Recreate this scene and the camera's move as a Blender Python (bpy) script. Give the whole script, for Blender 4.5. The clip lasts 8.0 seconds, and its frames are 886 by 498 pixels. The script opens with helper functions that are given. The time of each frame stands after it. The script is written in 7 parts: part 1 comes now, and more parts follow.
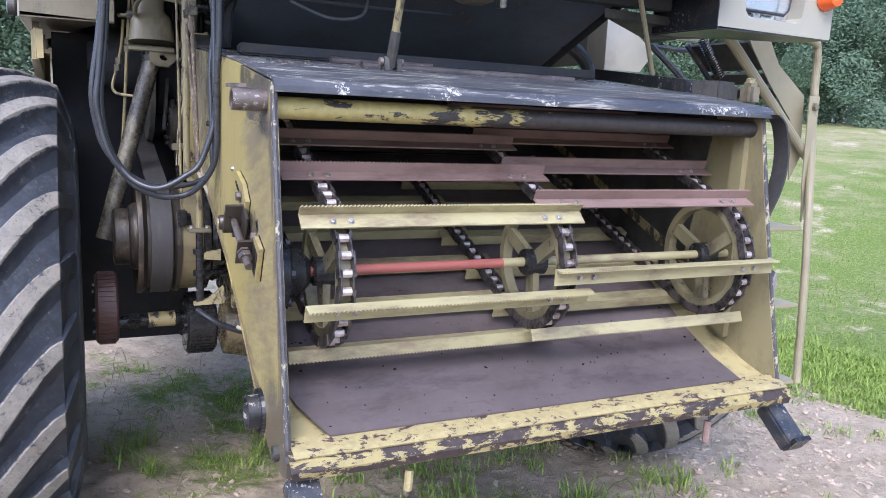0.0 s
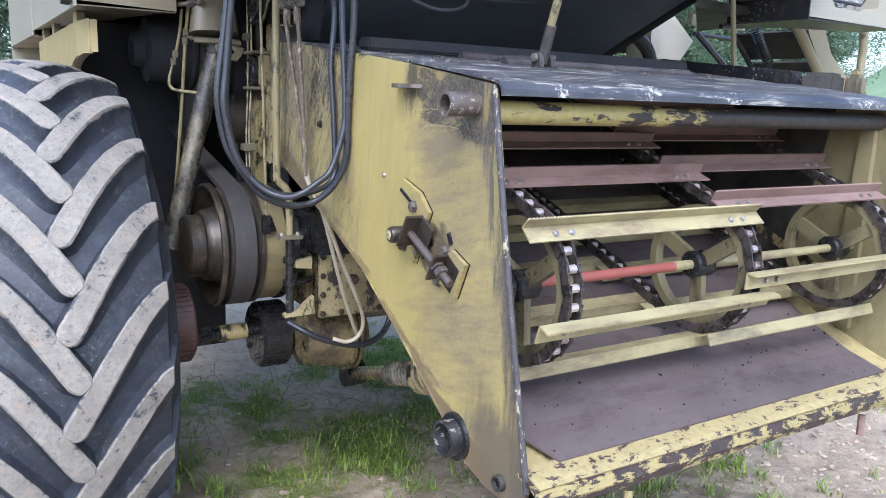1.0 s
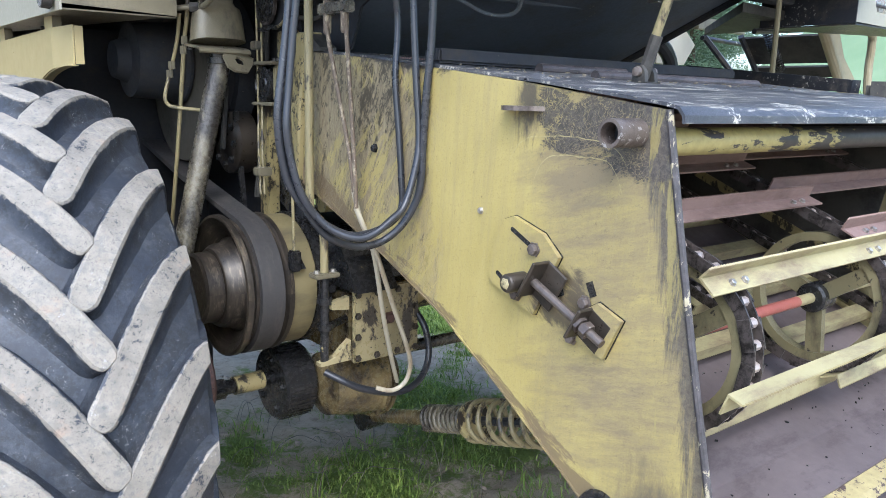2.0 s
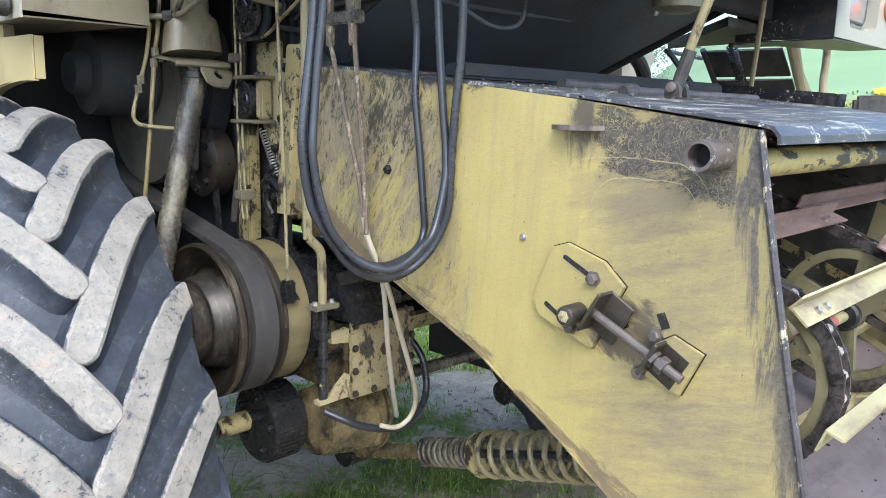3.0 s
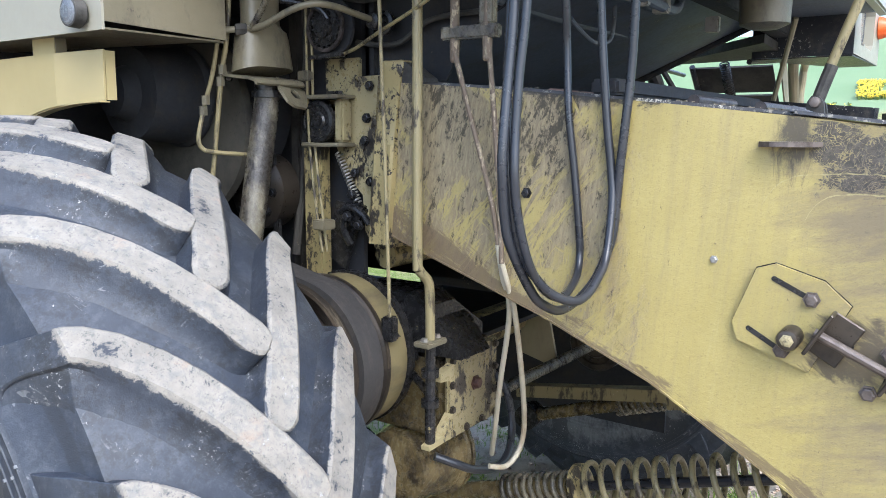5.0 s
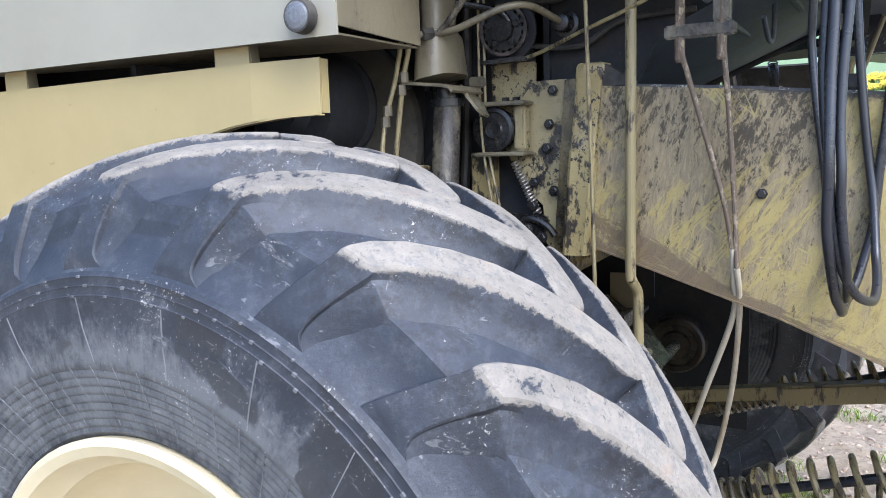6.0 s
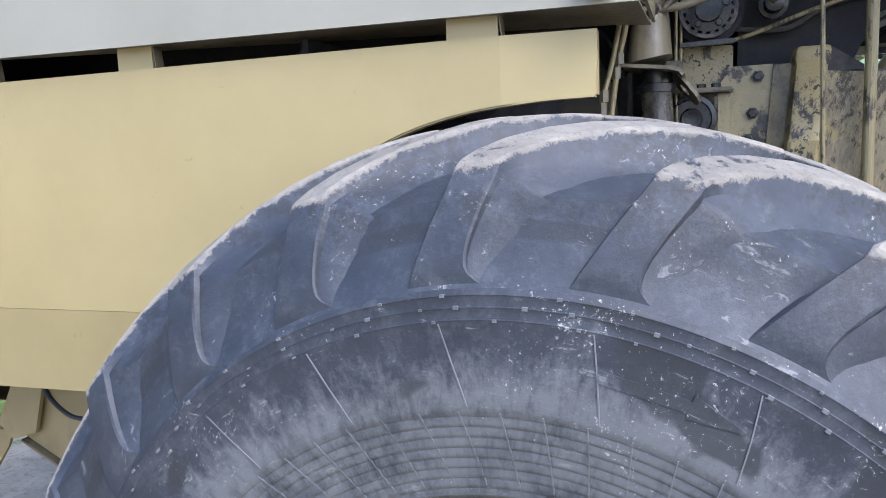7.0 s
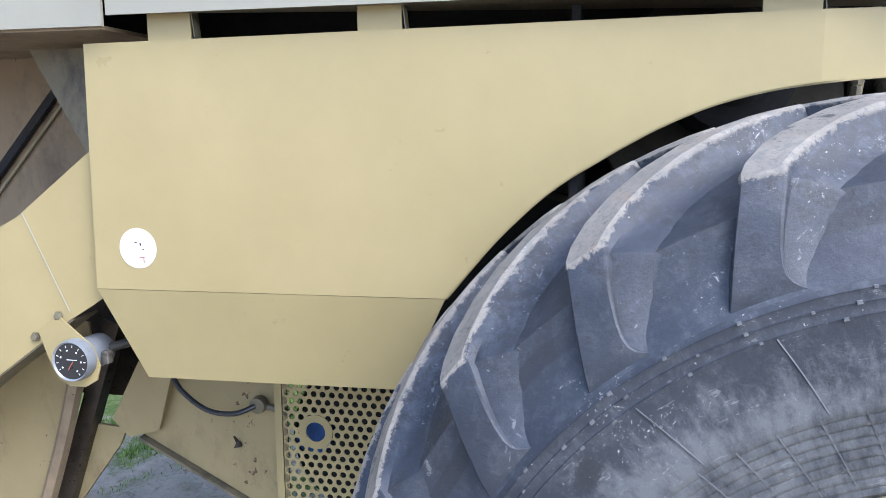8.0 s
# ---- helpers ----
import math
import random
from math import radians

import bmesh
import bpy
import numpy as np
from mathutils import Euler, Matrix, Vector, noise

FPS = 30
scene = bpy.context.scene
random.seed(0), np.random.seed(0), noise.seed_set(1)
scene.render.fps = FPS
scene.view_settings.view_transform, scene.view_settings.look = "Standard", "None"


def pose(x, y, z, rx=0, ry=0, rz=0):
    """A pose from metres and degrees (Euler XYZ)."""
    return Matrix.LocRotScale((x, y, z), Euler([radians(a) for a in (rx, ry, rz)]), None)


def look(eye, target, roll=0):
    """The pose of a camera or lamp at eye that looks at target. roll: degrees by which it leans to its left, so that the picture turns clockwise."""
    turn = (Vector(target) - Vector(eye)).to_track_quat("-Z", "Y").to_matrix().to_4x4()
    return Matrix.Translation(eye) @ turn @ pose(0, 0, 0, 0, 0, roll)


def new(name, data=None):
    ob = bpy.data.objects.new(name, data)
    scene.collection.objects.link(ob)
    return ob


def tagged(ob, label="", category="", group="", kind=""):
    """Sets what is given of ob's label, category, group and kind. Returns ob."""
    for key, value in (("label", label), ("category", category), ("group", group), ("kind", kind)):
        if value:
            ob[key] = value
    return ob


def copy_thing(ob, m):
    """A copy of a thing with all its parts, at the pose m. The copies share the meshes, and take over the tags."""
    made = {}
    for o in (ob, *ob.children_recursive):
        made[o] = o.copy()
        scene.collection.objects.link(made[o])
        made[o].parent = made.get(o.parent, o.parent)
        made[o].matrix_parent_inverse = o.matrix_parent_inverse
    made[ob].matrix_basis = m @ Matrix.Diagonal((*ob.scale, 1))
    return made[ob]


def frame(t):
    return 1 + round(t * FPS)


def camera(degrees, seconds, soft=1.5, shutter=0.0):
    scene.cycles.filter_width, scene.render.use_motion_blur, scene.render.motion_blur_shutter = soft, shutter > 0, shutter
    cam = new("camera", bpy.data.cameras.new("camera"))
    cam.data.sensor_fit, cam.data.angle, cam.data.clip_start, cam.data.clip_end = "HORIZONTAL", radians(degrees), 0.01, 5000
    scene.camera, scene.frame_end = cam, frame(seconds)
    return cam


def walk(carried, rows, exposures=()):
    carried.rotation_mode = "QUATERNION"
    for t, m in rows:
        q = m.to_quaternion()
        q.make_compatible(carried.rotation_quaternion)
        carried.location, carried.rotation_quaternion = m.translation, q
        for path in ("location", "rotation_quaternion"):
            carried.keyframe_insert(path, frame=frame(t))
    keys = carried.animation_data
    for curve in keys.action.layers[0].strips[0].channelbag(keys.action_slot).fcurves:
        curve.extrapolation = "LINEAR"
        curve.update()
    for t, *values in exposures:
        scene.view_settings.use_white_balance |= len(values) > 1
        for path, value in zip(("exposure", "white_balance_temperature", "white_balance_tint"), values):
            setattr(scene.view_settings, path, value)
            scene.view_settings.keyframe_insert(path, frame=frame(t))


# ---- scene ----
cam = camera(59.4, 8.0, soft=0.6)
METRES, EYE, TILT, LEAN, TURN = 4.2, 1.52, -10.0, -2.7, -25.0
ROWS = [
    (0.0, 0.0, 0.0, 0.0, -0.0, 0.0, 0.0),
    (0.5, -0.0806, -0.0024, 0.0124, -3.66, -0.74, 0.88),
    (1.0, -0.1488, 0.0333, 0.0174, -6.47, -1.43, 1.8),
    (1.5, -0.1988, 0.0785, 0.0344, -9.71, -1.81, 2.7),
    (3.0, -0.2876, 0.16, 0.0578, -20.02, -1.65, 4.87),
    (3.5, -0.2982, 0.1788, 0.0649, -22.48, -1.4, 5.06),
    (4.0, -0.315, 0.1886, 0.0653, -24.92, -1.28, 5.32),
    (5.5, -0.4601, 0.292, 0.0881, -32.47, -1.37, 8.53),
    (6.0, -0.5211, 0.3485, 0.1016, -36.27, -1.53, 10.03),
    (6.5, -0.5747, 0.4106, 0.1188, -40.94, -1.98, 11.0),
    (7.0, -0.6114, 0.4977, 0.1301, -45.64, -2.79, 11.16),
    (7.5, -0.6577, 0.5742, 0.141, -49.51, -3.74, 10.64),
    (8.0, -0.6965, 0.6285, 0.1533, -52.47, -4.72, 9.97),
]
walk(cam, [(t, pose(0, 0, EYE, TILT, LEAN, TURN) @ pose(METRES * x, METRES * y, METRES * z, 90 + pitch, roll, yaw)) for t, x, y, z, yaw, pitch, roll in ROWS], [(0.0, 1.20, 5450, 16), (1.5, 1.32, 5500, 9), (3.5, 1.47, 5700, 6), (5.5, 1.36, 5650, 9), (7.0, 1.26, 5600, 13), (8.0, 1.34, 5550, 11)])
# ---- world and sun ----
world = bpy.data.worlds.new("sky")
scene.world = world
world.use_nodes = True
wn = world.node_tree
sky = wn.nodes.new("ShaderNodeTexSky")
sky.sky_type = "NISHITA"
sky.sun_disc = False
sky.sun_elevation = radians(48)
sky.sun_rotation = radians(217)
sky.air_density, sky.dust_density, sky.ozone_density = 1.0, 3.0, 1.2
wn.links.new(sky.outputs[0], wn.nodes["Background"].inputs[0])
wn.nodes["Background"].inputs[1].default_value = 0.185
sun_data = bpy.data.lights.new("sun", "SUN")
sun_data.energy, sun_data.angle, sun_data.color = 1.0, radians(40), (1.0, 0.97, 0.93)
sun = new("sun", sun_data)
sun.matrix_world = look((-9, -9, 17), (0, 3, 0))


# ---- materials ----
def nodes_of(name):
    m = bpy.data.materials.new(name)
    m.use_nodes = True
    return m, m.node_tree.nodes, m.node_tree.links


def coords(n, l, scale=(1, 1, 1), kind="Object", turn=(0, 0, 0), vary=False):
    tc = n.new("ShaderNodeTexCoord")
    mp = n.new("ShaderNodeMapping")
    if any(turn):
        mp.vector_type = "TEXTURE"
        scale = tuple(1 / s for s in scale)
    mp.inputs["Scale"].default_value = scale
    mp.inputs["Rotation"].default_value = turn
    l.new(tc.outputs[kind], mp.inputs[0])
    if vary:
        info = n.new("ShaderNodeObjectInfo")
        comb = n.new("ShaderNodeCombineXYZ")
        for i, f in enumerate((31, 17, 53)):
            l.new(maths(n, l, "MULTIPLY", info.outputs["Random"], f), comb.inputs[i])
        l.new(comb.outputs[0], mp.inputs["Location"])
    return mp.outputs[0]


def noise_of(n, l, vec, scale, detail=4.0, rough=0.6, warp=0.0):
    t = n.new("ShaderNodeTexNoise")
    t.inputs["Scale"].default_value = scale
    t.inputs["Detail"].default_value = detail
    t.inputs["Roughness"].default_value = rough
    t.inputs["Distortion"].default_value = warp
    l.new(vec, t.inputs["Vector"])
    return t.outputs[0]


def ramp(n, l, value, lo, hi, a=0.0, b=1.0):
    r = n.new("ShaderNodeMapRange")
    r.inputs[1].default_value, r.inputs[2].default_value = lo, hi
    r.inputs[3].default_value, r.inputs[4].default_value = a, b
    l.new(value, r.inputs[0])
    return r.outputs[0]


def maths(n, l, op, a, b):
    m = n.new("ShaderNodeMath")
    m.operation = op
    for i, v in enumerate((a, b)):
        if isinstance(v, (int, float)):
            m.inputs[i].default_value = v
        else:
            l.new(v, m.inputs[i])
    return m.outputs[0]


def blend(n, l, fac, a, b):
    m = n.new("ShaderNodeMix")
    m.data_type = "RGBA"
    if isinstance(fac, (int, float)):
        m.inputs[0].default_value = fac
    else:
        l.new(fac, m.inputs[0])
    for i, v in ((6, a), (7, b)):
        if isinstance(v, tuple):
            m.inputs[i].default_value = (*v, 1)
        else:
            l.new(v, m.inputs[i])
    return m.outputs[2]


def finish(n, l, colour, rough, metal=0.0, bump=None, strength=0.3, depth=0.004):
    p = n["Principled BSDF"]
    if isinstance(colour, tuple):
        p.inputs["Base Color"].default_value = (*colour, 1)
    else:
        l.new(colour, p.inputs["Base Color"])
    for key, v in (("Roughness", rough), ("Metallic", metal)):
        if isinstance(v, (int, float)):
            p.inputs[key].default_value = v
        else:
            l.new(v, p.inputs[key])
    if bump is not None:
        b = n.new("ShaderNodeBump")
        b.inputs["Strength"].default_value = strength
        b.inputs["Distance"].default_value = depth
        l.new(bump, b.inputs["Height"])
        l.new(b.outputs[0], p.inputs["Normal"])


def worn(name, base, dirt=(0.03, 0.025, 0.02), dirt_lo=0.55, dirt_hi=0.7, scale=6.0, stretch=(1, 1, 1), chip=None,
         chip_at=0.68, chip_scale=40.0, rough=0.5, metal=0.0, tint=0.12, bump=0.25):
    """Paint or metal with uneven tone, dirt in patches or streaks, and chips."""
    m, n, l = nodes_of(name)
    v = coords(n, l, vary=True)
    vs = coords(n, l, stretch, vary=True)
    tone = noise_of(n, l, v, 3.1, 5)
    pale = tuple(min(1, c * (1 + tint) + 0.01) for c in base)
    dark = tuple(c * (1 - tint) for c in base)
    col = blend(n, l, ramp(n, l, tone, 0.3, 0.7), dark, pale)
    d = noise_of(n, l, vs, scale, 11, 0.72, 0.12)
    mask = ramp(n, l, d, dirt_lo, dirt_hi)
    col = blend(n, l, mask, col, dirt)
    fine = noise_of(n, l, v, chip_scale, 6, 0.7)
    r = ramp(n, l, fine, 0.15, 0.85, rough - 0.12, rough + 0.17)
    if chip:
        c = ramp(n, l, maths(n, l, "MULTIPLY", fine, maths(n, l, "ADD", noise_of(n, l, v, 5.0, 3), 0.5)), chip_at, chip_at + 0.03)
        col = blend(n, l, c, col, chip)
    finish(n, l, col, r, metal, fine, bump, 0.003)
    return m


def turned_metal(name, cy, cz, a, c, worn_to):
    """Machined wheel face: rings of wear round the axis through cy, cz, with smears across them."""
    m, n, l = nodes_of(name)
    v = coords(n, l)
    sep = n.new("ShaderNodeSeparateXYZ")
    l.new(v, sep.inputs[0])
    dy = maths(n, l, "SUBTRACT", sep.outputs[1], cy)
    dz = maths(n, l, "SUBTRACT", sep.outputs[2], cz)
    r = maths(n, l, "SQRT", maths(n, l, "ADD", maths(n, l, "MULTIPLY", dy, dy), maths(n, l, "MULTIPLY", dz, dz)), 0)
    comb = n.new("ShaderNodeCombineXYZ")
    l.new(r, comb.inputs[0])
    l.new(maths(n, l, "MULTIPLY", maths(n, l, "ARCTAN2", dz, dy), 0.02), comb.inputs[1])
    l.new(maths(n, l, "MULTIPLY", sep.outputs[0], 0.6), comb.inputs[2])
    rings = noise_of(n, l, comb.outputs[0], 75, 6, 0.7, 0.1)
    smear = noise_of(n, l, v, 11, 9, 0.74, 0.3)
    fine = noise_of(n, l, v, 90, 6, 0.75)
    col = blend(n, l, ramp(n, l, rings, 0.35, 0.66), a, c)
    col = blend(n, l, ramp(n, l, maths(n, l, "MULTIPLY", rings, maths(n, l, "ADD", smear, 0.5)), 0.56, 0.68, 0, 0.8), col, worn_to)
    col = blend(n, l, ramp(n, l, smear, 0.54, 0.64, 0, 0.75), col, (0.014, 0.013, 0.013))
    finish(n, l, col, ramp(n, l, fine, 0.3, 0.7, 0.26, 0.48), 0.35, maths(n, l, "ADD", rings, fine), 0.2, 0.002)
    return m


M_turned = turned_metal("worn_pulley_face", 3.01, 1.02, (0.022, 0.019, 0.016), (0.066, 0.053, 0.040), (0.16, 0.13, 0.092))
CREAM = (0.362, 0.294, 0.138)
M_cream = worn("cream_paint", CREAM, (0.30, 0.255, 0.13), 0.50, 0.95, 0.7, (1, 1, 1), None, 0.93, 14, 0.32, 0, 0.05, 0.0)
M_white = worn("pale_cream_paint", (0.30, 0.286, 0.228), (0.235, 0.20, 0.15), 0.62, 1.0, 2.2, (1, 1, 3), (0.2, 0.15, 0.1), 0.84, 60, 0.35, 0, 0.05, 0.05)
# body cream made brighter: sunlight on the box is put into the colour
M_box = worn("bright_cream_paint", (0.62, 0.58, 0.47), (0.45, 0.40, 0.30), 0.55, 0.8, 4, (1, 1, 1), (0.3, 0.22, 0.14), 0.78, 50, 0.4)
M_olive = worn("dusty_olive_paint", (0.235, 0.202, 0.105), (0.12, 0.098, 0.06), 0.50, 0.72, 7, (1, 1, 0.6), (0.07, 0.05, 0.035), 0.74, 50, 0.5)
M_yel = worn("yellow_paint", (0.36, 0.30, 0.14), (0.10, 0.08, 0.05), 0.50, 0.72, 9, (1, 1, 1), (0.10, 0.06, 0.04), 0.80, 45, 0.5)
M_yeld = worn("greasy_yellow_paint", (0.315, 0.258, 0.118), (0.030, 0.025, 0.020), 0.50, 0.555, 24, (1, 1, 0.6), (0.015, 0.012, 0.01), 0.62, 60, 0.32, 0, 0.2, 0.6)
M_zinc = worn("dull_zinc", (0.24, 0.26, 0.285), (0.15, 0.15, 0.145), 0.52, 0.75, 20, (1, 1, 1), None, 0.8, 60, 0.42, 0.25)
M_slat = worn("slat_paint", (0.34, 0.30, 0.155), (0.16, 0.115, 0.075), 0.46, 0.66, 14, (0.35, 1, 1), (0.2, 0.12, 0.08), 0.80, 60, 0.5)
M_rust = worn("rusty_slat_steel", (0.225, 0.150, 0.128), (0.095, 0.058, 0.045), 0.5, 0.75, 10, (0.3, 1, 1), (0.42, 0.34, 0.28), 0.78, 70, 0.55, 0.15)
M_sheet = worn("worn_brown_sheet_steel", (0.125, 0.10, 0.098), (0.05, 0.036, 0.035), 0.5, 0.72, 9, (0.5, 1, 1), (0.03, 0.02, 0.018), 0.75, 30, 0.55, 0.2, 0.2)
M_black = worn("black_paint", (0.020, 0.022, 0.029), (0.085, 0.075, 0.064), 0.50, 0.66, 14, (1, 1, 1), (0.42, 0.40, 0.34), 0.66, 90, 0.34, 0, 0.3, 0.5)
M_dirtycream = worn("soiled_cream_paint", (0.29, 0.235, 0.118), (0.17, 0.125, 0.075), 0.52, 0.72, 5, (1, 1, 0.6), (0.085, 0.05, 0.03), 0.70, 38, 0.42)
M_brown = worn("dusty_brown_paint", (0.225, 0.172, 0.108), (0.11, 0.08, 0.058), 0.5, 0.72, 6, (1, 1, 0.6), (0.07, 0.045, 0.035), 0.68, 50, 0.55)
# black paint lifted to blue-grey: haze is put into the colour
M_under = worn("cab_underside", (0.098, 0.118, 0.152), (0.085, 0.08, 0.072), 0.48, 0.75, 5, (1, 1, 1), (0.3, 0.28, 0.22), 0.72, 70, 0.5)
M_dull = worn("dull_dusty_metal", (0.048, 0.044, 0.037), (0.018, 0.017, 0.016), 0.46, 0.62, 9, (1, 1, 1), (0.15, 0.13, 0.09), 0.71, 70, 0.62, 0, 0.25, 0.4)
M_dust = worn("dust_filmed_paint", (0.062, 0.056, 0.042), (0.026, 0.024, 0.021), 0.48, 0.66, 7, (1, 1, 1), (0.02, 0.018, 0.016), 0.70, 60, 0.75)
M_pivot = worn("rubbed_pivot_steel", (0.14, 0.115, 0.10), (0.07, 0.055, 0.048), 0.47, 0.62, 18, (1, 1, 1), (0.34, 0.32, 0.30), 0.70, 80, 0.34, 0.35, 0.25, 0.4)
M_rusttube = worn("rusty_dark_tube", (0.060, 0.050, 0.050), (0.022, 0.020, 0.022), 0.46, 0.6, 24, (0.4, 1, 1), (0.16, 0.13, 0.115), 0.68, 80, 0.45, 0.1, 0.3, 0.4)
M_collar = worn("rubbed_black_tube", (0.045, 0.045, 0.050), (0.018, 0.017, 0.018), 0.46, 0.6, 22, (1, 1, 1), (0.30, 0.27, 0.22), 0.66, 70, 0.4, 0.1, 0.3, 0.5)
M_mould = worn("rubbed_moulding", (0.150, 0.157, 0.166), (0.060, 0.066, 0.076), 0.5, 0.7, 14, (1, 1, 1), (0.26, 0.26, 0.26), 0.70, 90, 0.6)
M_pulley = worn("worn_brown_pulley", (0.052, 0.042, 0.032), (0.018, 0.016, 0.015), 0.46, 0.64, 8, (0.3, 1, 1), None, 0.66, 70, 0.30, 0.4, 0.3, 0.1)
M_oily = worn("oily_black_metal", (0.013, 0.013, 0.014), (0.055, 0.046, 0.034), 0.57, 0.75, 14, (1, 1, 1), (0.30, 0.25, 0.12), 0.72, 60, 0.24, 0.1, 0.3, 0.15)
# dirty steel, its base lowered further to paint the wheel well's shade
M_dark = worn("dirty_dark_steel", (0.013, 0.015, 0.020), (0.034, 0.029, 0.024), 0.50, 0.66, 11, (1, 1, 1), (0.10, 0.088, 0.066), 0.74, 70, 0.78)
M_steel = worn("bare_steel", (0.42, 0.40, 0.37), (0.08, 0.06, 0.05), 0.5, 0.68, 20, (1, 1, 1), None, 0.8, 60, 0.38, 0.85)
M_chain = worn("greasy_chain_steel", (0.10, 0.085, 0.08), (0.02, 0.017, 0.015), 0.45, 0.6, 30, (1, 1, 1), None, 0.8, 60, 0.4, 0.5)
M_roller = worn("worn_roller_steel", (0.55, 0.47, 0.43), (0.15, 0.09, 0.07), 0.5, 0.66, 25, (1, 1, 1), None, 0.8, 60, 0.35, 0.6)
M_hose = worn("hydraulic_rubber", (0.018, 0.02, 0.026), (0.040, 0.043, 0.050), 0.50, 0.80, 4, (1, 1, 0.3), None, 0.74, 9, 0.27, 0, 0.12, 0.0)
M_belt = worn("rubber_belt", (0.034, 0.032, 0.032), (0.08, 0.068, 0.058), 0.5, 0.8, 12, (4, 1, 1), None, 0.8, 90, 0.6)
M_red = worn("red_paint", (0.34, 0.10, 0.075), (0.2, 0.12, 0.09), 0.5, 0.8, 12, (0.4, 1, 1), None, 0.8, 60, 0.45)
M_reddrum = worn("rusty_red_drum", (0.078, 0.036, 0.029), (0.026, 0.019, 0.017), 0.48, 0.68, 10, (1, 1, 1), (0.15, 0.08, 0.06), 0.70, 60, 0.5)
M_galv = worn("dirty_tube_paint", (0.235, 0.198, 0.100), (0.045, 0.036, 0.027), 0.52, 0.60, 34, (1, 1, 0.3), (0.40, 0.36, 0.26), 0.72, 110, 0.36)
M_greasy = worn("grease_caked_tube", (0.160, 0.142, 0.098), (0.030, 0.026, 0.022), 0.42, 0.58, 12, (1, 1, 0.6), (0.36, 0.34, 0.29), 0.66, 85, 0.26, 0, 0.25, 0.9)
M_sump = worn("oily_sump_paint", (0.165, 0.128, 0.060), (0.034, 0.027, 0.020), 0.45, 0.60, 14, (1, 1, 0.6), (0.014, 0.012, 0.011), 0.62, 55, 0.24, 0, 0.3, 0.4)
M_gear = worn("oily_gearbox_paint", (0.290, 0.246, 0.132), (0.034, 0.028, 0.023), 0.53, 0.585, 17, (1, 1, 0.6), (0.016, 0.014, 0.013), 0.60, 55, 0.28, 0, 0.28, 0.5)
M_drum = worn("dusty_drum_paint", (0.185, 0.152, 0.072), (0.075, 0.062, 0.042), 0.45, 0.7, 7, (0.3, 1, 1), (0.06, 0.05, 0.04), 0.74, 60, 0.5)
M_drab = worn("drab_ladder_paint", (0.27, 0.238, 0.15), (0.17, 0.14, 0.10), 0.58, 0.85, 5, (1, 1, 0.5), (0.08, 0.06, 0.04), 0.80, 50, 0.5)
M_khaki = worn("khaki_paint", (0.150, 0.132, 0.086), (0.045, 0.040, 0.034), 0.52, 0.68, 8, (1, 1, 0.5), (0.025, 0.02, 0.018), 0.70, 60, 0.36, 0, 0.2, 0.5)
M_wheel = worn("oily_chain_wheel_paint", (0.165, 0.145, 0.078), (0.045, 0.038, 0.028), 0.48, 0.66, 9, (1, 1, 0.6), (0.02, 0.017, 0.015), 0.66, 55, 0.32, 0, 0.25, 0.5)
M_rusty = worn("rusty_cable", (0.115, 0.085, 0.058), (0.30, 0.25, 0.17), 0.52, 0.58, 70, (1, 1, 0.5), (0.46, 0.42, 0.34), 0.68, 140, 0.6)
M_cable = worn("cable_sheath", (0.42, 0.385, 0.295), (0.24, 0.17, 0.09), 0.5, 0.7, 9, (1, 1, 0.4), None, 0.8, 60, 0.5)
M_rim = worn("rim_paint", (0.62, 0.54, 0.36), (0.3, 0.2, 0.1), 0.66, 0.9, 6, (1, 1, 1), None, 0.8, 50, 0.35)
M_orange = worn("orange_lens", (0.75, 0.12, 0.02), (0.6, 0.1, 0.02), 0.6, 0.9, 10, (1, 1, 1), None, 0.8, 60, 0.2)
M_blue = worn("blue_paint", (0.02, 0.10, 0.35), (0.02, 0.04, 0.09), 0.5, 0.8, 10, (1, 1, 1), None, 0.8, 60, 0.5)
M_straw = worn("straw_chaff", (0.20, 0.17, 0.115), (0.06, 0.05, 0.04), 0.45, 0.6, 30)
M_paper = worn("white_sticker", (0.78, 0.78, 0.76), (0.6, 0.58, 0.55), 0.65, 0.95, 10, (1, 1, 1), None, 0.8, 60, 0.4)
M_dial = worn("black_dial", (0.015, 0.016, 0.018), (0.03, 0.03, 0.03), 0.6, 0.9, 20, (1, 1, 1), None, 0.8, 60, 0.3)
M_tick = worn("dial_marks", (0.7, 0.7, 0.68), (0.5, 0.5, 0.5), 0.7, 0.95, 10)
M_lens, _n, _l = nodes_of("lamp_glass")
_n["Principled BSDF"].inputs["Transmission Weight"].default_value = 0.9
_n["Principled BSDF"].inputs["Roughness"].default_value = 0.12
M_lampface = worn("dusty_lamp_glass", (0.13, 0.14, 0.155), (0.2, 0.2, 0.2), 0.5, 0.8, 12, (1, 1, 1), None, 0.8, 60, 0.25)
M_chrome = worn("reflector_chrome", (0.8, 0.8, 0.8), (0.6, 0.6, 0.6), 0.6, 0.95, 9, (1, 1, 1), None, 0.8, 60, 0.15, 0.9)


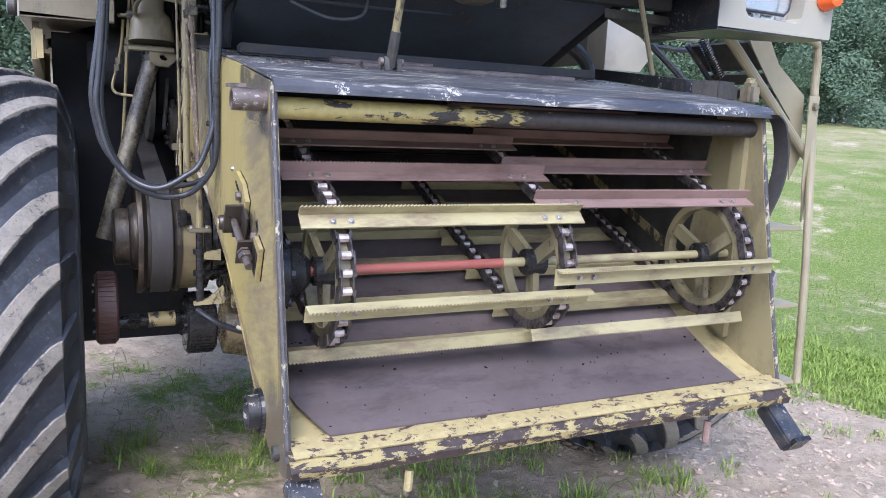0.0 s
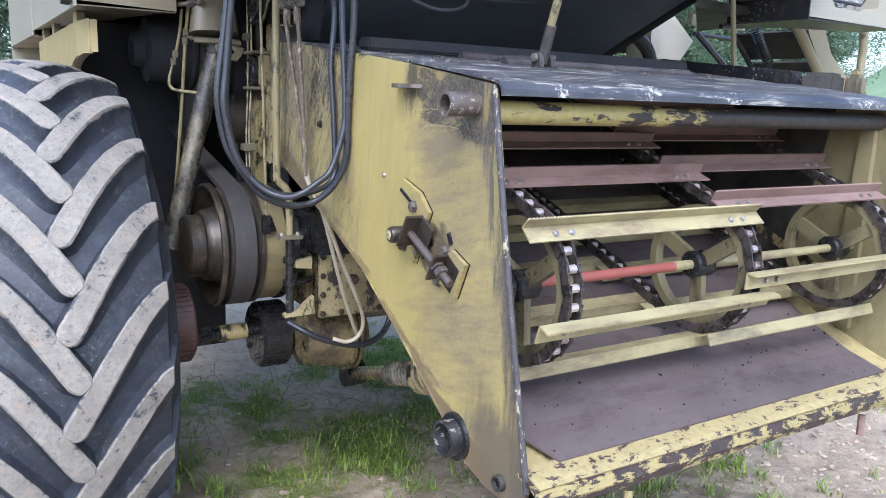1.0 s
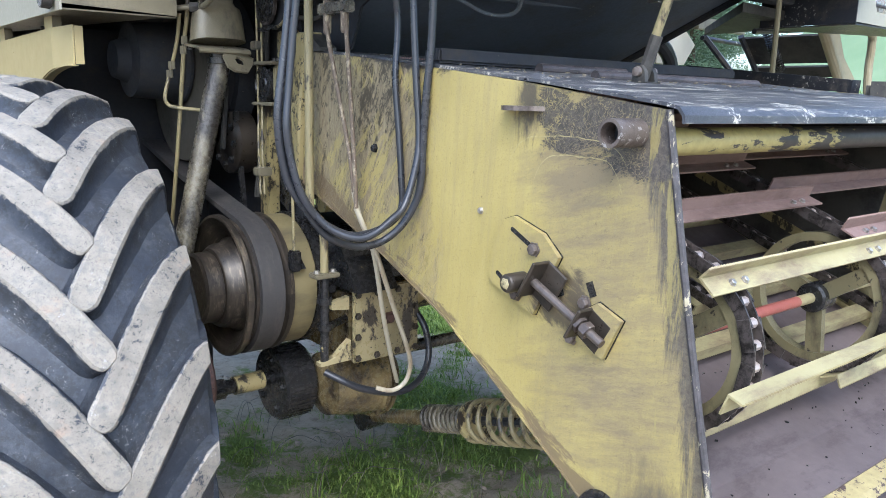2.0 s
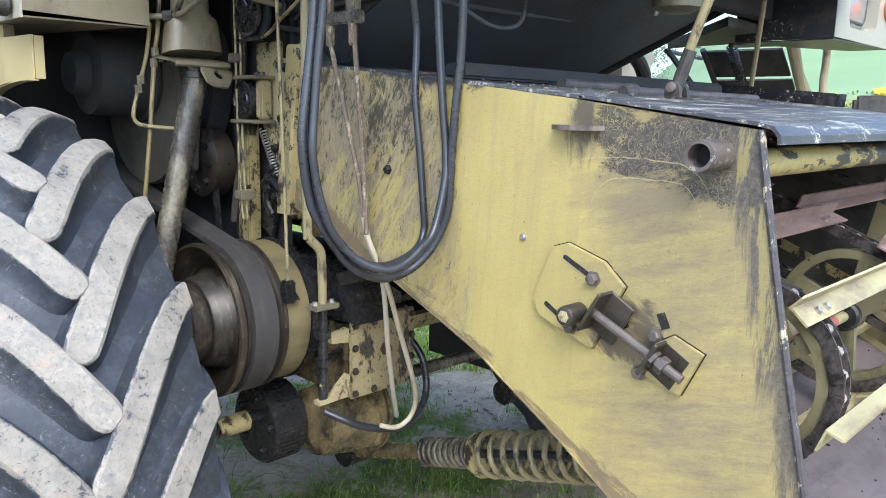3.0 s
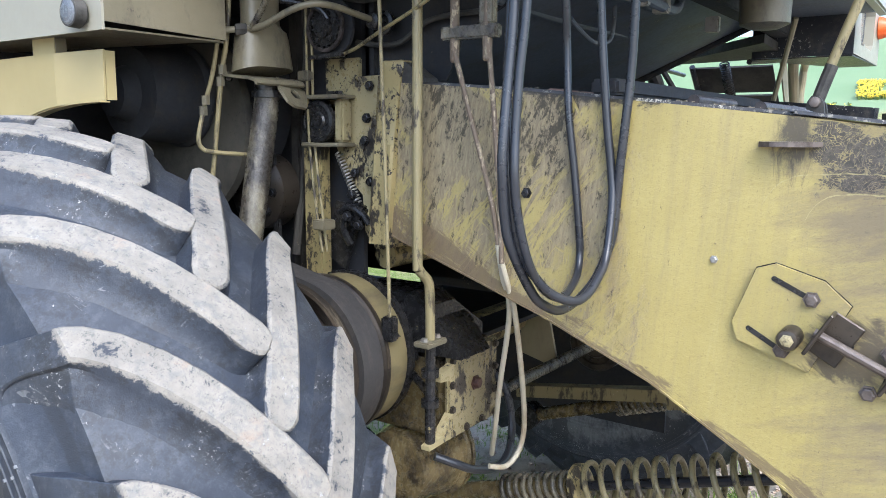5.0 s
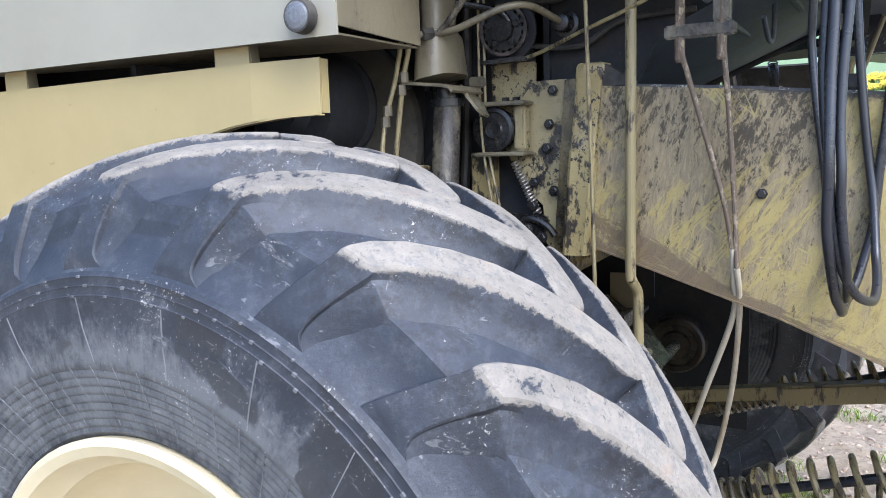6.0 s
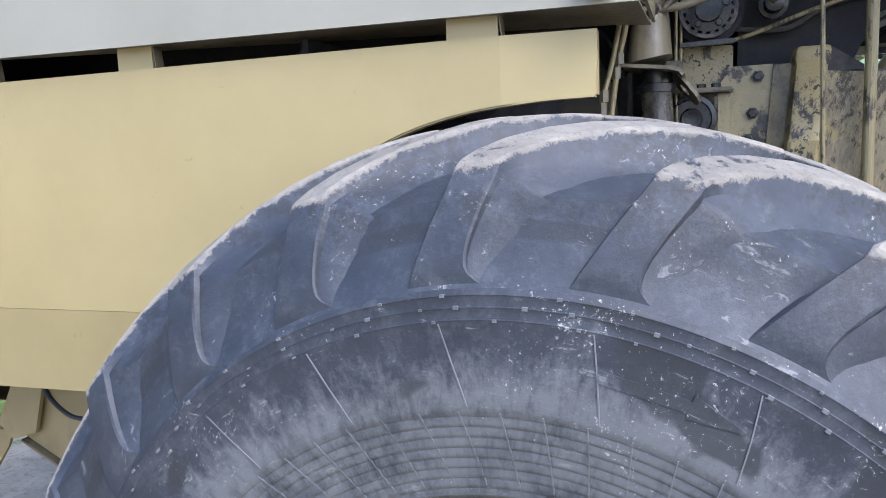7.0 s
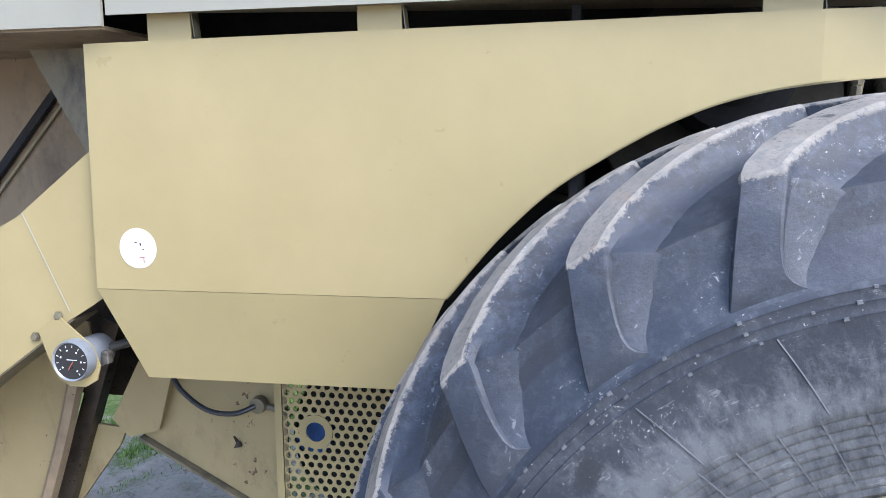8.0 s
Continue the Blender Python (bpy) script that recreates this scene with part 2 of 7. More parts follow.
def lug_rubber():
    """Tread bar: dark rubber, its crown scuffed pale by stubble, with flakes that thin out down the flanks."""
    m, n, l = nodes_of("scuffed_lug_rubber")
    v = coords(n, l)
    vv = coords(n, l, vary=True)
    sep = n.new("ShaderNodeSeparateXYZ")
    l.new(v, sep.inputs[0])
    x, y, z = sep.outputs

    def mul(a, b):
        return maths(n, l, "MULTIPLY", a, b)

    def add(a, b):
        return maths(n, l, "ADD", a, b)

    r = maths(n, l, "SQRT", add(mul(y, y), mul(z, z)), 0)
    crown = maths(n, l, "SUBTRACT", 0.866, mul(mul(x, x), 0.98))
    h = maths(n, l, "SUBTRACT", r, crown)
    fine = noise_of(n, l, vv, 150, 7, 0.78)
    mid = noise_of(n, l, vv, 42, 10, 0.78, 0.3)
    big = noise_of(n, l, vv, 9, 8, 0.72)
    base = blend(n, l, ramp(n, l, big, 0.35, 0.7), (0.023, 0.028, 0.040), (0.047, 0.055, 0.071))
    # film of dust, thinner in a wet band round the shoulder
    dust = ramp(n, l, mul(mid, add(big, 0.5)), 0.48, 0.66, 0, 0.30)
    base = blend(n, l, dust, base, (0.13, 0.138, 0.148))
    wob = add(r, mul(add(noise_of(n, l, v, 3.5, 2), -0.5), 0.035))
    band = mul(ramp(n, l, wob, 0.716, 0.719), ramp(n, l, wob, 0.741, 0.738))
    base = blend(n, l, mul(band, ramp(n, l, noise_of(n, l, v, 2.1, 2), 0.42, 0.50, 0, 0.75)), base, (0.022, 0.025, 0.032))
    # scratches
    scr = noise_of(n, l, coords(n, l, (1.0, 0.35, 1.0), turn=(0.5, 0.3, 0.2)), 60, 5, 0.6, 1.2)
    base = blend(n, l, ramp(n, l, mul(scr, add(big, 0.5)), 0.66, 0.70, 0, 0.5), base, (0.24, 0.245, 0.25))
    pale = blend(n, l, ramp(n, l, big, 0.38, 0.64), (0.192, 0.176, 0.151), (0.308, 0.279, 0.235))
    pits = noise_of(n, l, vv, 95, 10, 0.82, 0.1)
    pale = blend(n, l, ramp(n, l, pits, 0.55, 0.60, 0, 0.65), pale, (0.10, 0.10, 0.10))
    pale = blend(n, l, ramp(n, l, mul(mid, add(big, 0.5)), 0.50, 0.64, 0, 0.55), pale, (0.13, 0.135, 0.138))
    pale = blend(n, l, ramp(n, l, fine, 0.60, 0.66, 0, 0.6), pale, (0.05, 0.05, 0.055))
    mask = ramp(n, l, add(mul(h, 34.0), add(mul(mid, 1.45), mul(big, 0.75))), 0.86, 0.96)
    col = blend(n, l, mask, base, pale)
    # brown soil pressed into a few spots of the crown
    soil = ramp(n, l, add(mul(h, 12.0), noise_of(n, l, vv, 13, 8, 0.7)), 0.58, 0.68, 0, 0.55)
    col = blend(n, l, soil, col, (0.33, 0.235, 0.17))
    # dark scrapes just under the edge
    under = mul(ramp(n, l, h, -0.125, -0.02), ramp(n, l, h, -0.003, -0.010))
    col = blend(n, l, mul(under, ramp(n, l, add(mul(noise_of(n, l, vv, 26, 10, 0.82), 0.65), mul(big, 0.35)), 0.485, 0.545, 0, 0.8)), col, (0.018, 0.019, 0.022))
    col = blend(n, l, ramp(n, l, mul(fine, add(big, 0.5)), 0.662, 0.70), col, (0.36, 0.355, 0.345))
    finish(n, l, col, ramp(n, l, mask, 0, 1, 0.5, 0.85), 0, add(fine, add(mul(mid, mul(mask, 1.5)), mul(scr, 0.3))), 0.35, 0.003)
    return m


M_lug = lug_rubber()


def sidewall_rubber():
    """Sidewall: bluish black under the shoulder, rubbed pale and streaky round the bead, with smooth wet patches."""
    m, n, l = nodes_of("dusty_tyre_rubber")
    v = coords(n, l)
    sep = n.new("ShaderNodeSeparateXYZ")
    l.new(v, sep.inputs[0])
    dy, dz = sep.outputs[1], sep.outputs[2]

    def mul(a, b):
        return maths(n, l, "MULTIPLY", a, b)

    def add(a, b):
        return maths(n, l, "ADD", a, b)

    r = maths(n, l, "SQRT", add(mul(dy, dy), mul(dz, dz)), 0)
    turn = maths(n, l, "ARCTAN2", dz, dy)
    polar = n.new("ShaderNodeCombineXYZ")
    l.new(r, polar.inputs[0])
    l.new(mul(turn, 0.5), polar.inputs[1])
    pm = n.new("ShaderNodeMapping")
    pm.inputs["Scale"].default_value = (0.55, 2.2, 1)
    l.new(polar.outputs[0], pm.inputs[0])
    pr = n.new("ShaderNodeMapping")
    pr.inputs["Scale"].default_value = (3.5, 0.6, 1)
    l.new(polar.outputs[0], pr.inputs[0])
    big = noise_of(n, l, v, 5, 10, 0.72, 0.2)
    mid = noise_of(n, l, v, 24, 11, 0.8, 0.3)
    fine = noise_of(n, l, v, 170, 7, 0.78)
    rad = noise_of(n, l, pm.outputs[0], 34, 9, 0.75, 0.2)
    arc = noise_of(n, l, pr.outputs[0], 30, 9, 0.75, 0.2)
    base = blend(n, l, ramp(n, l, big, 0.35, 0.68), (0.018, 0.022, 0.031), (0.037, 0.043, 0.056))
    base = blend(n, l, ramp(n, l, mid, 0.48, 0.66, 0, 0.4), base, (0.12, 0.128, 0.14))
    ring = mul(ramp(n, l, r, 0.615, 0.545), ramp(n, l, r, 0.40, 0.44, 0.5, 1.0))
    chalk = ramp(n, l, add(mul(ring, 0.185), add(mul(big, 0.40), add(mul(rad, 0.35), mul(mid, 0.35)))), 0.61, 0.76, 0, 0.74)
    col = blend(n, l, chalk, base, (0.158, 0.165, 0.173))
    # smooth wet patches with a clear rim
    wet = add(noise_of(n, l, v, 4.2, 3, 0.5, 0.3), mul(mul(ramp(n, l, r, 0.50, 0.56), ramp(n, l, r, 0.635, 0.60)), 0.10))
    wm = ramp(n, l, wet, 0.595, 0.61, 0, 0.8)
    col = blend(n, l, wm, col, (0.026, 0.029, 0.036))
    col = blend(n, l, ramp(n, l, mul(arc, add(mid, 0.5)), 0.63, 0.66, 0, 0.5), col, (0.24, 0.245, 0.25))
    col = blend(n, l, ramp(n, l, mul(fine, add(big, 0.5)), 0.66, 0.69), col, (0.40, 0.40, 0.39))
    finish(n, l, col, ramp(n, l, wm, 0, 0.8, 0.58, 0.42), 0, add(fine, add(mid, mul(arc, 0.6))), 0.3, 0.002)
    return m


M_rubber = sidewall_rubber()


def side_paint():
    """Feeder side: mustard paint, wiped greasy grime at the rear, crackled grime at the upper front, soft grey-brown rubs, bare edges."""
    m, n, l = nodes_of("feeder_side_paint")
    v = coords(n, l)
    sep = n.new("ShaderNodeSeparateXYZ")
    l.new(v, sep.inputs[0])
    y, z = sep.outputs[1], sep.outputs[2]

    def grain(scale, stretch=(1, 1, 1), turn=0, detail=7, rough=0.65, warp=0.5):
        return noise_of(n, l, coords(n, l, stretch, turn=(radians(turn), 0, 0)), scale, detail, rough, warp)

    def add(a, b):
        return maths(n, l, "ADD", a, b)

    def mul(a, b):
        return maths(n, l, "MULTIPLY", a, b)

    def sub(a, b):
        return maths(n, l, "SUBTRACT", a, b)

    def strokes(scale, stretch, turn, width, warp=0.4, detail=2):
        """Thin wandering lines: the level set of a stretched noise."""
        return ramp(n, l, maths(n, l, "ABSOLUTE", sub(grain(scale, stretch, turn, detail, 0.5, warp), 0.5), 0), width, width * 0.35)

    fine = grain(95, detail=7, rough=0.78)
    micro = grain(240, detail=4, rough=0.7)
    col = blend(n, l, ramp(n, l, grain(3.0), 0.3, 0.7), (0.340, 0.276, 0.093), (0.408, 0.336, 0.126))
    # rain streaks and thin dirt film
    rain = grain(9, (1, 5.0, 0.35), 4, 9, 0.75, 0.2)
    col = blend(n, l, ramp(n, l, rain, 0.48, 0.72, 0, 0.50), col, (0.255, 0.212, 0.118))
    col = blend(n, l, ramp(n, l, rain, 0.44, 0.28, 0, 0.30), col, (0.44, 0.385, 0.19))
    col = blend(n, l, ramp(n, l, fine, 0.56, 0.68, 0, 0.35), col, (0.20, 0.155, 0.075))
    # grey-brown rubs over the front half, in slanting sweeps
    zone = mul(ramp(n, l, y, 2.02, 1.84), mul(ramp(n, l, z, 0.84, 1.10, 0.35, 1.0), ramp(n, l, z, 1.62, 1.48, 0.5, 1.0)))
    sweep = grain(4.2, (1, 0.55, 3.2), -16, 11, 0.72, 0.15)
    rub = ramp(n, l, add(mul(zone, 0.30), add(mul(sweep, 0.9), mul(grain(26, (1, 0.6, 1.8), -14, 9, 0.75), 0.35))), 0.74, 1.0, 0, 0.88)
    col = blend(n, l, rub, col, (0.188, 0.150, 0.094))
    spk = ramp(n, l, add(mul(zone, 0.08), grain(46, (1, 0.8, 1.5), -14, 10, 0.82, 0.2)), 0.64, 0.72)
    col = blend(n, l, mul(spk, mul(zone, 0.45)), col, (0.10, 0.08, 0.06))
    # wiped greasy rear: brown film with dark clots, scored by upright strokes down to the paint
    edge = add(y, mul(sub(grain(7, (1, 1, 0.6), 0, 10, 0.78), 0.5), 0.55))
    film = ramp(n, l, edge, 2.235, 2.30)
    thin = ramp(n, l, add(mul(ramp(n, l, z, 1.24, 1.50), 0.22), grain(9, (1, 2.6, 0.6), 14, 11, 0.78, 0.3)), 0.47, 0.60)
    film = mul(film, ramp(n, l, thin, 0, 1, 0.36, 1.0))
    score = maths(n, l, "MAXIMUM", strokes(6, (1, 2.6, 0.6), 18, 0.030, 1.4, 3), maths(n, l, "MAXIMUM", strokes(5, (1, 2.4, 0.6), -34, 0.030, 1.8, 3), strokes(5, (1, 2.2, 0.6), 48, 0.040, 1.8, 3)))
    score = mul(score, ramp(n, l, grain(5), 0.50, 0.58, 0, 0.9))
    film = mul(film, ramp(n, l, score, 0, 1, 1.0, 0.08))
    wipe = ramp(n, l, grain(8, (1, 2.8, 0.5), 38, 11, 0.76, 0.8), 0.545, 0.565)
    film = mul(film, ramp(n, l, mul(wipe, ramp(n, l, z, 1.60, 1.42)), 0, 1, 1.0, 0.12))
    gcol = blend(n, l, ramp(n, l, grain(48, (1, 2.2, 0.5), 8, 8, 0.75), 0.38, 0.64), (0.160, 0.130, 0.090), (0.300, 0.248, 0.150))
    clots = ramp(n, l, add(mul(ramp(n, l, z, 1.30, 1.62), 0.05), add(mul(grain(38, (1, 1.5, 0.7), 14, 12, 0.84, 0.3), 0.7), mul(grain(7, (1, 2.0, 0.6), 14, 6, 0.7, 0.3), 0.34))), 0.575, 0.605)
    gcol = blend(n, l, clots, gcol, (0.024, 0.020, 0.018))
    col = blend(n, l, mul(film, 0.92), col, gcol)
    drops = ramp(n, l, add(mul(ramp(n, l, y, 2.04, 2.3), 0.06), grain(30, (1, 2.0, 0.6), 8, 9, 0.8, 0.2)), 0.655, 0.68)
    col = blend(n, l, mul(drops, 0.85), col, (0.05, 0.038, 0.028))
    # crackled black grime under the top edge at the front
    vor = n.new("ShaderNodeTexVoronoi")
    vor.feature = "DISTANCE_TO_EDGE"
    vor.inputs["Scale"].default_value = 92
    warp = n.new("ShaderNodeVectorMath")
    warp.operation = "ADD"
    nz = n.new("ShaderNodeTexNoise")
    nz.inputs["Scale"].default_value = 22
    nz.inputs["Detail"].default_value = 8
    sc = n.new("ShaderNodeVectorMath")
    sc.operation = "SCALE"
    sc.inputs[3].default_value = 0.10
    l.new(v, nz.inputs["Vector"])
    l.new(nz.outputs[1], sc.inputs[0])
    l.new(v, warp.inputs[0])
    l.new(sc.outputs[0], warp.inputs[1])
    l.new(warp.outputs[0], vor.inputs["Vector"])
    flakes = ramp(n, l, add(vor.outputs[0], mul(grain(30, detail=9), 0.22)), 0.125, 0.155)
    top = sub(add(mul(y, 0.133), 1.349), z)
    band = mul(mul(ramp(n, l, top, 0.21, 0.06), ramp(n, l, y, 1.985, 1.90)), ramp(n, l, top, -0.02, 0.03, 0.55, 1.0))
    patch = grain(8.5, (1, 0.8, 2.0), -8, 11, 0.78)
    cm = ramp(n, l, add(mul(band, 0.50), mul(patch, 1.15)), 0.89, 0.95)
    gk = blend(n, l, ramp(n, l, fine, 0.45, 0.66), (0.030, 0.028, 0.030), (0.105, 0.092, 0.075))
    col = blend(n, l, mul(cm, ramp(n, l, flakes, 0, 1, 0.10, 0.92)), col, gk)
    # two long bowed scratches through it
    for y0, z0, half in ((1.850, 1.512, 0.145), (1.822, 1.4795, 0.105)):
        u = mul(sub(y, y0), 1.0 / half)
        u2 = mul(u, u)
        curve = sub(sub(z0, mul(mul(mul(u2, u2), u2), 0.048)), mul(u2, 0.006))
        gap = maths(n, l, "ABSOLUTE", sub(z, add(curve, mul(sub(grain(18), 0.5), 0.012))), 0)
        line = mul(ramp(n, l, gap, 0.0015, 0.0006), ramp(n, l, u2, 1.05, 0.98))
        col = blend(n, l, mul(line, ramp(n, l, grain(40), 0.40, 0.55, 0.1, 0.75)), col, (0.40, 0.345, 0.16))
    # dark run round and below the side lug
    run = mul(mul(ramp(n, l, y, 1.87, 1.95), ramp(n, l, y, 2.02, 1.96)), mul(ramp(n, l, z, 1.43, 1.54), ramp(n, l, z, 1.64, 1.60)))
    col = blend(n, l, ramp(n, l, add(mul(run, 0.50), mul(grain(16, (1, 1.8, 0.6), 0, 11, 0.8), 1.0)), 0.76, 0.94, 0, 0.9), col, (0.062, 0.052, 0.042))
    # oily dirt lying along the top edge towards the rear
    rim = mul(ramp(n, l, top, 0.05, 0.0), ramp(n, l, y, 2.0, 2.3))
    col = blend(n, l, ramp(n, l, add(mul(rim, 0.5), mul(grain(16, (1, 0.7, 1.6), 0, 10, 0.78), 0.8)), 0.66, 0.74, 0, 0.95), col, (0.030, 0.026, 0.024))
    # bare dark margin along the mouth
    front = sub(add(y, mul(sub(1.566, z), 0.215)), 1.632)
    margin = ramp(n, l, front, 0.10, 0.01)
    mm = ramp(n, l, add(mul(margin, 0.50), mul(grain(9, (1, 3, 0.35), 0, 11, 0.78), 0.9)), 0.70, 0.82)
    col = blend(n, l, mul(mm, 0.88), col, blend(n, l, ramp(n, l, fine, 0.4, 0.65), (0.050, 0.044, 0.044), (0.13, 0.112, 0.09)))
    flat = ramp(n, l, add(mul(ramp(n, l, front, 0.11, 0.03), 0.16), grain(7, (1, 3, 0.4), 2, 10, 0.74)), 0.69, 0.73)
    col = blend(n, l, mul(flat, 0.6), col, (0.34, 0.285, 0.10))
    # worn dark patch low at the mouth, smear along the lower edge
    low = mul(ramp(n, l, z, 1.10, 0.86), ramp(n, l, y, 1.90, 1.62))
    lm = ramp(n, l, add(mul(low, 0.55), mul(grain(6, (1, 1.5, 0.6), 0, 11, 0.78), 0.85)), 0.70, 0.90)
    col = blend(n, l, mul(lm, 0.85), col, (0.098, 0.080, 0.062))
    under = sub(z, sub(mul(y, 0.50), 0.02))
    um = ramp(n, l, add(ramp(n, l, under, 0.12, 0.0, 0, 0.35), mul(grain(8, (1, 0.6, 2.6), 28, 9, 0.74), 0.75)), 0.635, 0.685)
    col = blend(n, l, mul(um, 0.8), col, (0.135, 0.098, 0.06))
    # grease wiped round the adjuster
    oil = mul(mul(ramp(n, l, y, 1.70, 1.80), ramp(n, l, y, 1.98, 1.88)), mul(ramp(n, l, z, 1.08, 1.18), ramp(n, l, z, 1.33, 1.25)))
    om = ramp(n, l, add(mul(oil, 0.45), mul(grain(16, (1, 0.8, 2.4), 30, 10, 0.78), 0.8)), 0.70, 0.82)
    col = blend(n, l, mul(om, 0.88), col, (0.070, 0.055, 0.040))
    # specks
    col = blend(n, l, ramp(n, l, micro, 0.56, 0.66, 0, 0.35), col, (0.16, 0.12, 0.065))
    col = blend(n, l, ramp(n, l, fine, 0.675, 0.70), col, (0.07, 0.048, 0.033))
    finish(n, l, col, ramp(n, l, maths(n, l, "MAXIMUM", film, mul(rub, 0.8)), 0, 1, 0.34, 0.55), 0, add(fine, add(mul(film, 1.2), mul(mul(cm, flakes), 1.0))), 0.45, 0.002)
    return m


M_side = side_paint()


def chipped(name, under, over, at=0.5, scale=7.0, stretch=(0.4, 1, 1), rough=0.5, bare_from=None):
    """Old paint flaked off over a darker coat, with hard edges."""
    m, n, l = nodes_of(name)
    v = coords(n, l)
    d = noise_of(n, l, coords(n, l, stretch), scale, 10, 0.72, 0.4)
    if bare_from is not None:
        sep = n.new("ShaderNodeSeparateXYZ")
        l.new(v, sep.inputs[0])
        d = maths(n, l, "SUBTRACT", d, ramp(n, l, sep.outputs[0], bare_from - 0.3, bare_from + 0.2, -0.05, 0.20))
    mask = ramp(n, l, d, at, at + 0.025)
    fine = noise_of(n, l, v, 55, 5, 0.7)
    o = blend(n, l, ramp(n, l, fine, 0.3, 0.7), tuple(c * 0.8 for c in over), tuple(min(1, c * 1.15) for c in over))
    u = blend(n, l, ramp(n, l, fine, 0.3, 0.7), tuple(c * 0.6 for c in under), tuple(c * 1.5 for c in under))
    finish(n, l, blend(n, l, mask, u, o), rough, 0, maths(n, l, "ADD", mask, maths(n, l, "MULTIPLY", fine, 0.4)), 0.4, 0.0015)
    return m


M_sill = chipped("flaking_sill_paint", (0.070, 0.045, 0.038), (0.36, 0.298, 0.14), 0.42, 46, (0.6, 1, 1))
M_sillface = chipped("dark_sill_paint", (0.040, 0.028, 0.025), (0.33, 0.27, 0.115), 0.515, 36, (0.45, 1, 1))


def scraped_black():
    """Black paint dulled grey by sun, scraped along its length down to pale primer and yellow."""
    m, n, l = nodes_of("scraped_black_paint")
    v = coords(n, l)
    fine = noise_of(n, l, v, 120, 7, 0.78)
    long_ = noise_of(n, l, coords(n, l, (0.16, 1.6, 1.6)), 24, 10, 0.78, 0.25)
    blot = noise_of(n, l, coords(n, l, (0.6, 1, 1)), 10, 10, 0.78, 0.3)
    tone = noise_of(n, l, coords(n, l, (0.35, 1, 1)), 7, 8, 0.72)
    col = blend(n, l, ramp(n, l, tone, 0.32, 0.68), (0.022, 0.024, 0.031), (0.075, 0.077, 0.086))
    col = blend(n, l, ramp(n, l, long_, 0.50, 0.66, 0, 0.5), col, (0.15, 0.142, 0.135))
    col = blend(n, l, ramp(n, l, long_, 0.55, 0.585, 0, 0.8), col, (0.36, 0.34, 0.29))
    col = blend(n, l, ramp(n, l, maths(n, l, "MULTIPLY", blot, maths(n, l, "ADD", fine, 0.5)), 0.60, 0.62), col, (0.48, 0.46, 0.41))
    col = blend(n, l, ramp(n, l, fine, 0.61, 0.66, 0, 0.6), col, (0.02, 0.02, 0.023))
    finish(n, l, col, ramp(n, l, tone, 0.3, 0.7, 0.34, 0.52), 0, maths(n, l, "ADD", fine, maths(n, l, "MULTIPLY", blot, 0.8)), 0.45, 0.003)
    return m


M_lip = scraped_black()
M_edge = chipped("scraped_edge", (0.055, 0.050, 0.052), (0.36, 0.32, 0.22), 0.56, 55, (1, 1, 0.5))
M_bar = chipped("flaking_bar_paint", (0.034, 0.028, 0.026), (0.36, 0.30, 0.11), 0.47, 32, (0.35, 1, 1), 0.5, 0.95)


# ---- mesh helpers ----
def thing(name, base, label, category, group="", kind=""):
    e = new(name)
    e.empty_display_size = 0.2
    e.location = base
    e["base"] = base
    return tagged(e, label, category, group, kind)


def hang(ob, parent, m=None):
    """Parents ob while its world pose stays m (or none)."""
    ob.parent = parent
    if parent is not None:
        base = parent["base"] if "base" in parent else (0, 0, 0)
        ob.matrix_parent_inverse = Matrix.Translation(base).inverted()
    if m is not None:
        ob.matrix_basis = m
    return ob


def part(name, bm, material, parent, label="", smooth=False):
    me = bpy.data.meshes.new(name)
    bmesh.ops.recalc_face_normals(bm, faces=bm.faces)
    bm.to_mesh(me)
    bm.free()
    for mm in material if isinstance(material, (list, tuple)) else [material]:
        me.materials.append(mm)
    if smooth:
        me.shade_smooth()
        me.set_sharp_from_angle(angle=radians(35))
    ob = new(name, me)
    hang(ob, parent)
    if label:
        ob["label"] = label
    return ob


def again(ob, m, parent=None):
    """Another piece on the same mesh, at the pose m."""
    o = new(ob.name.split(".")[0], ob.data)
    hang(o, parent or ob.parent, m)
    return o


def rounded(bm, width=0.004, segs=2):
    edges = [e for e in bm.edges if len(e.link_faces) == 2 and e.calc_face_angle(0) > 0.6]
    if edges:
        bmesh.ops.bevel(bm, geom=edges, offset=width, segments=segs, affect="EDGES", clamp_overlap=True)
    return bm


def box(lo, hi, bm=None, bev=0.0, turn=None):
    new_bm = bm is None
    b = bmesh.new() if new_bm else bm
    lo, hi = Vector(lo), Vector(hi)
    mid = (lo + hi) / 2
    m = Matrix.Translation(mid) @ (turn.to_4x4() if turn else Matrix()) @ Matrix.Diagonal((*(hi - lo), 1))
    bmesh.ops.create_cube(b, size=1, matrix=m)
    if bev and new_bm:
        rounded(b, bev)
    return b


def plate(pts, thick, axis="x", at=0.0, bm=None, bev=0.0):
    """A sheet with outline pts in the other two axes, from at to at + thick along axis."""
    new_bm = bm is None
    b = bmesh.new() if new_bm else bm
    put = {"x": lambda p, q, d: (d, p, q), "y": lambda p, q, d: (p, d, q), "z": lambda p, q, d: (p, q, d)}[axis]
    a = [b.verts.new(put(p, q, at)) for p, q in pts]
    c = [b.verts.new(put(p, q, at + thick)) for p, q in pts]
    b.faces.new(a)
    b.faces.new(c[::-1])
    k = len(pts)
    for i in range(k):
        b.faces.new((a[i], a[(i + 1) % k], c[(i + 1) % k], c[i]))
    if bev and new_bm:
        rounded(b, bev, 1)
    return b


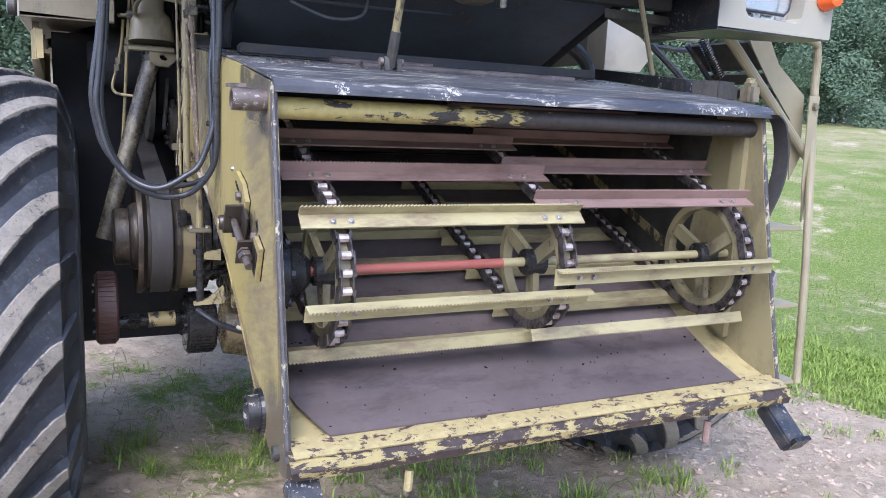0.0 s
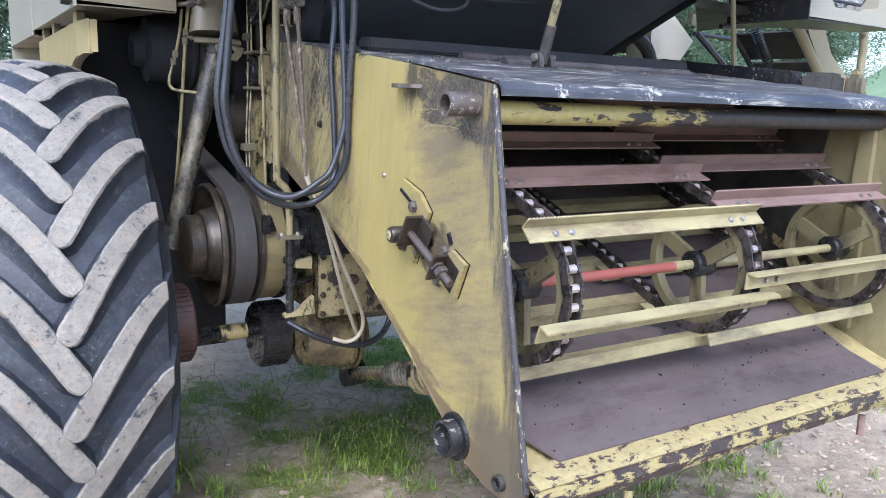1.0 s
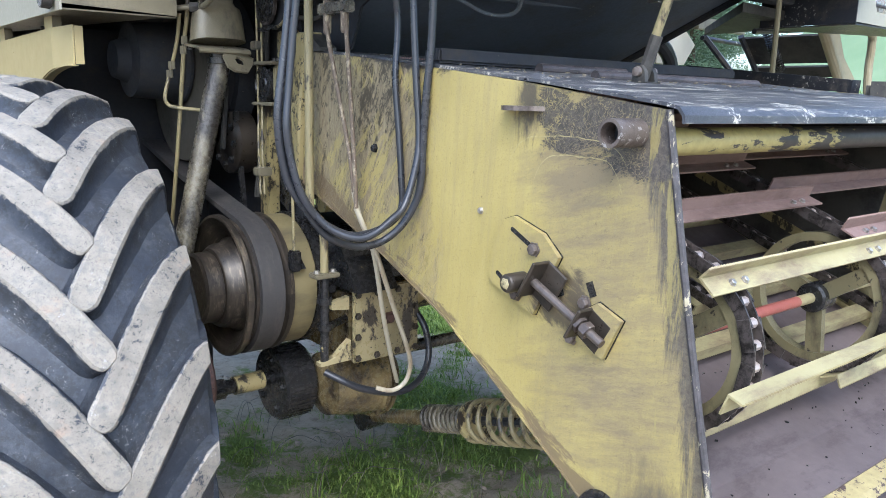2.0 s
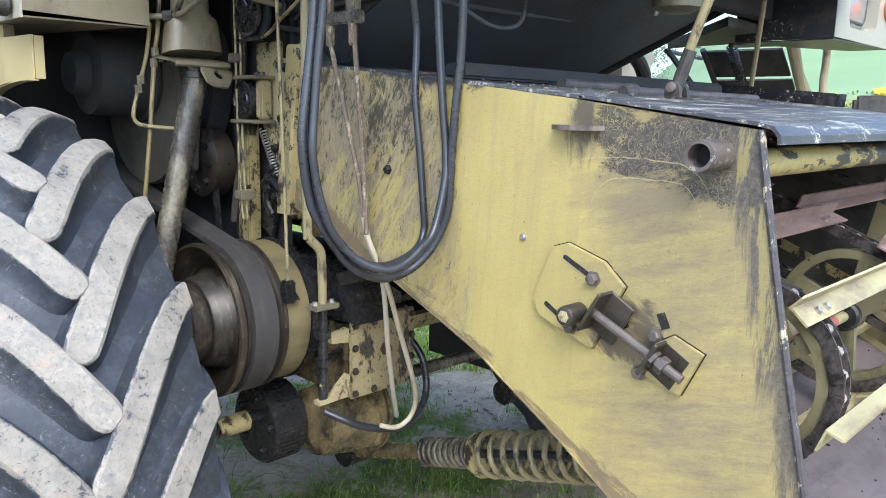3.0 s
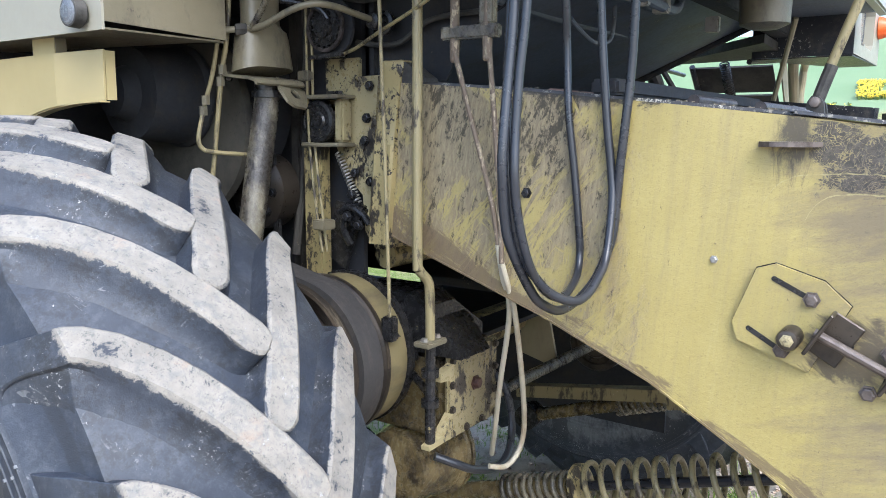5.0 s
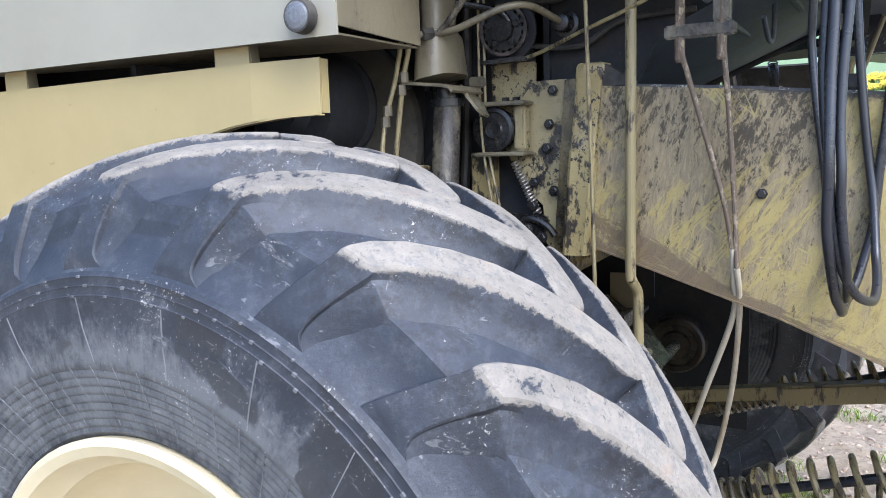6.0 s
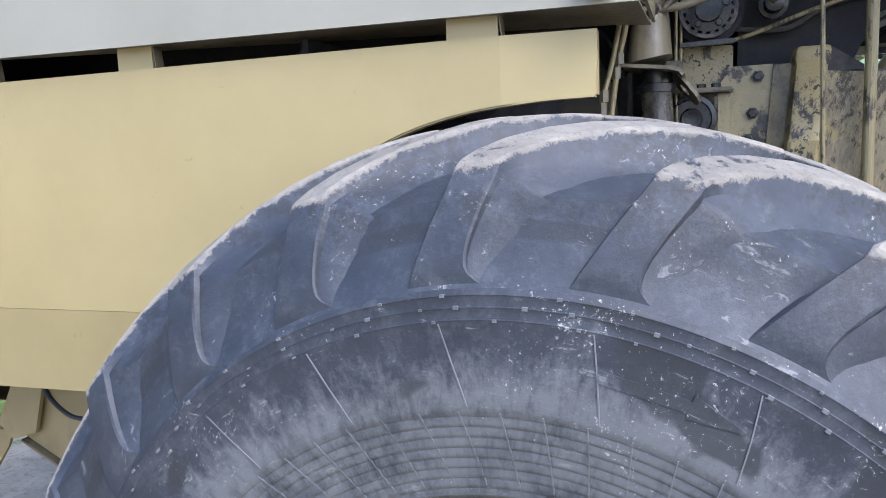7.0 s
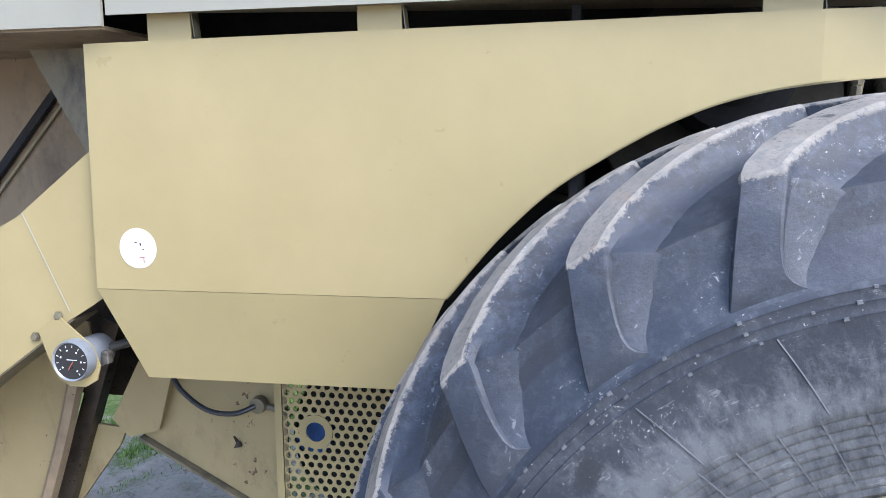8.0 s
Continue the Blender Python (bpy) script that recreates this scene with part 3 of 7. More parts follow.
def ribbon(profile, thick, x0, x1, bm=None):
    """A bent sheet: profile in y, z, extruded along x, with thickness."""
    b = bm or bmesh.new()
    rows = []
    k = len(profile)
    for i, (y, z) in enumerate(profile):
        p, q = profile[max(0, i - 1)], profile[min(k - 1, i + 1)]
        d = Vector((q[0] - p[0], q[1] - p[1])).normalized()
        oy, oz = -d.y * thick, d.x * thick
        rows.append([b.verts.new(c) for c in ((x0, y, z), (x1, y, z), (x1, y + oy, z + oz), (x0, y + oy, z + oz))])
    for r, s in zip(rows, rows[1:]):
        for i in range(4):
            b.faces.new((r[i], r[(i + 1) % 4], s[(i + 1) % 4], s[i]))
    b.faces.new(rows[0])
    b.faces.new(rows[-1][::-1])
    return b


def smooth_path(pts, per=8):
    pts = [Vector(p) for p in pts]
    out = []
    for i in range(len(pts) - 1):
        p0, p1, p2, p3 = pts[max(0, i - 1)], pts[i], pts[i + 1], pts[min(len(pts) - 1, i + 2)]
        for k in range(per):
            t = k / per
            out.append(0.5 * ((2 * p1) + (p2 - p0) * t + (2 * p0 - 5 * p1 + 4 * p2 - p3) * t * t + (3 * p1 - p0 - 3 * p2 + p3) * t ** 3))
    return out + [pts[-1]]


def tube(pts, r, sides=12, bm=None, per=8, bend=True, caps=True, radii=None):
    b = bm or bmesh.new()
    path = smooth_path(pts, per) if bend and len(pts) > 2 else [Vector(p) for p in pts]
    side = None
    rings = []
    for i, p in enumerate(path):
        d = (path[min(len(path) - 1, i + 1)] - path[max(0, i - 1)]).normalized()
        if side is None:
            side = d.orthogonal().normalized()
        side = (side - d * side.dot(d)).normalized()
        up = d.cross(side)
        rr = radii[i] if radii else r
        rings.append([b.verts.new(p + (side * math.cos(a) + up * math.sin(a)) * rr) for a in (2 * math.pi * k / sides for k in range(sides))])
    for r0, r1 in zip(rings, rings[1:]):
        for k in range(sides):
            b.faces.new((r0[k], r0[(k + 1) % sides], r1[(k + 1) % sides], r1[k]))
    if caps:
        b.faces.new(rings[0][::-1])
        b.faces.new(rings[-1])
    return b


def rod(a, c, r, sides=14, bm=None):
    return tube([a, c], r, sides, bm)


def turned(profile, centre, axis="x", sides=40, bm=None, closed=False):
    """A lathe-turned body: profile of (along, radius) round an axis through centre."""
    b = bm or bmesh.new()
    rings = []
    for d, r in profile:
        ring = []
        for k in range(sides):
            a = 2 * math.pi * k / sides
            u, w = r * math.cos(a), r * math.sin(a)
            p = {"x": (d, u, w), "y": (u, d, w), "z": (u, w, d)}[axis]
            ring.append(b.verts.new(Vector(centre) + Vector(p)))
        rings.append(ring)
    pairs = list(zip(rings, rings[1:])) + ([(rings[-1], rings[0])] if closed else [])
    for r0, r1 in pairs:
        for k in range(sides):
            b.faces.new((r0[k], r0[(k + 1) % sides], r1[(k + 1) % sides], r1[k]))
    if not closed:
        b.faces.new(rings[0][::-1])
        b.faces.new(rings[-1])
    return b


def coil(a, c, r, wire, turns, sides=8, per=14):
    """A coil spring from a to c."""
    a, c = Vector(a), Vector(c)
    d = (c - a).normalized()
    s = d.orthogonal().normalized()
    u = d.cross(s)
    k = int(turns * per)
    pts = [a + (c - a) * (i / k) + (s * math.cos(2 * math.pi * i / per) + u * math.sin(2 * math.pi * i / per)) * r for i in range(k + 1)]
    return tube(pts, wire, sides, None, 1, False)


def bolt_mesh(size=0.01):
    b = bmesh.new()
    turned([(0, size * 1.35), (size * 0.25, size * 1.35), (size * 0.25, size), (size * 0.95, size), (size * 1.05, size * 0.8)], (0, 0, 0), "x", 6, b)
    return b


def facing(p, d):
    """A pose at p whose x axis points along d."""
    return Matrix.Translation(p) @ Vector(d).to_track_quat("X", "Z").to_matrix().to_4x4()


def bolts(parent, places, d, size=0.01, material=None, name="bolt"):
    first = None
    for p in places:
        if first is None:
            first = part(name, bolt_mesh(size), material or M_oily, parent)
            first.matrix_basis = facing(p, d)
        else:
            again(first, facing(p, d), parent)
    return first


# ---- ground ----
def turf(x, y):
    """How grassy the ground is: 0 bare soil, 1 closed turf."""
    g = 0.55 * noise.fractal((x * 0.75 + 4, y * 0.75, 0), 1.0, 2.0, 4) + 0.30 * noise.fractal((x * 3.4, y * 3.4, 7), 0.9, 2.0, 3)
    d = x + 0.9 * y

    def band(v, lo, hi):
        k = min(1.0, max(0.0, (v - lo) / (hi - lo)))
        return k * k * (3 - 2 * k)

    g += 0.48 * band(d, 7.0, 8.2) - 0.06 * band(d, 16, 34)
    g -= 0.42 * band(x, 1.9, 2.6) * (1 - band(d, 6.6, 7.6))
    g -= 0.24 * (1 - band(y, 2.95, 3.55)) * (1 - band(x, 1.5, 2.0))
    g += 0.42 * band(y, 3.0, 3.4) * (1 - band(y, 4.5, 5.0)) * band(x, 1.3, 1.7) * (1 - band(x, 2.6, 3.0))
    g -= 0.16 * (1 - band(y, 2.2, 3.0)) + 0.50 * band(y, 5.0, 5.8) * (1 - band(x, 2.4, 3.4))
    g -= 0.04 * band(y, 3.1, 3.6) * (1 - band(y, 4.9, 5.4)) * (1 - band(x, 2.2, 2.8))
    return min(1.0, max(0.0, 0.45 + 1.25 * g))


def lie(x, y):
    """Height of the ground."""
    r = math.hypot(x - 1, y - 3)
    near = 0.19 - 0.056 * x - 0.055 * y
    k = min(1, max(0, (r - 5) / 9))
    k = k * k * (3 - 2 * k)
    far = -0.15 - 0.002 * min(r, 60)
    hx = min(1, max(0, (x - 28) / 150))
    side = min(1, max(0, (0.62 * x - y + 4) / 25))
    far += 21 * hx * hx * (3 - 2 * hx) * side
    far += 2.2 * min(1, max(0, (r - 10) / 36)) * (1 - side)
    bump = 0.0
    if r < 14:
        bump = 0.020 * noise.noise((x * 1.7, y * 1.7, 0)) + 0.022 * noise.noise((x * 5, y * 5, 3)) + 0.016 * noise.noise((x * 11, y * 11, 5))
        if r < 5.5:
            bump += 0.016 * abs(noise.noise((x * 17, y * 12, 8))) + 0.006 * noise.noise((x * 27, y * 27, 5))
    return near * (1 - k) + far * k + bump


def ground_material():
    m, n, l = nodes_of("soil_and_turf")
    v = coords(n, l)
    sep = n.new("ShaderNodeSeparateXYZ")
    l.new(v, sep.inputs[0])
    at = n.new("ShaderNodeAttribute")
    at.attribute_name = "turf"
    mid = noise_of(n, l, v, 5, 9, 0.72)
    small = noise_of(n, l, v, 23, 9, 0.78, 0.2)
    fine = noise_of(n, l, v, 90, 7, 0.8)
    soil = blend(n, l, ramp(n, l, mid, 0.36, 0.64), (0.40, 0.322, 0.232), (0.56, 0.462, 0.345))
    soil = blend(n, l, ramp(n, l, small, 0.52, 0.68, 0, 0.8), soil, (0.19, 0.145, 0.10))
    soil = blend(n, l, ramp(n, l, small, 0.42, 0.30, 0, 0.5), soil, (0.58, 0.475, 0.355))
    soil = blend(n, l, ramp(n, l, fine, 0.58, 0.72, 0, 0.5), soil, (0.24, 0.185, 0.135))
    green = blend(n, l, ramp(n, l, small, 0.35, 0.65), (0.105, 0.155, 0.035), (0.235, 0.285, 0.085))
    dry = blend(n, l, ramp(n, l, fine, 0.35, 0.65), (0.25, 0.215, 0.115), (0.47, 0.41, 0.255))
    green = blend(n, l, ramp(n, l, maths(n, l, "ADD", maths(n, l, "MULTIPLY", small, 0.6), maths(n, l, "ADD", maths(n, l, "MULTIPLY", noise_of(n, l, v, 0.45, 9, 0.78), 0.8), ramp(n, l, maths(n, l, "ADD", sep.outputs[0], sep.outputs[1]), 12, 34, -0.06, 0.07))), 0.69, 0.86), green, dry)
    patchy = maths(n, l, "ADD", maths(n, l, "MULTIPLY", maths(n, l, "ADD", small, -0.5), 1.5), maths(n, l, "MULTIPLY", maths(n, l, "ADD", noise_of(n, l, v, 1.9, 10, 0.78), -0.5), 1.8))
    mask = ramp(n, l, maths(n, l, "ADD", at.outputs["Fac"], patchy), 0.46, 0.72)
    near = blend(n, l, mask, soil, green)
    crop = blend(n, l, ramp(n, l, noise_of(n, l, v, 0.05, 5), 0.3, 0.7), (0.20, 0.285, 0.15), (0.25, 0.325, 0.185))
    dist = maths(n, l, "MULTIPLY", ramp(n, l, maths(n, l, "ADD", sep.outputs[0], maths(n, l, "MULTIPLY", noise_of(n, l, v, 0.12, 4), 8)), 68, 72), ramp(n, l, maths(n, l, "SUBTRACT", maths(n, l, "MULTIPLY", sep.outputs[0], 0.62), sep.outputs[1]), 0, 4))
    finish(n, l, blend(n, l, dist, near, crop), 0.95, 0, maths(n, l, "ADD", maths(n, l, "MULTIPLY", fine, 0.5), maths(n, l, "ADD", small, mid)), 0.8, 0.022)
    n["Principled BSDF"].inputs["Specular IOR Level"].default_value = 0.05
    return m


def build_ground():
    radii = [0.0]
    step = 0.036
    while radii[-1] < 900:
        radii.append(radii[-1] + step)
        if radii[-1] > 4.8:
            step *= 1.08
    cx, cy, spokes = 1.0, 3.0, 360
    verts = [(cx, cy, lie(cx, cy))]
    for r in radii[1:]:
        for k in range(spokes):
            a = 2 * math.pi * k / spokes
            x, y = cx + r * math.cos(a), cy + r * math.sin(a)
            verts.append((x, y, lie(x, y)))
    faces = [(0, 1 + k, 1 + (k + 1) % spokes) for k in range(spokes)]
    for i in range(len(radii) - 2):
        o, p = 1 + i * spokes, 1 + (i + 1) * spokes
        faces += [(o + k, p + k, p + (k + 1) % spokes, o + (k + 1) % spokes) for k in range(spokes)]
    me = bpy.data.meshes.new("ground")
    me.from_pydata(verts, [], faces)
    me.attributes.new("turf", "FLOAT", "POINT").data.foreach_set("value", [turf(x, y) for x, y, z in verts])
    me.materials.append(ground_material())
    me.shade_smooth()
    tagged(new("ground", me), "pale trodden soil with patches of grass and far green fields", "ground", "", "structure")


build_ground()

# ---- combine harvester: empties ----
combine = thing("combine_harvester", (-0.3, 3.26, 0.0), "old cream-yellow combine harvester with black greasy running gear", "combine harvester")
feeder = thing("feeder_house", (1.06, 1.45, 0.76), "open worn yellow feeder house hung on the combine, header removed", "feeder house")
XL, XR = 0.37, 1.757


# ---- feeder house ----
def build_feeder():
    outline = [(1.632, 1.566), (1.586, 1.325), (1.528, 1.061), (1.468, 0.80), (1.472, 0.762), (1.50, 0.752), (1.60, 0.752), (1.672, 0.772), (1.80, 0.86), (1.903, 0.925),
               (2.0, 0.985), (2.188, 1.093), (2.434, 1.195), (2.84, 1.335), (2.84, 1.694), (2.503, 1.667), (2.182, 1.634), (1.947, 1.608)]
    part("side_plate", plate(outline, 0.010, "x", XL, bev=0.002), M_side, feeder, "yellow side plate smeared with black grease")
    part("side_plate", plate(outline, 0.010, "x", XR - 0.010, bev=0.002), M_olive, feeder, "dusty yellow side plate")
    # folded front edges of the side plates
    for x, d in ((XL - 0.004, 1), (XR + 0.004, -1)):
        pts = [(x + d * 0.006, 1.634, 1.566), (x + d * 0.006, 1.586, 1.325), (x + d * 0.006, 1.528, 1.061), (x + d * 0.006, 1.466, 0.80)]
        part("edge_bead", tube(pts, 0.0065, 8, None, 5), M_edge, feeder, "scraped bare front edge")
    # weld seam down the lower edge of the near plate
    part("edge_strip", ribbon([(1.672, 0.770), (1.80, 0.857), (1.903, 0.922), (2.0, 0.982), (2.188, 1.090), (2.434, 1.192), (2.84, 1.332)], 0.004, XL - 0.002, XL + 0.012), M_side, feeder)
    # top sheets
    top = [(1.90, 1.604), (2.182, 1.634), (2.503, 1.667), (2.84, 1.694)]
    part("top_sheet", ribbon(top, 0.006, XL + 0.014, XR - 0.014), M_lip, feeder, "black oily top sheet with seed chaff")
    cover = [(1.606, 1.545), (1.607, 1.556), (1.616, 1.567), (1.64, 1.5725), (1.75, 1.5865), (1.955, 1.6125)]
    part("top_cover", ribbon(cover, 0.006, XL - 0.003, XR + 0.008), M_lip, feeder, "black painted top cover scraped along its lip")
    b = bmesh.new()
    rows = []
    for k in range(9):
        x = XL - 0.003 + 0.085 * k / 8
        up = 0.011 * math.sin(math.pi * (k / 8) ** 0.8)
        rows.append([b.verts.new((x, y, z + up * g + t)) for y, z, g, t in ((1.925, 1.6135, 0.0, 0), (1.945, 1.6155, 0.55, 0), (1.962, 1.6165, 1.0, 0), (1.962, 1.6165, 1.0, -0.004), (1.925, 1.6135, 0.0, -0.004))])
    for r0, r1 in zip(rows, rows[1:]):
        for k in range(4):
            b.faces.new((r0[k], r0[k + 1], r1[k + 1], r1[k]))
    part("cover_curl", b, M_lip, feeder, "lifted corner of the cover", True)
    part("front_bar", rod((XL + 0.01, 1.662, 1.513), (XR - 0.01, 1.662, 1.513), 0.024, 20), M_bar, feeder, "round yellow crossbar with flaking paint", True)
    part("hinge_tube", rod((XL + 0.35, 2.09, 1.634), (XL + 1.05, 2.09, 1.634), 0.013, 14), M_rusttube, feeder, "rusty dark hinge tube along the top")
    part("hinge_tube", rod((XL + 0.30, 2.22, 1.650), (XL + 0.62, 2.22, 1.650), 0.013, 14), M_rusttube, feeder)
    part("cross_rib", box((XL + 0.06, 2.30, 1.655), (XR - 0.1, 2.36, 1.688), bev=0.006), M_dark, feeder)
    # chaff and straw crumbs lying on the top sheet
    b = bmesh.new()
    rnd = random.Random(5)
    for _ in range(260):
        y = rnd.uniform(1.97, 2.6)
        z = 1.604 + (y - 1.90) * 0.103 + 0.009
        x = rnd.uniform(XL + 0.05, XR - 0.05)
        s = rnd.uniform(0.001, 0.0035)
        bmesh.ops.create_cube(b, size=1, matrix=Matrix.Translation((x, y, z)) @ Matrix.Rotation(rnd.uniform(0, 6), 4, "Z") @ Matrix.Diagonal((s * 3, s, 0.002, 1)))
    tagged(part("chaff", b, M_straw, feeder), kind="stuff")
    # floor, worn sheet and sill
    floor = [(1.445, 0.800), (1.60, 0.842), (1.75, 0.900), (2.10, 1.058), (2.44, 1.206), (2.84, 1.345)]
    part("floor_pan", ribbon(floor, 0.008, XL + 0.01, XR - 0.01), M_yel, feeder, "yellow floor pan")
    b = bmesh.new()
    prof = [(1.485, 0.8360), (1.60, 0.8620), (1.75, 0.9165), (2.10, 1.0745), (2.44, 1.2225), (2.80, 1.3485)]
    cut = [0.095, 0.055, 0.016, 0.016, 0.016, 0.016]
    cutr = [0.13, 0.12, 0.105, 0.05, 0.04, 0.03]
    rows = [[b.verts.new((XL + c, y, z)), b.verts.new((XR - cr, y, z)), b.verts.new((XR - cr, y - 0.001, z + 0.004)), b.verts.new((XL + c, y - 0.001, z + 0.004))] for (y, z), c, cr in zip(prof, cut, cutr)]
    for r, s in zip(rows, rows[1:]):
        for i in range(4):
            b.faces.new((r[i], r[(i + 1) % 4], s[(i + 1) % 4], s[i]))
    b.faces.new(rows[0]), b.faces.new(rows[-1][::-1])
    part("floor_sheet", b, M_sheet, feeder, "worn brown steel wear sheet")
    b = bmesh.new()
    rnd = random.Random(9)
    for _ in range(110):
        y = 1.50 + 0.5 * rnd.random() ** 0.8
        z = 0.8665 + max(0, (y - 1.60)) * 0.387 + min(0, (y - 1.60)) * 0.226
        s = 0.0014 + 0.0035 * rnd.random() ** 3
        bmesh.ops.create_cube(b, size=1, matrix=Matrix.Translation((rnd.uniform(XL + 0.08, XR - 0.12), y, z)) @ Matrix.Rotation(rnd.uniform(0, 6), 4, "Z") @ Matrix.Diagonal((s * 2, s, 0.004, 1)))
    tagged(part("crumbs", b, M_oily, feeder), kind="stuff")
    part("sill", ribbon([(1.437, 0.776), (1.433, 0.793), (1.438, 0.8085), (1.452, 0.8155), (1.500, 0.826)], 0.007, XL - 0.002, XR + 0.004), [M_sillface], feeder, "dark sill bar with flaking yellow paint")
    part("sill_top", ribbon([(1.4365, 0.8170), (1.452, 0.8235), (1.500, 0.8340)], 0.004, XL + 0.008, XR - 0.004), M_sill, feeder)
    part("sill_beam", box((XL + 0.012, 1.45, 0.765), (XR - 0.012, 1.50, 0.79), bev=0.004), M_oily, feeder)
    # header hooks under the sill
    for x in (XL + 0.03, XR - 0.02):
        rot = Matrix.Rotation(radians(38), 3, "X")
        b = box((x - 0.035, 1.36, 0.69), (x + 0.035, 1.49, 0.735), None, 0.006, rot)
        part("hook", b, M_black, feeder, "black square-tube header hook")
        b2 = box((x - 0.028, 1.36, 0.665), (x + 0.028, 1.372, 0.71), None, 0.0, rot)
        part("hook_end", b2, M_oily, feeder)
    part("drain_bolt", rod((XL + 0.27, 1.46, 0.745), (XL + 0.265, 1.455, 0.70), 0.010, 8), M_yel, feeder)
    part("drain_bolt", rod((1.50, 1.46, 0.745), (1.495, 1.455, 0.69), 0.010, 8), M_rust, feeder)
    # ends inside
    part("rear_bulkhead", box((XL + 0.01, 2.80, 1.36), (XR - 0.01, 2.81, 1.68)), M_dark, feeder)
    # dark plates added over the inner walls to paint the shade deeper in
    part("inner_liner", plate([(1.79, 1.58), (2.8, 1.66), (2.8, 1.34), (1.90, 0.985)], 0.004, "x", XR - 0.0145), M_dull, feeder, "dull dark plate that paints the shade inside the feeder")
    part("inner_liner", plate([(1.75, 1.57), (2.8, 1.66), (2.8, 1.34), (1.75, 0.925)], 0.004, "x", XL + 0.0105), M_dull, feeder)
    part("inner_post", plate([(1.66, 1.50), (1.70, 1.50), (1.73, 0.93), (1.66, 0.90)], 0.02, "x", XR - 0.031), M_olive, feeder)
    for x in (XL + 0.011, XR - 0.016):
        part("inner_rail", ribbon([(1.74, 1.02), (2.70, 1.42)], 0.03, x, x + 0.005), M_yeld, feeder)
    # pivot tubes on the near side
    for (y, z, r, x0, lab) in ((1.693, 1.527, 0.024, 0.298, "open pivot tube end"), (1.715, 0.818, 0.040, 0.335, "open black tube end at the lower corner")):
        w = 0.006
        b = turned([(x0 - XL, r), (0.02, r), (0.02, r - w), (x0 - XL, r - w)], (XL, y, z), "x", 28, None, True)
        part("tube_end", b, M_pivot if z > 1.2 else M_collar, feeder, lab, True)
        part("tube_plug", turned([(x0 - XL + 0.035, r - w), (x0 - XL + 0.038, r - w)], (XL, y, z), "x", 20), M_dark, feeder)
    part("corner_tube", turned([(-0.012, 0.017), (0.0, 0.0175), (0.012, 0.017), (0.012, 0.013), (-0.012, 0.013)], (XL, 1.547, 0.787), "x", 20, None, True), M_dull, feeder, "small open tube at the corner", True)
    part("tube_plug", turned([(-0.0035, 0.0128), (-0.0025, 0.0128)], (XL, 1.547, 0.787), "x", 16), M_oily, feeder)
    part("tube_collar", turned([(-0.008, 0.052), (0.0, 0.054)], (XL, 1.715, 0.818), "x", 24), M_oily, feeder)
    b = plate([(XL + 0.001, 1.905), (XL - 0.022, 1.925), (XL - 0.034, 1.955), (XL - 0.034, 1.985), (XL - 0.02, 2.005), (XL + 0.001, 2.01)], 0.009, "z", 1.556, bev=0.003)
    part("side_tab", b, M_pivot, feeder, "small flat lug")
    # chain tensioner
    tens = part("tensioner_plate", plate([(1.965, 1.352), (1.997, 1.341), (2.034, 1.240), (2.023, 1.207), (1.901, 1.166), (1.842, 1.290), (1.885, 1.328)], 0.010, "x", XL - 0.0125, bev=0.0015),
                M_side, feeder, "bolted slotted adjuster plate")
    # slightly larger black sheet: painted gap shadow together with grease
    part("grease_seam", plate([(1.9665, 1.3535), (1.999, 1.3425), (2.036, 1.240), (2.0245, 1.2055), (1.9015, 1.164), (1.840, 1.2905), (1.8855, 1.330)], 0.0025, "x", XL - 0.0026), M_oily, tens, "black line of gap shadow and grease round the plate")
    for (y0, z0, y1, z1) in ((1.966, 1.326, 1.904, 1.296), (2.004, 1.231, 1.948, 1.199)):
        d = Vector((0, y1 - y0, z1 - z0)).normalized()
        p = Vector((0, -d.z, d.y)) * 0.0046
        pts = []
        for k in range(9):
            a = math.pi * k / 8
            pts.append(((y0, z0)[0] - d.y * 0.0046 * math.sin(a) + p.y * math.cos(a), z0 - d.z * 0.0046 * math.sin(a) + p.z * math.cos(a)))
        for k in range(9):
            a = math.pi * k / 8
            pts.append((y1 + d.y * 0.0046 * math.sin(a) - p.y * math.cos(a), z1 + d.z * 0.0046 * math.sin(a) - p.z * math.cos(a)))
        part("slot", plate(pts, 0.0015, "x", XL - 0.0136), M_oily, tens, "dark slot")
    bolts(tens, [(XL - 0.0135, 1.903, 1.296), (XL - 0.0135, 1.946, 1.199)], (-1, 0, 0), 0.011, M_pivot)
    part("boss", turned([(-0.052, 0.010), (-0.050, 0.0165), (-0.046, 0.019), (0.0, 0.019)], (XL - 0.010, 1.930, 1.229), "x", 24), M_pulley, tens, "worn round boss", True)
    part("boss_end", turned([(-0.0545, 0.006), (-0.053, 0.0115), (-0.050, 0.012)], (XL - 0.010, 1.930, 1.229), "x", 6), M_gear, tens)
    along = Vector((0, 1.70 - 1.888, 1.150 - 1.258)).normalized()
    up = Vector((0, -along.z, along.y))
    for p, w, h, nm in ((Vector((XL - 0.03, 1.884, 1.244)), 0.026, 0.042, "angle_bracket"), (Vector((XL - 0.024, 1.772, 1.184)), 0.023, 0.034, "angle_bracket")):
        b = bmesh.new()
        fr = Matrix((Vector((1, 0, 0)), along, up)).transposed().to_4x4()
        bmesh.ops.create_cube(b, size=1, matrix=Matrix.Translation(p) @ fr @ Matrix.Diagonal((w * 2, 0.007, h * 2, 1)))
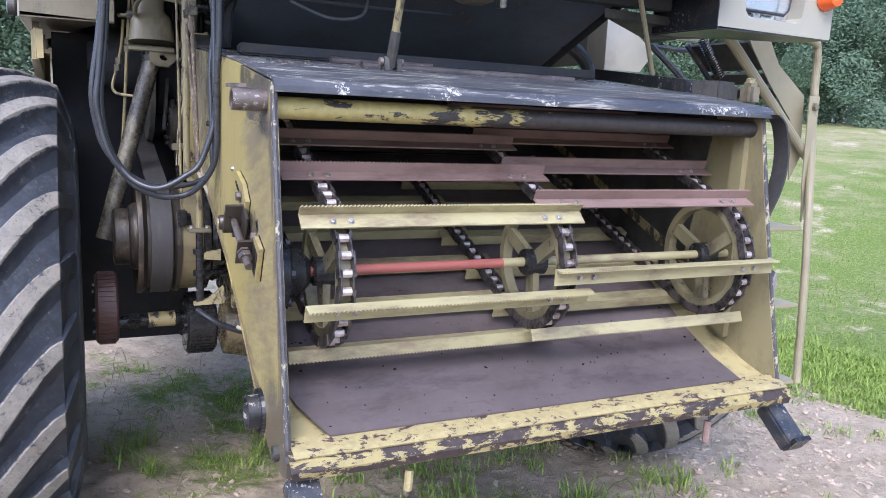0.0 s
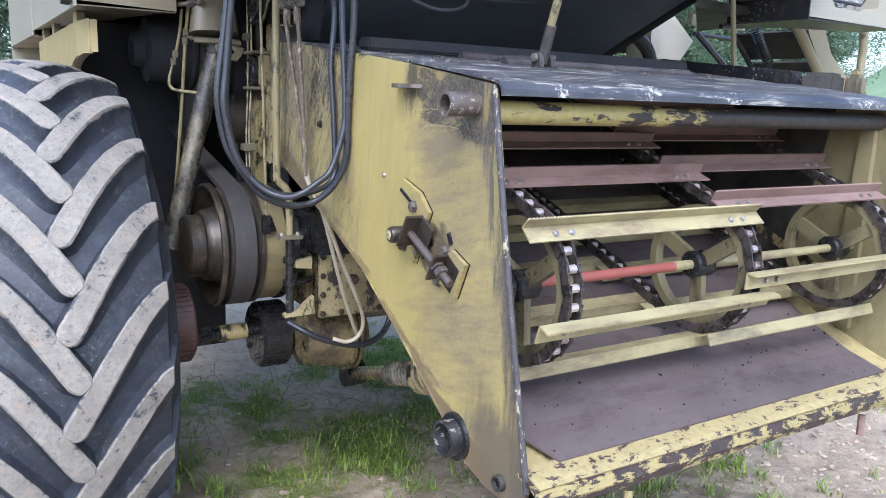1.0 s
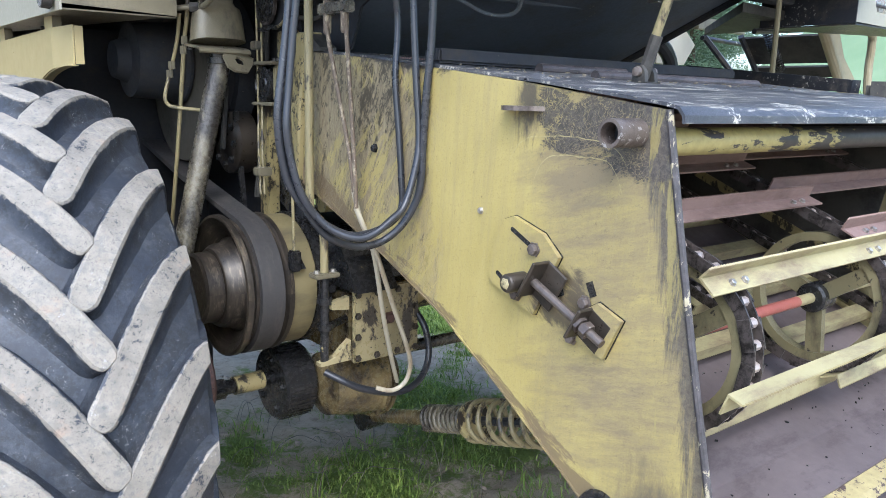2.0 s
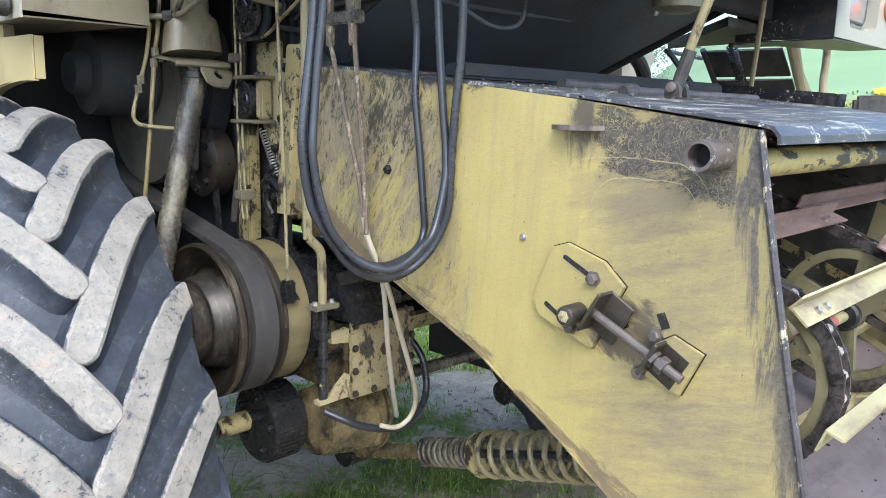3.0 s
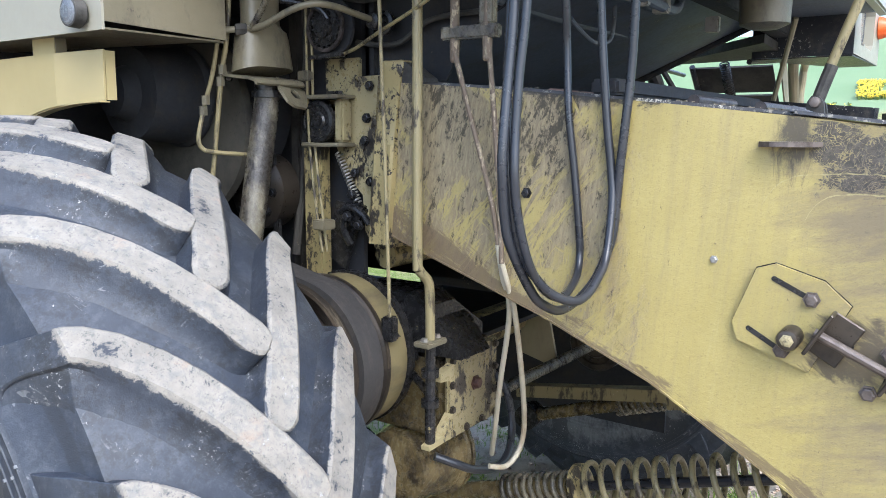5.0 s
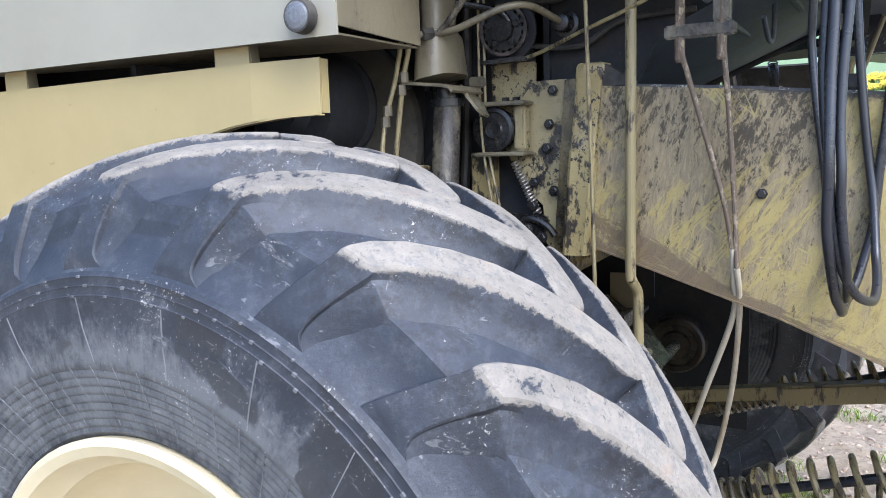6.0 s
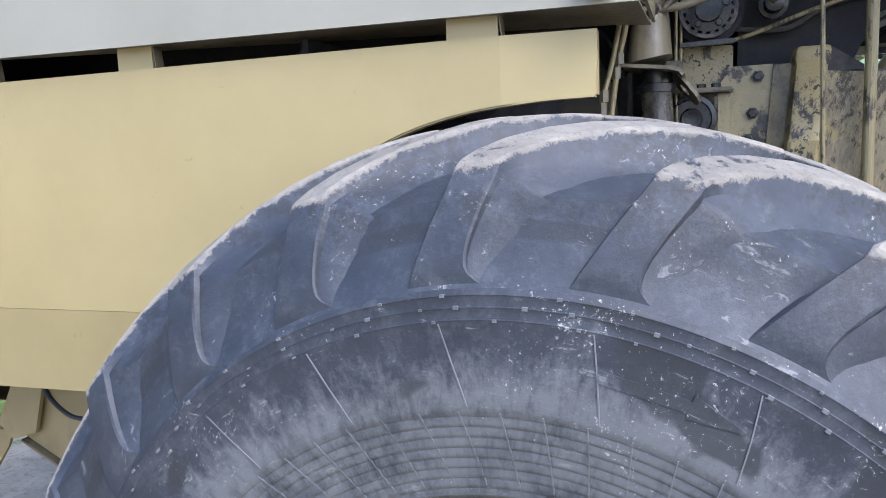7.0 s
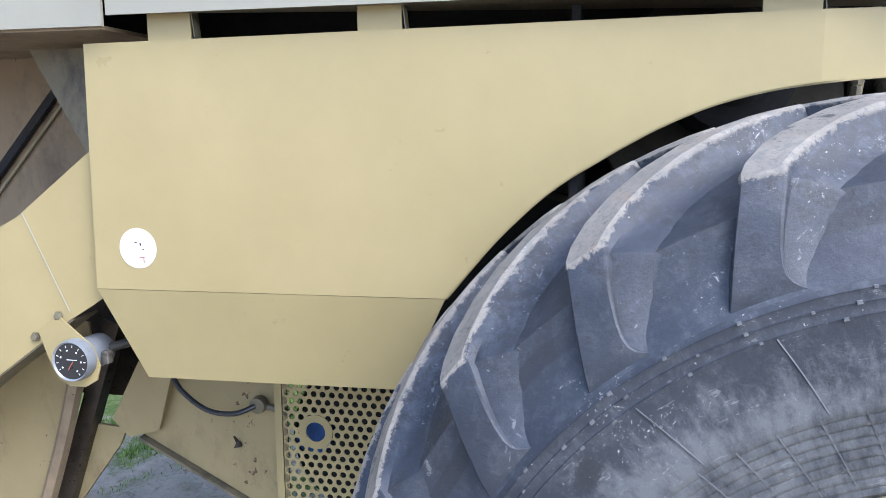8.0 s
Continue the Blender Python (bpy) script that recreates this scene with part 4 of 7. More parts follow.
        bmesh.ops.create_cube(b, size=1, matrix=Matrix.Translation(p + Vector((w - 0.008, 0, 0)) + along * 0.026) @ fr @ Matrix.Diagonal((0.007, 0.054, h * 2, 1)))
        part(nm, rounded(b, 0.002, 1), M_pulley, feeder, "worn brown angle bracket")
    c0 = Vector((XL - 0.032, 1.893, 1.243))
    c1 = Vector((XL - 0.030, 1.714, 1.160))
    part("threaded_rod", rod(c0, c1, 0.0085, 12), M_pivot, feeder, "threaded adjusting rod")
    for f in (0.70, 0.80):
        q = c0.lerp(c1, f)
        part("nut", turned([(-0.007, 0.016), (0.007, 0.016)], (0, 0, 0), "x", 6), M_pivot, feeder).matrix_basis = facing(q, along)
    part("pull_plate", plate([(1.745, 1.224), (1.690, 1.203), (1.726, 1.125), (1.790, 1.144), (1.775, 1.205)], 0.009, "x", XL - 0.0118, bev=0.0015), M_side, feeder)
    # same painted gap shadow and grease round the pull plate
    part("grease_seam", plate([(1.746, 1.226), (1.688, 1.2035), (1.725, 1.123), (1.793, 1.143), (1.777, 1.207)], 0.0025, "x", XL - 0.0026), M_oily, feeder)
    for y_, z_ in ((1.769, 1.243), (1.846, 1.228)):
        part("slot", box((XL - 0.0015, y_ - 0.008, z_ - 0.014), (XL + 0.001, y_ + 0.008, z_ + 0.014), None, 0.0005, Matrix.Rotation(radians(-25), 3, "X")), M_oily, feeder, "dark slot in the side")
    bolts(feeder, [(XL - 0.002, 1.780, 1.216), (XL - 0.002, 1.807, 1.144)], (-1, 0, 0), 0.011, M_pivot)
    bolts(feeder, [(XL, 2.075, 1.348)], (-1, 0, 0), 0.006, M_steel, "rivet")
    bolts(feeder, [(XL, 2.47, 1.452)], (-1, 0, 0), 0.009, M_oily, "rivet")
    # rear flange folded round the feeder, and its bolted neighbour plate
    b = bmesh.new()
    rings = []
    for z, d in ((1.7435, 0.010), (1.742, 0.004), (1.735, 0.0), (1.715, 0.0), (1.708, 0.003), (1.60, 0.003), (1.553, 0.003), (1.549, 0.0), (1.45, 0.0), (1.31, 0.0)):
        f_ = (1.743 - z) / 0.433
        y0, y1 = 2.866 + 0.034 * f_, 2.795 + 0.042 * f_
        x0 = XL - 0.004 - 0.014 * min(1.0, f_ * 2)
        w = y0 - y1
        rings.append([b.verts.new((x, y, z)) for x, y in ((0.412, y0 + 0.004 - d), (x0 + 0.016, y0 - d), (x0 + 0.005, y0 - 0.003 - d), (x0 + d, y0 - 0.010 - d), (x0 + 0.002 + d, y0 - 0.45 * w), (x0 + d, y1 + 0.010 + d), (x0 + 0.005, y1 + 0.003 + d), (x0 + 0.016, y1 + d), (0.412, y1 - 0.002 + d))])
    for r0, r1 in zip(rings, rings[1:]):
        for k in range(8):
            b.faces.new((r0[k], r0[k + 1], r1[k + 1], r1[k]))
    b.faces.new(rings[0])
    part("rear_flange", b, M_yeld, feeder, "folded greasy upright channel behind the side plate", True)
    part("flange_gusset", plate([(2.812, 1.738), (2.795, 1.738), (2.738, 1.700), (2.738, 1.690), (2.812, 1.690)], 0.05, "x", XL + 0.002, bev=0.006), M_dull, feeder, "greasy corner gusset")
    # strap on the far side
    pts = [(1.758, 1.556), (1.790, 1.530), (1.812, 1.46), (1.812, 1.39), (1.795, 1.33), (1.770, 1.28), (1.762, 1.25)]
    b = bmesh.new()
    sm = smooth_path([(x, 0, z) for x, z in pts], 6)
    rows = [[b.verts.new((p.x, y, p.z)) for y in (1.575, 1.625)] + [b.verts.new((p.x - 0.006, y, p.z - 0.001)) for y in (1.625, 1.575)] for p in sm]
    for r, s in zip(rows, rows[1:]):
        for i in range(4):
            b.faces.new((r[i], r[(i + 1) % 4], s[(i + 1) % 4], s[i]))
    b.faces.new(rows[0]), b.faces.new(rows[-1][::-1])
    part("strap", b, M_belt, feeder, "black rubber strap bowed off the side", True)
    # lift arm above the far edge
    part("lift_arm", tube([(1.93, 2.66, 1.700), (1.80, 1.98, 1.640)], 0.028, 4), M_black, feeder, "black lift arm")
    part("arm_block", box((1.765, 1.855, 1.590), (1.895, 1.955, 1.655), None, 0.012, Matrix.Rotation(radians(20), 3, "Z")), M_dull, feeder, "worn block at the end of the lift arm")
    part("arm_clevis", box((1.905, 1.83, 1.585), (1.955, 1.885, 1.655), None, 0.012), M_khaki, feeder)
    bolts(feeder, [(1.93, 1.858, 1.655)], (0, 0, 1), 0.014, M_galv)
    # latch where the long prop rod meets the top
    foot = part("prop_foot", box((0.742, 1.958, 1.611), (0.795, 2.012, 1.622), None, 0.003), M_dull, feeder, "rusty hinge foot of the prop rod")
    for x, h in ((0.744, 0.0), (0.779, -0.004)):
        b = plate([(1.966, 1.618), (2.004, 1.618), (2.002, 1.645 + h), (1.994, 1.658 + h), (1.980, 1.658 + h), (1.970, 1.645 + h)], 0.012, "x", x, bev=0.004)
        part("hinge_ear", b, M_dull, foot, "", True)
    part("hinge_pin", turned([(-0.036, 0.004), (-0.034, 0.0105), (-0.026, 0.0115), (-0.024, 0.008), (0.024, 0.008), (0.026, 0.0105), (0.032, 0.010)], (0.768, 1.986, 1.644), "x", 16), M_pivot, foot, "worn pin", True)
    b = tube([(0.767, 1.990, 1.632), (0.767, 1.984, 1.652), (0.768, 1.975, 1.682), (0.7685, 1.966, 1.710), (0.769, 1.962, 1.722)], 0.014, 10, None, 4, True, True)
    part("prop_fork", b, M_dull, feeder, "forked rusty end of the rod", True)
    part("prop_rod", rod((0.768, 1.972, 1.70), (0.772, 1.862, 2.02), 0.0105, 12), M_galv, feeder, "yellow prop rod with a forked foot", True)


build_feeder()


# ---- slatted chain conveyor inside the feeder house ----
AX_Y, AX_Z, AX_R = 1.685, 1.150, 0.162
SLOPE = radians(21.5)


def on_loop(s):
    """Point and outward direction on the chain loop, s metres from the top of the front drum, forwards and down positive."""
    t0 = math.pi / 2 + SLOPE
    nrm = Vector((0, math.cos(t0), math.sin(t0)))
    back = Vector((0, math.cos(SLOPE), math.sin(SLOPE)))
    c = Vector((0, AX_Y, AX_Z))
    half = math.pi * AX_R
    if s < 0:
        return c + nrm * AX_R + back * -s, nrm
    if s < half:
        a = t0 + s / AX_R
        d = Vector((0, math.cos(a), math.sin(a)))
        return c + d * AX_R, d
    return c - nrm * AX_R + back * (s - half), -nrm


def build_conveyor():
    xs = (0.505, 1.062, 1.640)
    for x in xs:
        b = bmesh.new()
        spots = []
        pitch = 0.0385
        k = int((0.95 * 2 + math.pi * AX_R) / pitch)
        for i in range(k):
            s = -0.95 + i * pitch
            p, d = on_loop(s)
            q, _ = on_loop(s + pitch)
            mid, u = (p + q) / 2, (q - p).normalized()
            fr = Matrix((Vector((1, 0, 0)), u, Vector((1, 0, 0)).cross(u))).transposed().to_4x4()
            off = 0.013 if i % 2 else 0.017
            for sx in (-off, off):
                bmesh.ops.create_cube(b, size=1, matrix=Matrix.Translation(mid + Vector((x + sx, 0, 0))) @ fr @ Matrix.Diagonal((0.0035, pitch * 1.45, 0.024, 1)))
            spots.append(p + Vector((x, 0, 0)))
        ch = part("chain", b, M_chain, feeder, "greasy roller chain")
        first = None
        for q in spots:
            if first is None:
                first = part("roller", turned([(-0.012, 0.0095), (0.012, 0.0095)], (0, 0, 0), "x", 8), M_roller, ch, "bright worn roller")
                first.matrix_basis = Matrix.Translation(q)
            else:
                again(first, Matrix.Translation(q), ch)
        # spoked drum wheel
        w = turned([(-0.014, AX_R - 0.012), (0.014, AX_R - 0.012), (0.014, AX_R - 0.032), (-0.014, AX_R - 0.032)], (x, AX_Y, AX_Z), "x", 40, None, True)
        for k2 in range(3):
            a = k2 * math.pi / 1.5 + 0.45
            d = Vector((0, math.cos(a), math.sin(a)))
            fr = Matrix((Vector((1, 0, 0)), d, Vector((1, 0, 0)).cross(d))).transposed().to_4x4()
            bmesh.ops.create_cube(w, size=1, matrix=Matrix.Translation(Vector((x, AX_Y, AX_Z)) + d * 0.080) @ fr @ Matrix.Diagonal((0.018, 0.112, 0.036, 1)))
        wheel = part("chain_wheel", w, M_wheel, feeder, "spoked olive-yellow chain wheel")
        part("wheel_hub", turned([(-0.03, 0.028), (-0.026, 0.034), (0.026, 0.034), (0.03, 0.028)], (x, AX_Y, AX_Z), "x", 24), M_oily, wheel)
    part("drum_shaft", rod((XL + 0.012, AX_Y, AX_Z), (0.97, AX_Y, AX_Z), 0.0120, 16), M_red, feeder, "red drum shaft", True)
    part("drum_shaft", rod((0.97, AX_Y, AX_Z), (XR - 0.012, AX_Y, AX_Z), 0.0120, 16), M_slat, feeder, "yellow drum shaft", True)
    part("shaft_bearing", turned([(0, 0.085), (0.02, 0.08), (0.03, 0.06), (0.06, 0.052), (0.075, 0.034)], (XL + 0.019, AX_Y, AX_Z), "x", 28), M_oily, feeder, "black bearing housing", True)
    bolts(feeder, [(XL + 0.04, AX_Y + 0.069 * math.cos(a), AX_Z + 0.069 * math.sin(a)) for a in (0.5, 1.75, 3.0, 4.25, 5.5)], (1, 0, 0), 0.010)
    part("bearing_plate", plate([(1.60, 1.27), (1.76, 1.31), (1.80, 1.05), (1.62, 1.0)], 0.005, "x", XL + 0.014), M_oily, feeder)

    def slat_mesh(length):
        """A folded slat: a flat base and an upright flange with a sawtooth edge."""
        b = bmesh.new()
        t, w, h = 0.004, 0.040, 0.027
        prof = [(0.0, 0.0), (w, 0.0), (w, t), (t, t), (t, h), (0.0, h)]
        a = [b.verts.new((0, p, q)) for p, q in prof]
        c = [b.verts.new((length, p, q)) for p, q in prof]
        b.faces.new(a), b.faces.new(c[::-1])
        for i in range(6):
            b.faces.new((a[i], a[(i + 1) % 6], c[(i + 1) % 6], c[i]))
        k = int(length / 0.0088)
        for i in range(k):
            x = i * length / k
            dx = length / k
            f = [b.verts.new((x + u * dx, p, q)) for u, p, q in ((0.0, 0.0, h), (0.5, 0.0, h + 0.0048), (1.0, 0.0, h), (0.0, t, h), (0.5, t, h + 0.0048), (1.0, t, h))]
            b.faces.new((f[0], f[1], f[2])), b.faces.new((f[5], f[4], f[3]))
            b.faces.new((f[0], f[3], f[4], f[1])), b.faces.new((f[1], f[4], f[5], f[2]))
        return b

    left, right = None, None
    gap = 0.187
    start = 0.056
    for i in range(-5, 8):
        for sidex in (0, 1):
            s = start + i * gap + (-0.047 if sidex else 0)
            if s < -0.9 or s > 1.35:
                continue
            p, d = on_loop(s)
            u = (on_loop(s + 0.01)[0] - p).normalized()
            out = p + d * 0.044
            fr = Matrix((Vector((1, 0, 0)), u, Vector((1, 0, 0)).cross(u))).transposed().to_4x4()
            x0, ln = (0.415, 0.705) if not sidex else (1.015, 0.705)
            m = Matrix.Translation(Vector((x0, 0, 0)) + p + d * 0.013 - u * 0.02) @ fr
            up = (m.to_3x3() @ Vector((0, 0, 1))).dot(d)
            if up < 0:
                m = m @ Matrix.Rotation(math.pi, 4, "Y") @ Matrix.Translation((-ln, 0, 0))
            on_top = s < 0.03
            o = part("slat", slat_mesh(ln), M_rust if on_top else M_slat, feeder, "rust-brown sawtooth slat" if on_top else "pale yellow sawtooth slat")
            o.matrix_basis = m
            for bx in (0.07, 0.11, ln - 0.11, ln - 0.07):
                b = part("slat_bolt", bolt_mesh(0.006), M_steel, o)
                b.matrix_parent_inverse = Matrix()
                b.matrix_basis = facing((bx, 0.024, 0.004), (0, 0, 1))


build_conveyor()


# ---- drive wheels ----
WY, WZ, WX = 3.26, 0.743, -0.298
HALF = 0.243
LUGS = 22


def tyre_radius(x):
    """Carcass radius at axial offset x from the middle plane."""
    a = min(1.0, abs(x) / HALF)
    return 0.818 - 0.052 * a ** 2.2


def build_wheel(cx, out, WY=WY):
    """out: -1 where the outer side faces -x."""
    wheel = part("drive_wheel", turned([(-0.05, 0.09), (0.05, 0.09)], (cx, WY, WZ), "x", 24), M_rim, combine, "large drive wheel with a dusty agricultural tyre")
    prof = []
    for i in range(17):
        x = -HALF + 2 * HALF * i / 16
        prof.append((x, tyre_radius(x)))
    side = [(0.2475, 0.745), (0.254, 0.722), (0.264, 0.700), (0.277, 0.680), (0.288, 0.666), (0.2915, 0.660), (0.2935, 0.659), (0.2925, 0.656), (0.294, 0.646), (0.296, 0.645), (0.295, 0.642), (0.297, 0.632), (0.299, 0.631),
            (0.298, 0.628), (0.303, 0.58), (0.302, 0.53)]
    r = 0.52
    while r > 0.41:
        side += [(0.301 - (0.52 - r) * 0.25, r), (0.2985 - (0.52 - r) * 0.25, r - 0.003), (0.2985 - (0.52 - r) * 0.25, r - 0.0085), (0.301 - (0.52 - r) * 0.25 - 0.003, r - 0.0115)]
        r -= 0.014
    side += [(0.262, 0.40), (0.23, 0.385)]
    full = [(-x, rr) for x, rr in side[::-1]] + prof + side
    tb = turned(full, (0, 0, 0), "x", 160, None, True)
    for f in tb.faces:
        c = f.calc_center_median()
        f.material_index = 1 if math.hypot(c.y, c.z) > 0.664 else 0
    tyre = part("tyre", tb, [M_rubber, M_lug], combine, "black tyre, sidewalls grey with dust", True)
    tyre.matrix_basis = Matrix.Translation((cx, WY, WZ))
    # moulding lines, bead grid and vent pips on the sidewall
    b = bmesh.new()
    for k in range(LUGS):
        a = k * 2 * math.pi / LUGS + 0.03
        pts = []
        for j, (xo, rr) in enumerate(((0.2985, 0.628), (0.3035, 0.58), (0.302, 0.53))):
            aa = a + 0.021 * j
            pts.append((out * xo, rr * math.cos(aa), rr * math.sin(aa)))
        tube(pts, 0.0011, 4, b, 3, True)
    for k in range(LUGS * 3):
        a = k * 2 * math.pi / (LUGS * 3) + 0.05
        pts = [(out * xo, rr * math.cos(a + t), rr * math.sin(a + t)) for xo, rr, t in ((0.3015, 0.524, 0.0), (0.289, 0.475, 0.018), (0.275, 0.420, 0.04))]
        tube(pts, 0.0012, 4, b, 3, True)
    rnd = random.Random(17)
    for xo, rr, count in ((0.2950, 0.645, 62), (0.2982, 0.630, 44), (0.2925, 0.659, 38)):
        for k in range(count):
            a = (k + rnd.uniform(-0.3, 0.3)) * 2 * math.pi / count
            s_ = rnd.uniform(0.0022, 0.0042)
            bmesh.ops.create_cube(b, size=1, matrix=Matrix.Translation((out * xo, rr * math.cos(a), rr * math.sin(a))) @ Matrix.Rotation(a, 4, "X") @ Matrix.Diagonal((0.006, s_, s_ * 1.5, 1)))
    tagged(part("sidewall_moulding", b, M_mould, tyre), kind="stuff")
    # direction arrow on the sidewall
    b = bmesh.new()
    for s0, s1, w in ((0.0, 0.10, 0.007), (0.10, 0.16, 0.014)):
        ring = []
        for f, ww in ((s0, w), (s1, w if s0 == 0 else 0.001)):
            a = radians(101) - 0 + f / 0.585
            for sg in (-1, 1):
                ring.append((a, 0.585 + sg * ww))
        vs = [[b.verts.new((out * xo, rr * math.cos(a), rr * math.sin(a))) for a, rr in ring] for xo in (0.299, 0.3045)]
        for i, j in ((0, 1), (1, 3), (3, 2), (2, 0)):
            b.faces.new((vs[0][i], vs[0][j], vs[1][j], vs[1][i]))
        b.faces.new([vs[1][i] for i in (0, 1, 3, 2)])
    part("arrow", b, M_rubber, tyre)
    # tread bars, each from the middle of the tread out to the shoulder and down the sidewall
    pitch = 2 * math.pi / LUGS
    sweep = radians(21.6)

    def bar(sg):
        """One bar: a flat crown with worn edges, a steep trailing flank, a long hollow leading flank, and a cap that widens down the sidewall."""
        b = bmesh.new()
        # stations: top x, top r, base x, base r, angle, half widths of the top (trailing, leading), widths of the flanks, slant, edge
        st, step = [], []
        for f in (-0.105, -0.100, -0.088, -0.066, -0.03, 0.04, 0.15, 0.3, 0.45, 0.6, 0.75, 0.88, 0.96, 1.0):
            g = max(0.0, f)
            x = HALF * f
            nose = math.sqrt(max(0.12, 1 - max(0.0, (-0.02 - f) / 0.087) ** 2))
            top = 0.866 - 0.058 * g * g - (0.014 if f < -0.102 else 0.004 if f < -0.095 else 0)
            slant = max(0.0, 1 - g / 0.96)
            cx_, cc = 0.777 * slant, 0.63 + 0.37 * (1 - slant)
            n_ = math.hypot(cx_, cc)
            cx_, cc = cx_ / n_, cc / n_
            k_ = cc / (cx_ * 0.777 + cc * 0.63)
            k_ += (1.0 - k_) * g ** 3
            w = (0.030 - 0.004 * g) * nose
            lead = 0.026 + 0.036 * min(1.0, max(0.0, f + 0.1) / 0.5)
            ang = -sweep * (1 - (1 - g) ** 1.32) - sweep * min(0.0, f) * 1.0
            st.append((x, top, x, tyre_radius(x) - 0.005, ang, w * k_, w * k_, 0.020 * k_, lead * k_, cx_ / cc, 0.0045))
            step.append(max(0.0, (f - 0.72) / 0.28))
        for rt, hl, hr, fl, fr, xb, rb in ((0.798, 0.0275, 0.0255, 0.014, 0.066, 0.2440, 0.758), (0.775, 0.030, 0.0245, 0.012, 0.066, 0.2455, 0.747), (0.745, 0.0345, 0.024, 0.010, 0.062, 0.2495, 0.730), (0.720, 0.038, 0.0245, 0.008, 0.056, 0.256, 0.711),
                                           (0.702, 0.041, 0.0275, 0.006, 0.046, 0.263, 0.696), (0.690, 0.043, 0.033, 0.005, 0.034, 0.270, 0.686), (0.681, 0.0445, 0.042, 0.004, 0.022, 0.276, 0.678), (0.674, 0.0455, 0.054, 0.004, 0.012, 0.281, 0.672), (0.668, 0.046, 0.068, 0.004, 0.006, 0.285, 0.667), (0.6625, 0.046, 0.070, 0.004, 0.006, 0.286, 0.662)):
            xt = 0.2455 + (0.804 - rt) * 0.318 + 0.004 * math.sin(math.pi * min(1.0, (0.804 - rt) / 0.14))
            xt -= 0.0045 * min(1.0, max(0.0, (0.688 - rt) / 0.018)) + (0.005 if rt < 0.663 else 0.0)
            st.append((xt, rt, xb, rb, -sweep - (0.80 - rt) * 0.52, hl, hr, fl, fr, 0.0, 0.0022))
            step.append(1.0)
        vs = []
        for (xt, rt, xb, rb, a, hl, hr, fl, fr, sk, ed), c in zip(st, step):
            ring = []
            q1 = max(0.55, 1 - ed / max(0.012, math.hypot(xt - xb, rt - rb)))
            for hw, q in ((-hl - fl, 0.0), (-hl - 0.55 * fl, 0.09), (-hl - 0.26 * fl, 0.34), (-hl - 0.06 * fl, q1), (-hl + ed * 0.8, 1.0),
                          (hr - ed * 0.8, 1.0), (hr + 0.03 * fr, q1), (hr + (0.14 - 0.08 * c) * fr, 0.62 + 0.02 * c), (hr + (0.32 - 0.12 * c) * fr, 0.30 + 0.28 * c), (hr + 0.60 * fr, 0.09 + 0.23 * c), (hr + fr, 0.0)):
                x = xb + (xt - xb) * q + hw * sk
                drop = (tyre_radius(x) - tyre_radius(xb)) if sk else 0.0
                ring.append((x, rb + (rt - rb) * q + drop * (1 - 0.4 * q), a + hw / 0.80))
            vs.append([b.verts.new((x * sg, rr * math.cos(ang), rr * math.sin(ang))) for x, rr, ang in ring])
        for r0, r1 in zip(vs, vs[1:]):
            for k in range(10):
                b.faces.new((r0[k], r0[k + 1], r1[k + 1], r1[k]))
        b.faces.new(vs[0]), b.faces.new(vs[-1][::-1])
        return b

    for sg, first in ((out, radians(125.5)), (-out, radians(125.5 + 8.18))):
        proto = None
        for k in range(LUGS):
            m = Matrix.Rotation(first + k * pitch, 4, "X")
            if proto is None:
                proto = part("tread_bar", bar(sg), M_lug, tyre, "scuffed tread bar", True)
                proto.data.set_sharp_from_angle(angle=radians(24))
                proto.matrix_basis = m
            else:
                again(proto, m, tyre)
    # rim
    o = out
    prof = [(0.255 * o, 0.400), (0.280 * o, 0.404), (0.287 * o, 0.392), (0.280 * o, 0.374), (0.255 * o, 0.366), (0.235 * o, 0.345), (0.18 * o, 0.335), (0.12 * o, 0.30),
            (0.07 * o, 0.22), (0.05 * o, 0.12), (0.03 * o, 0.10), (-0.24 * o, 0.34), (-0.27 * o, 0.39)]
    part("rim", turned(prof, (cx, WY, WZ), "x", 72, None, True), M_rim, wheel, "cream steel rim", True)


build_wheel(WX, -1)
build_wheel(2.12 - WX, 1, WY - 0.17)
# ---- body panels over the wheel ----
PX = -0.14


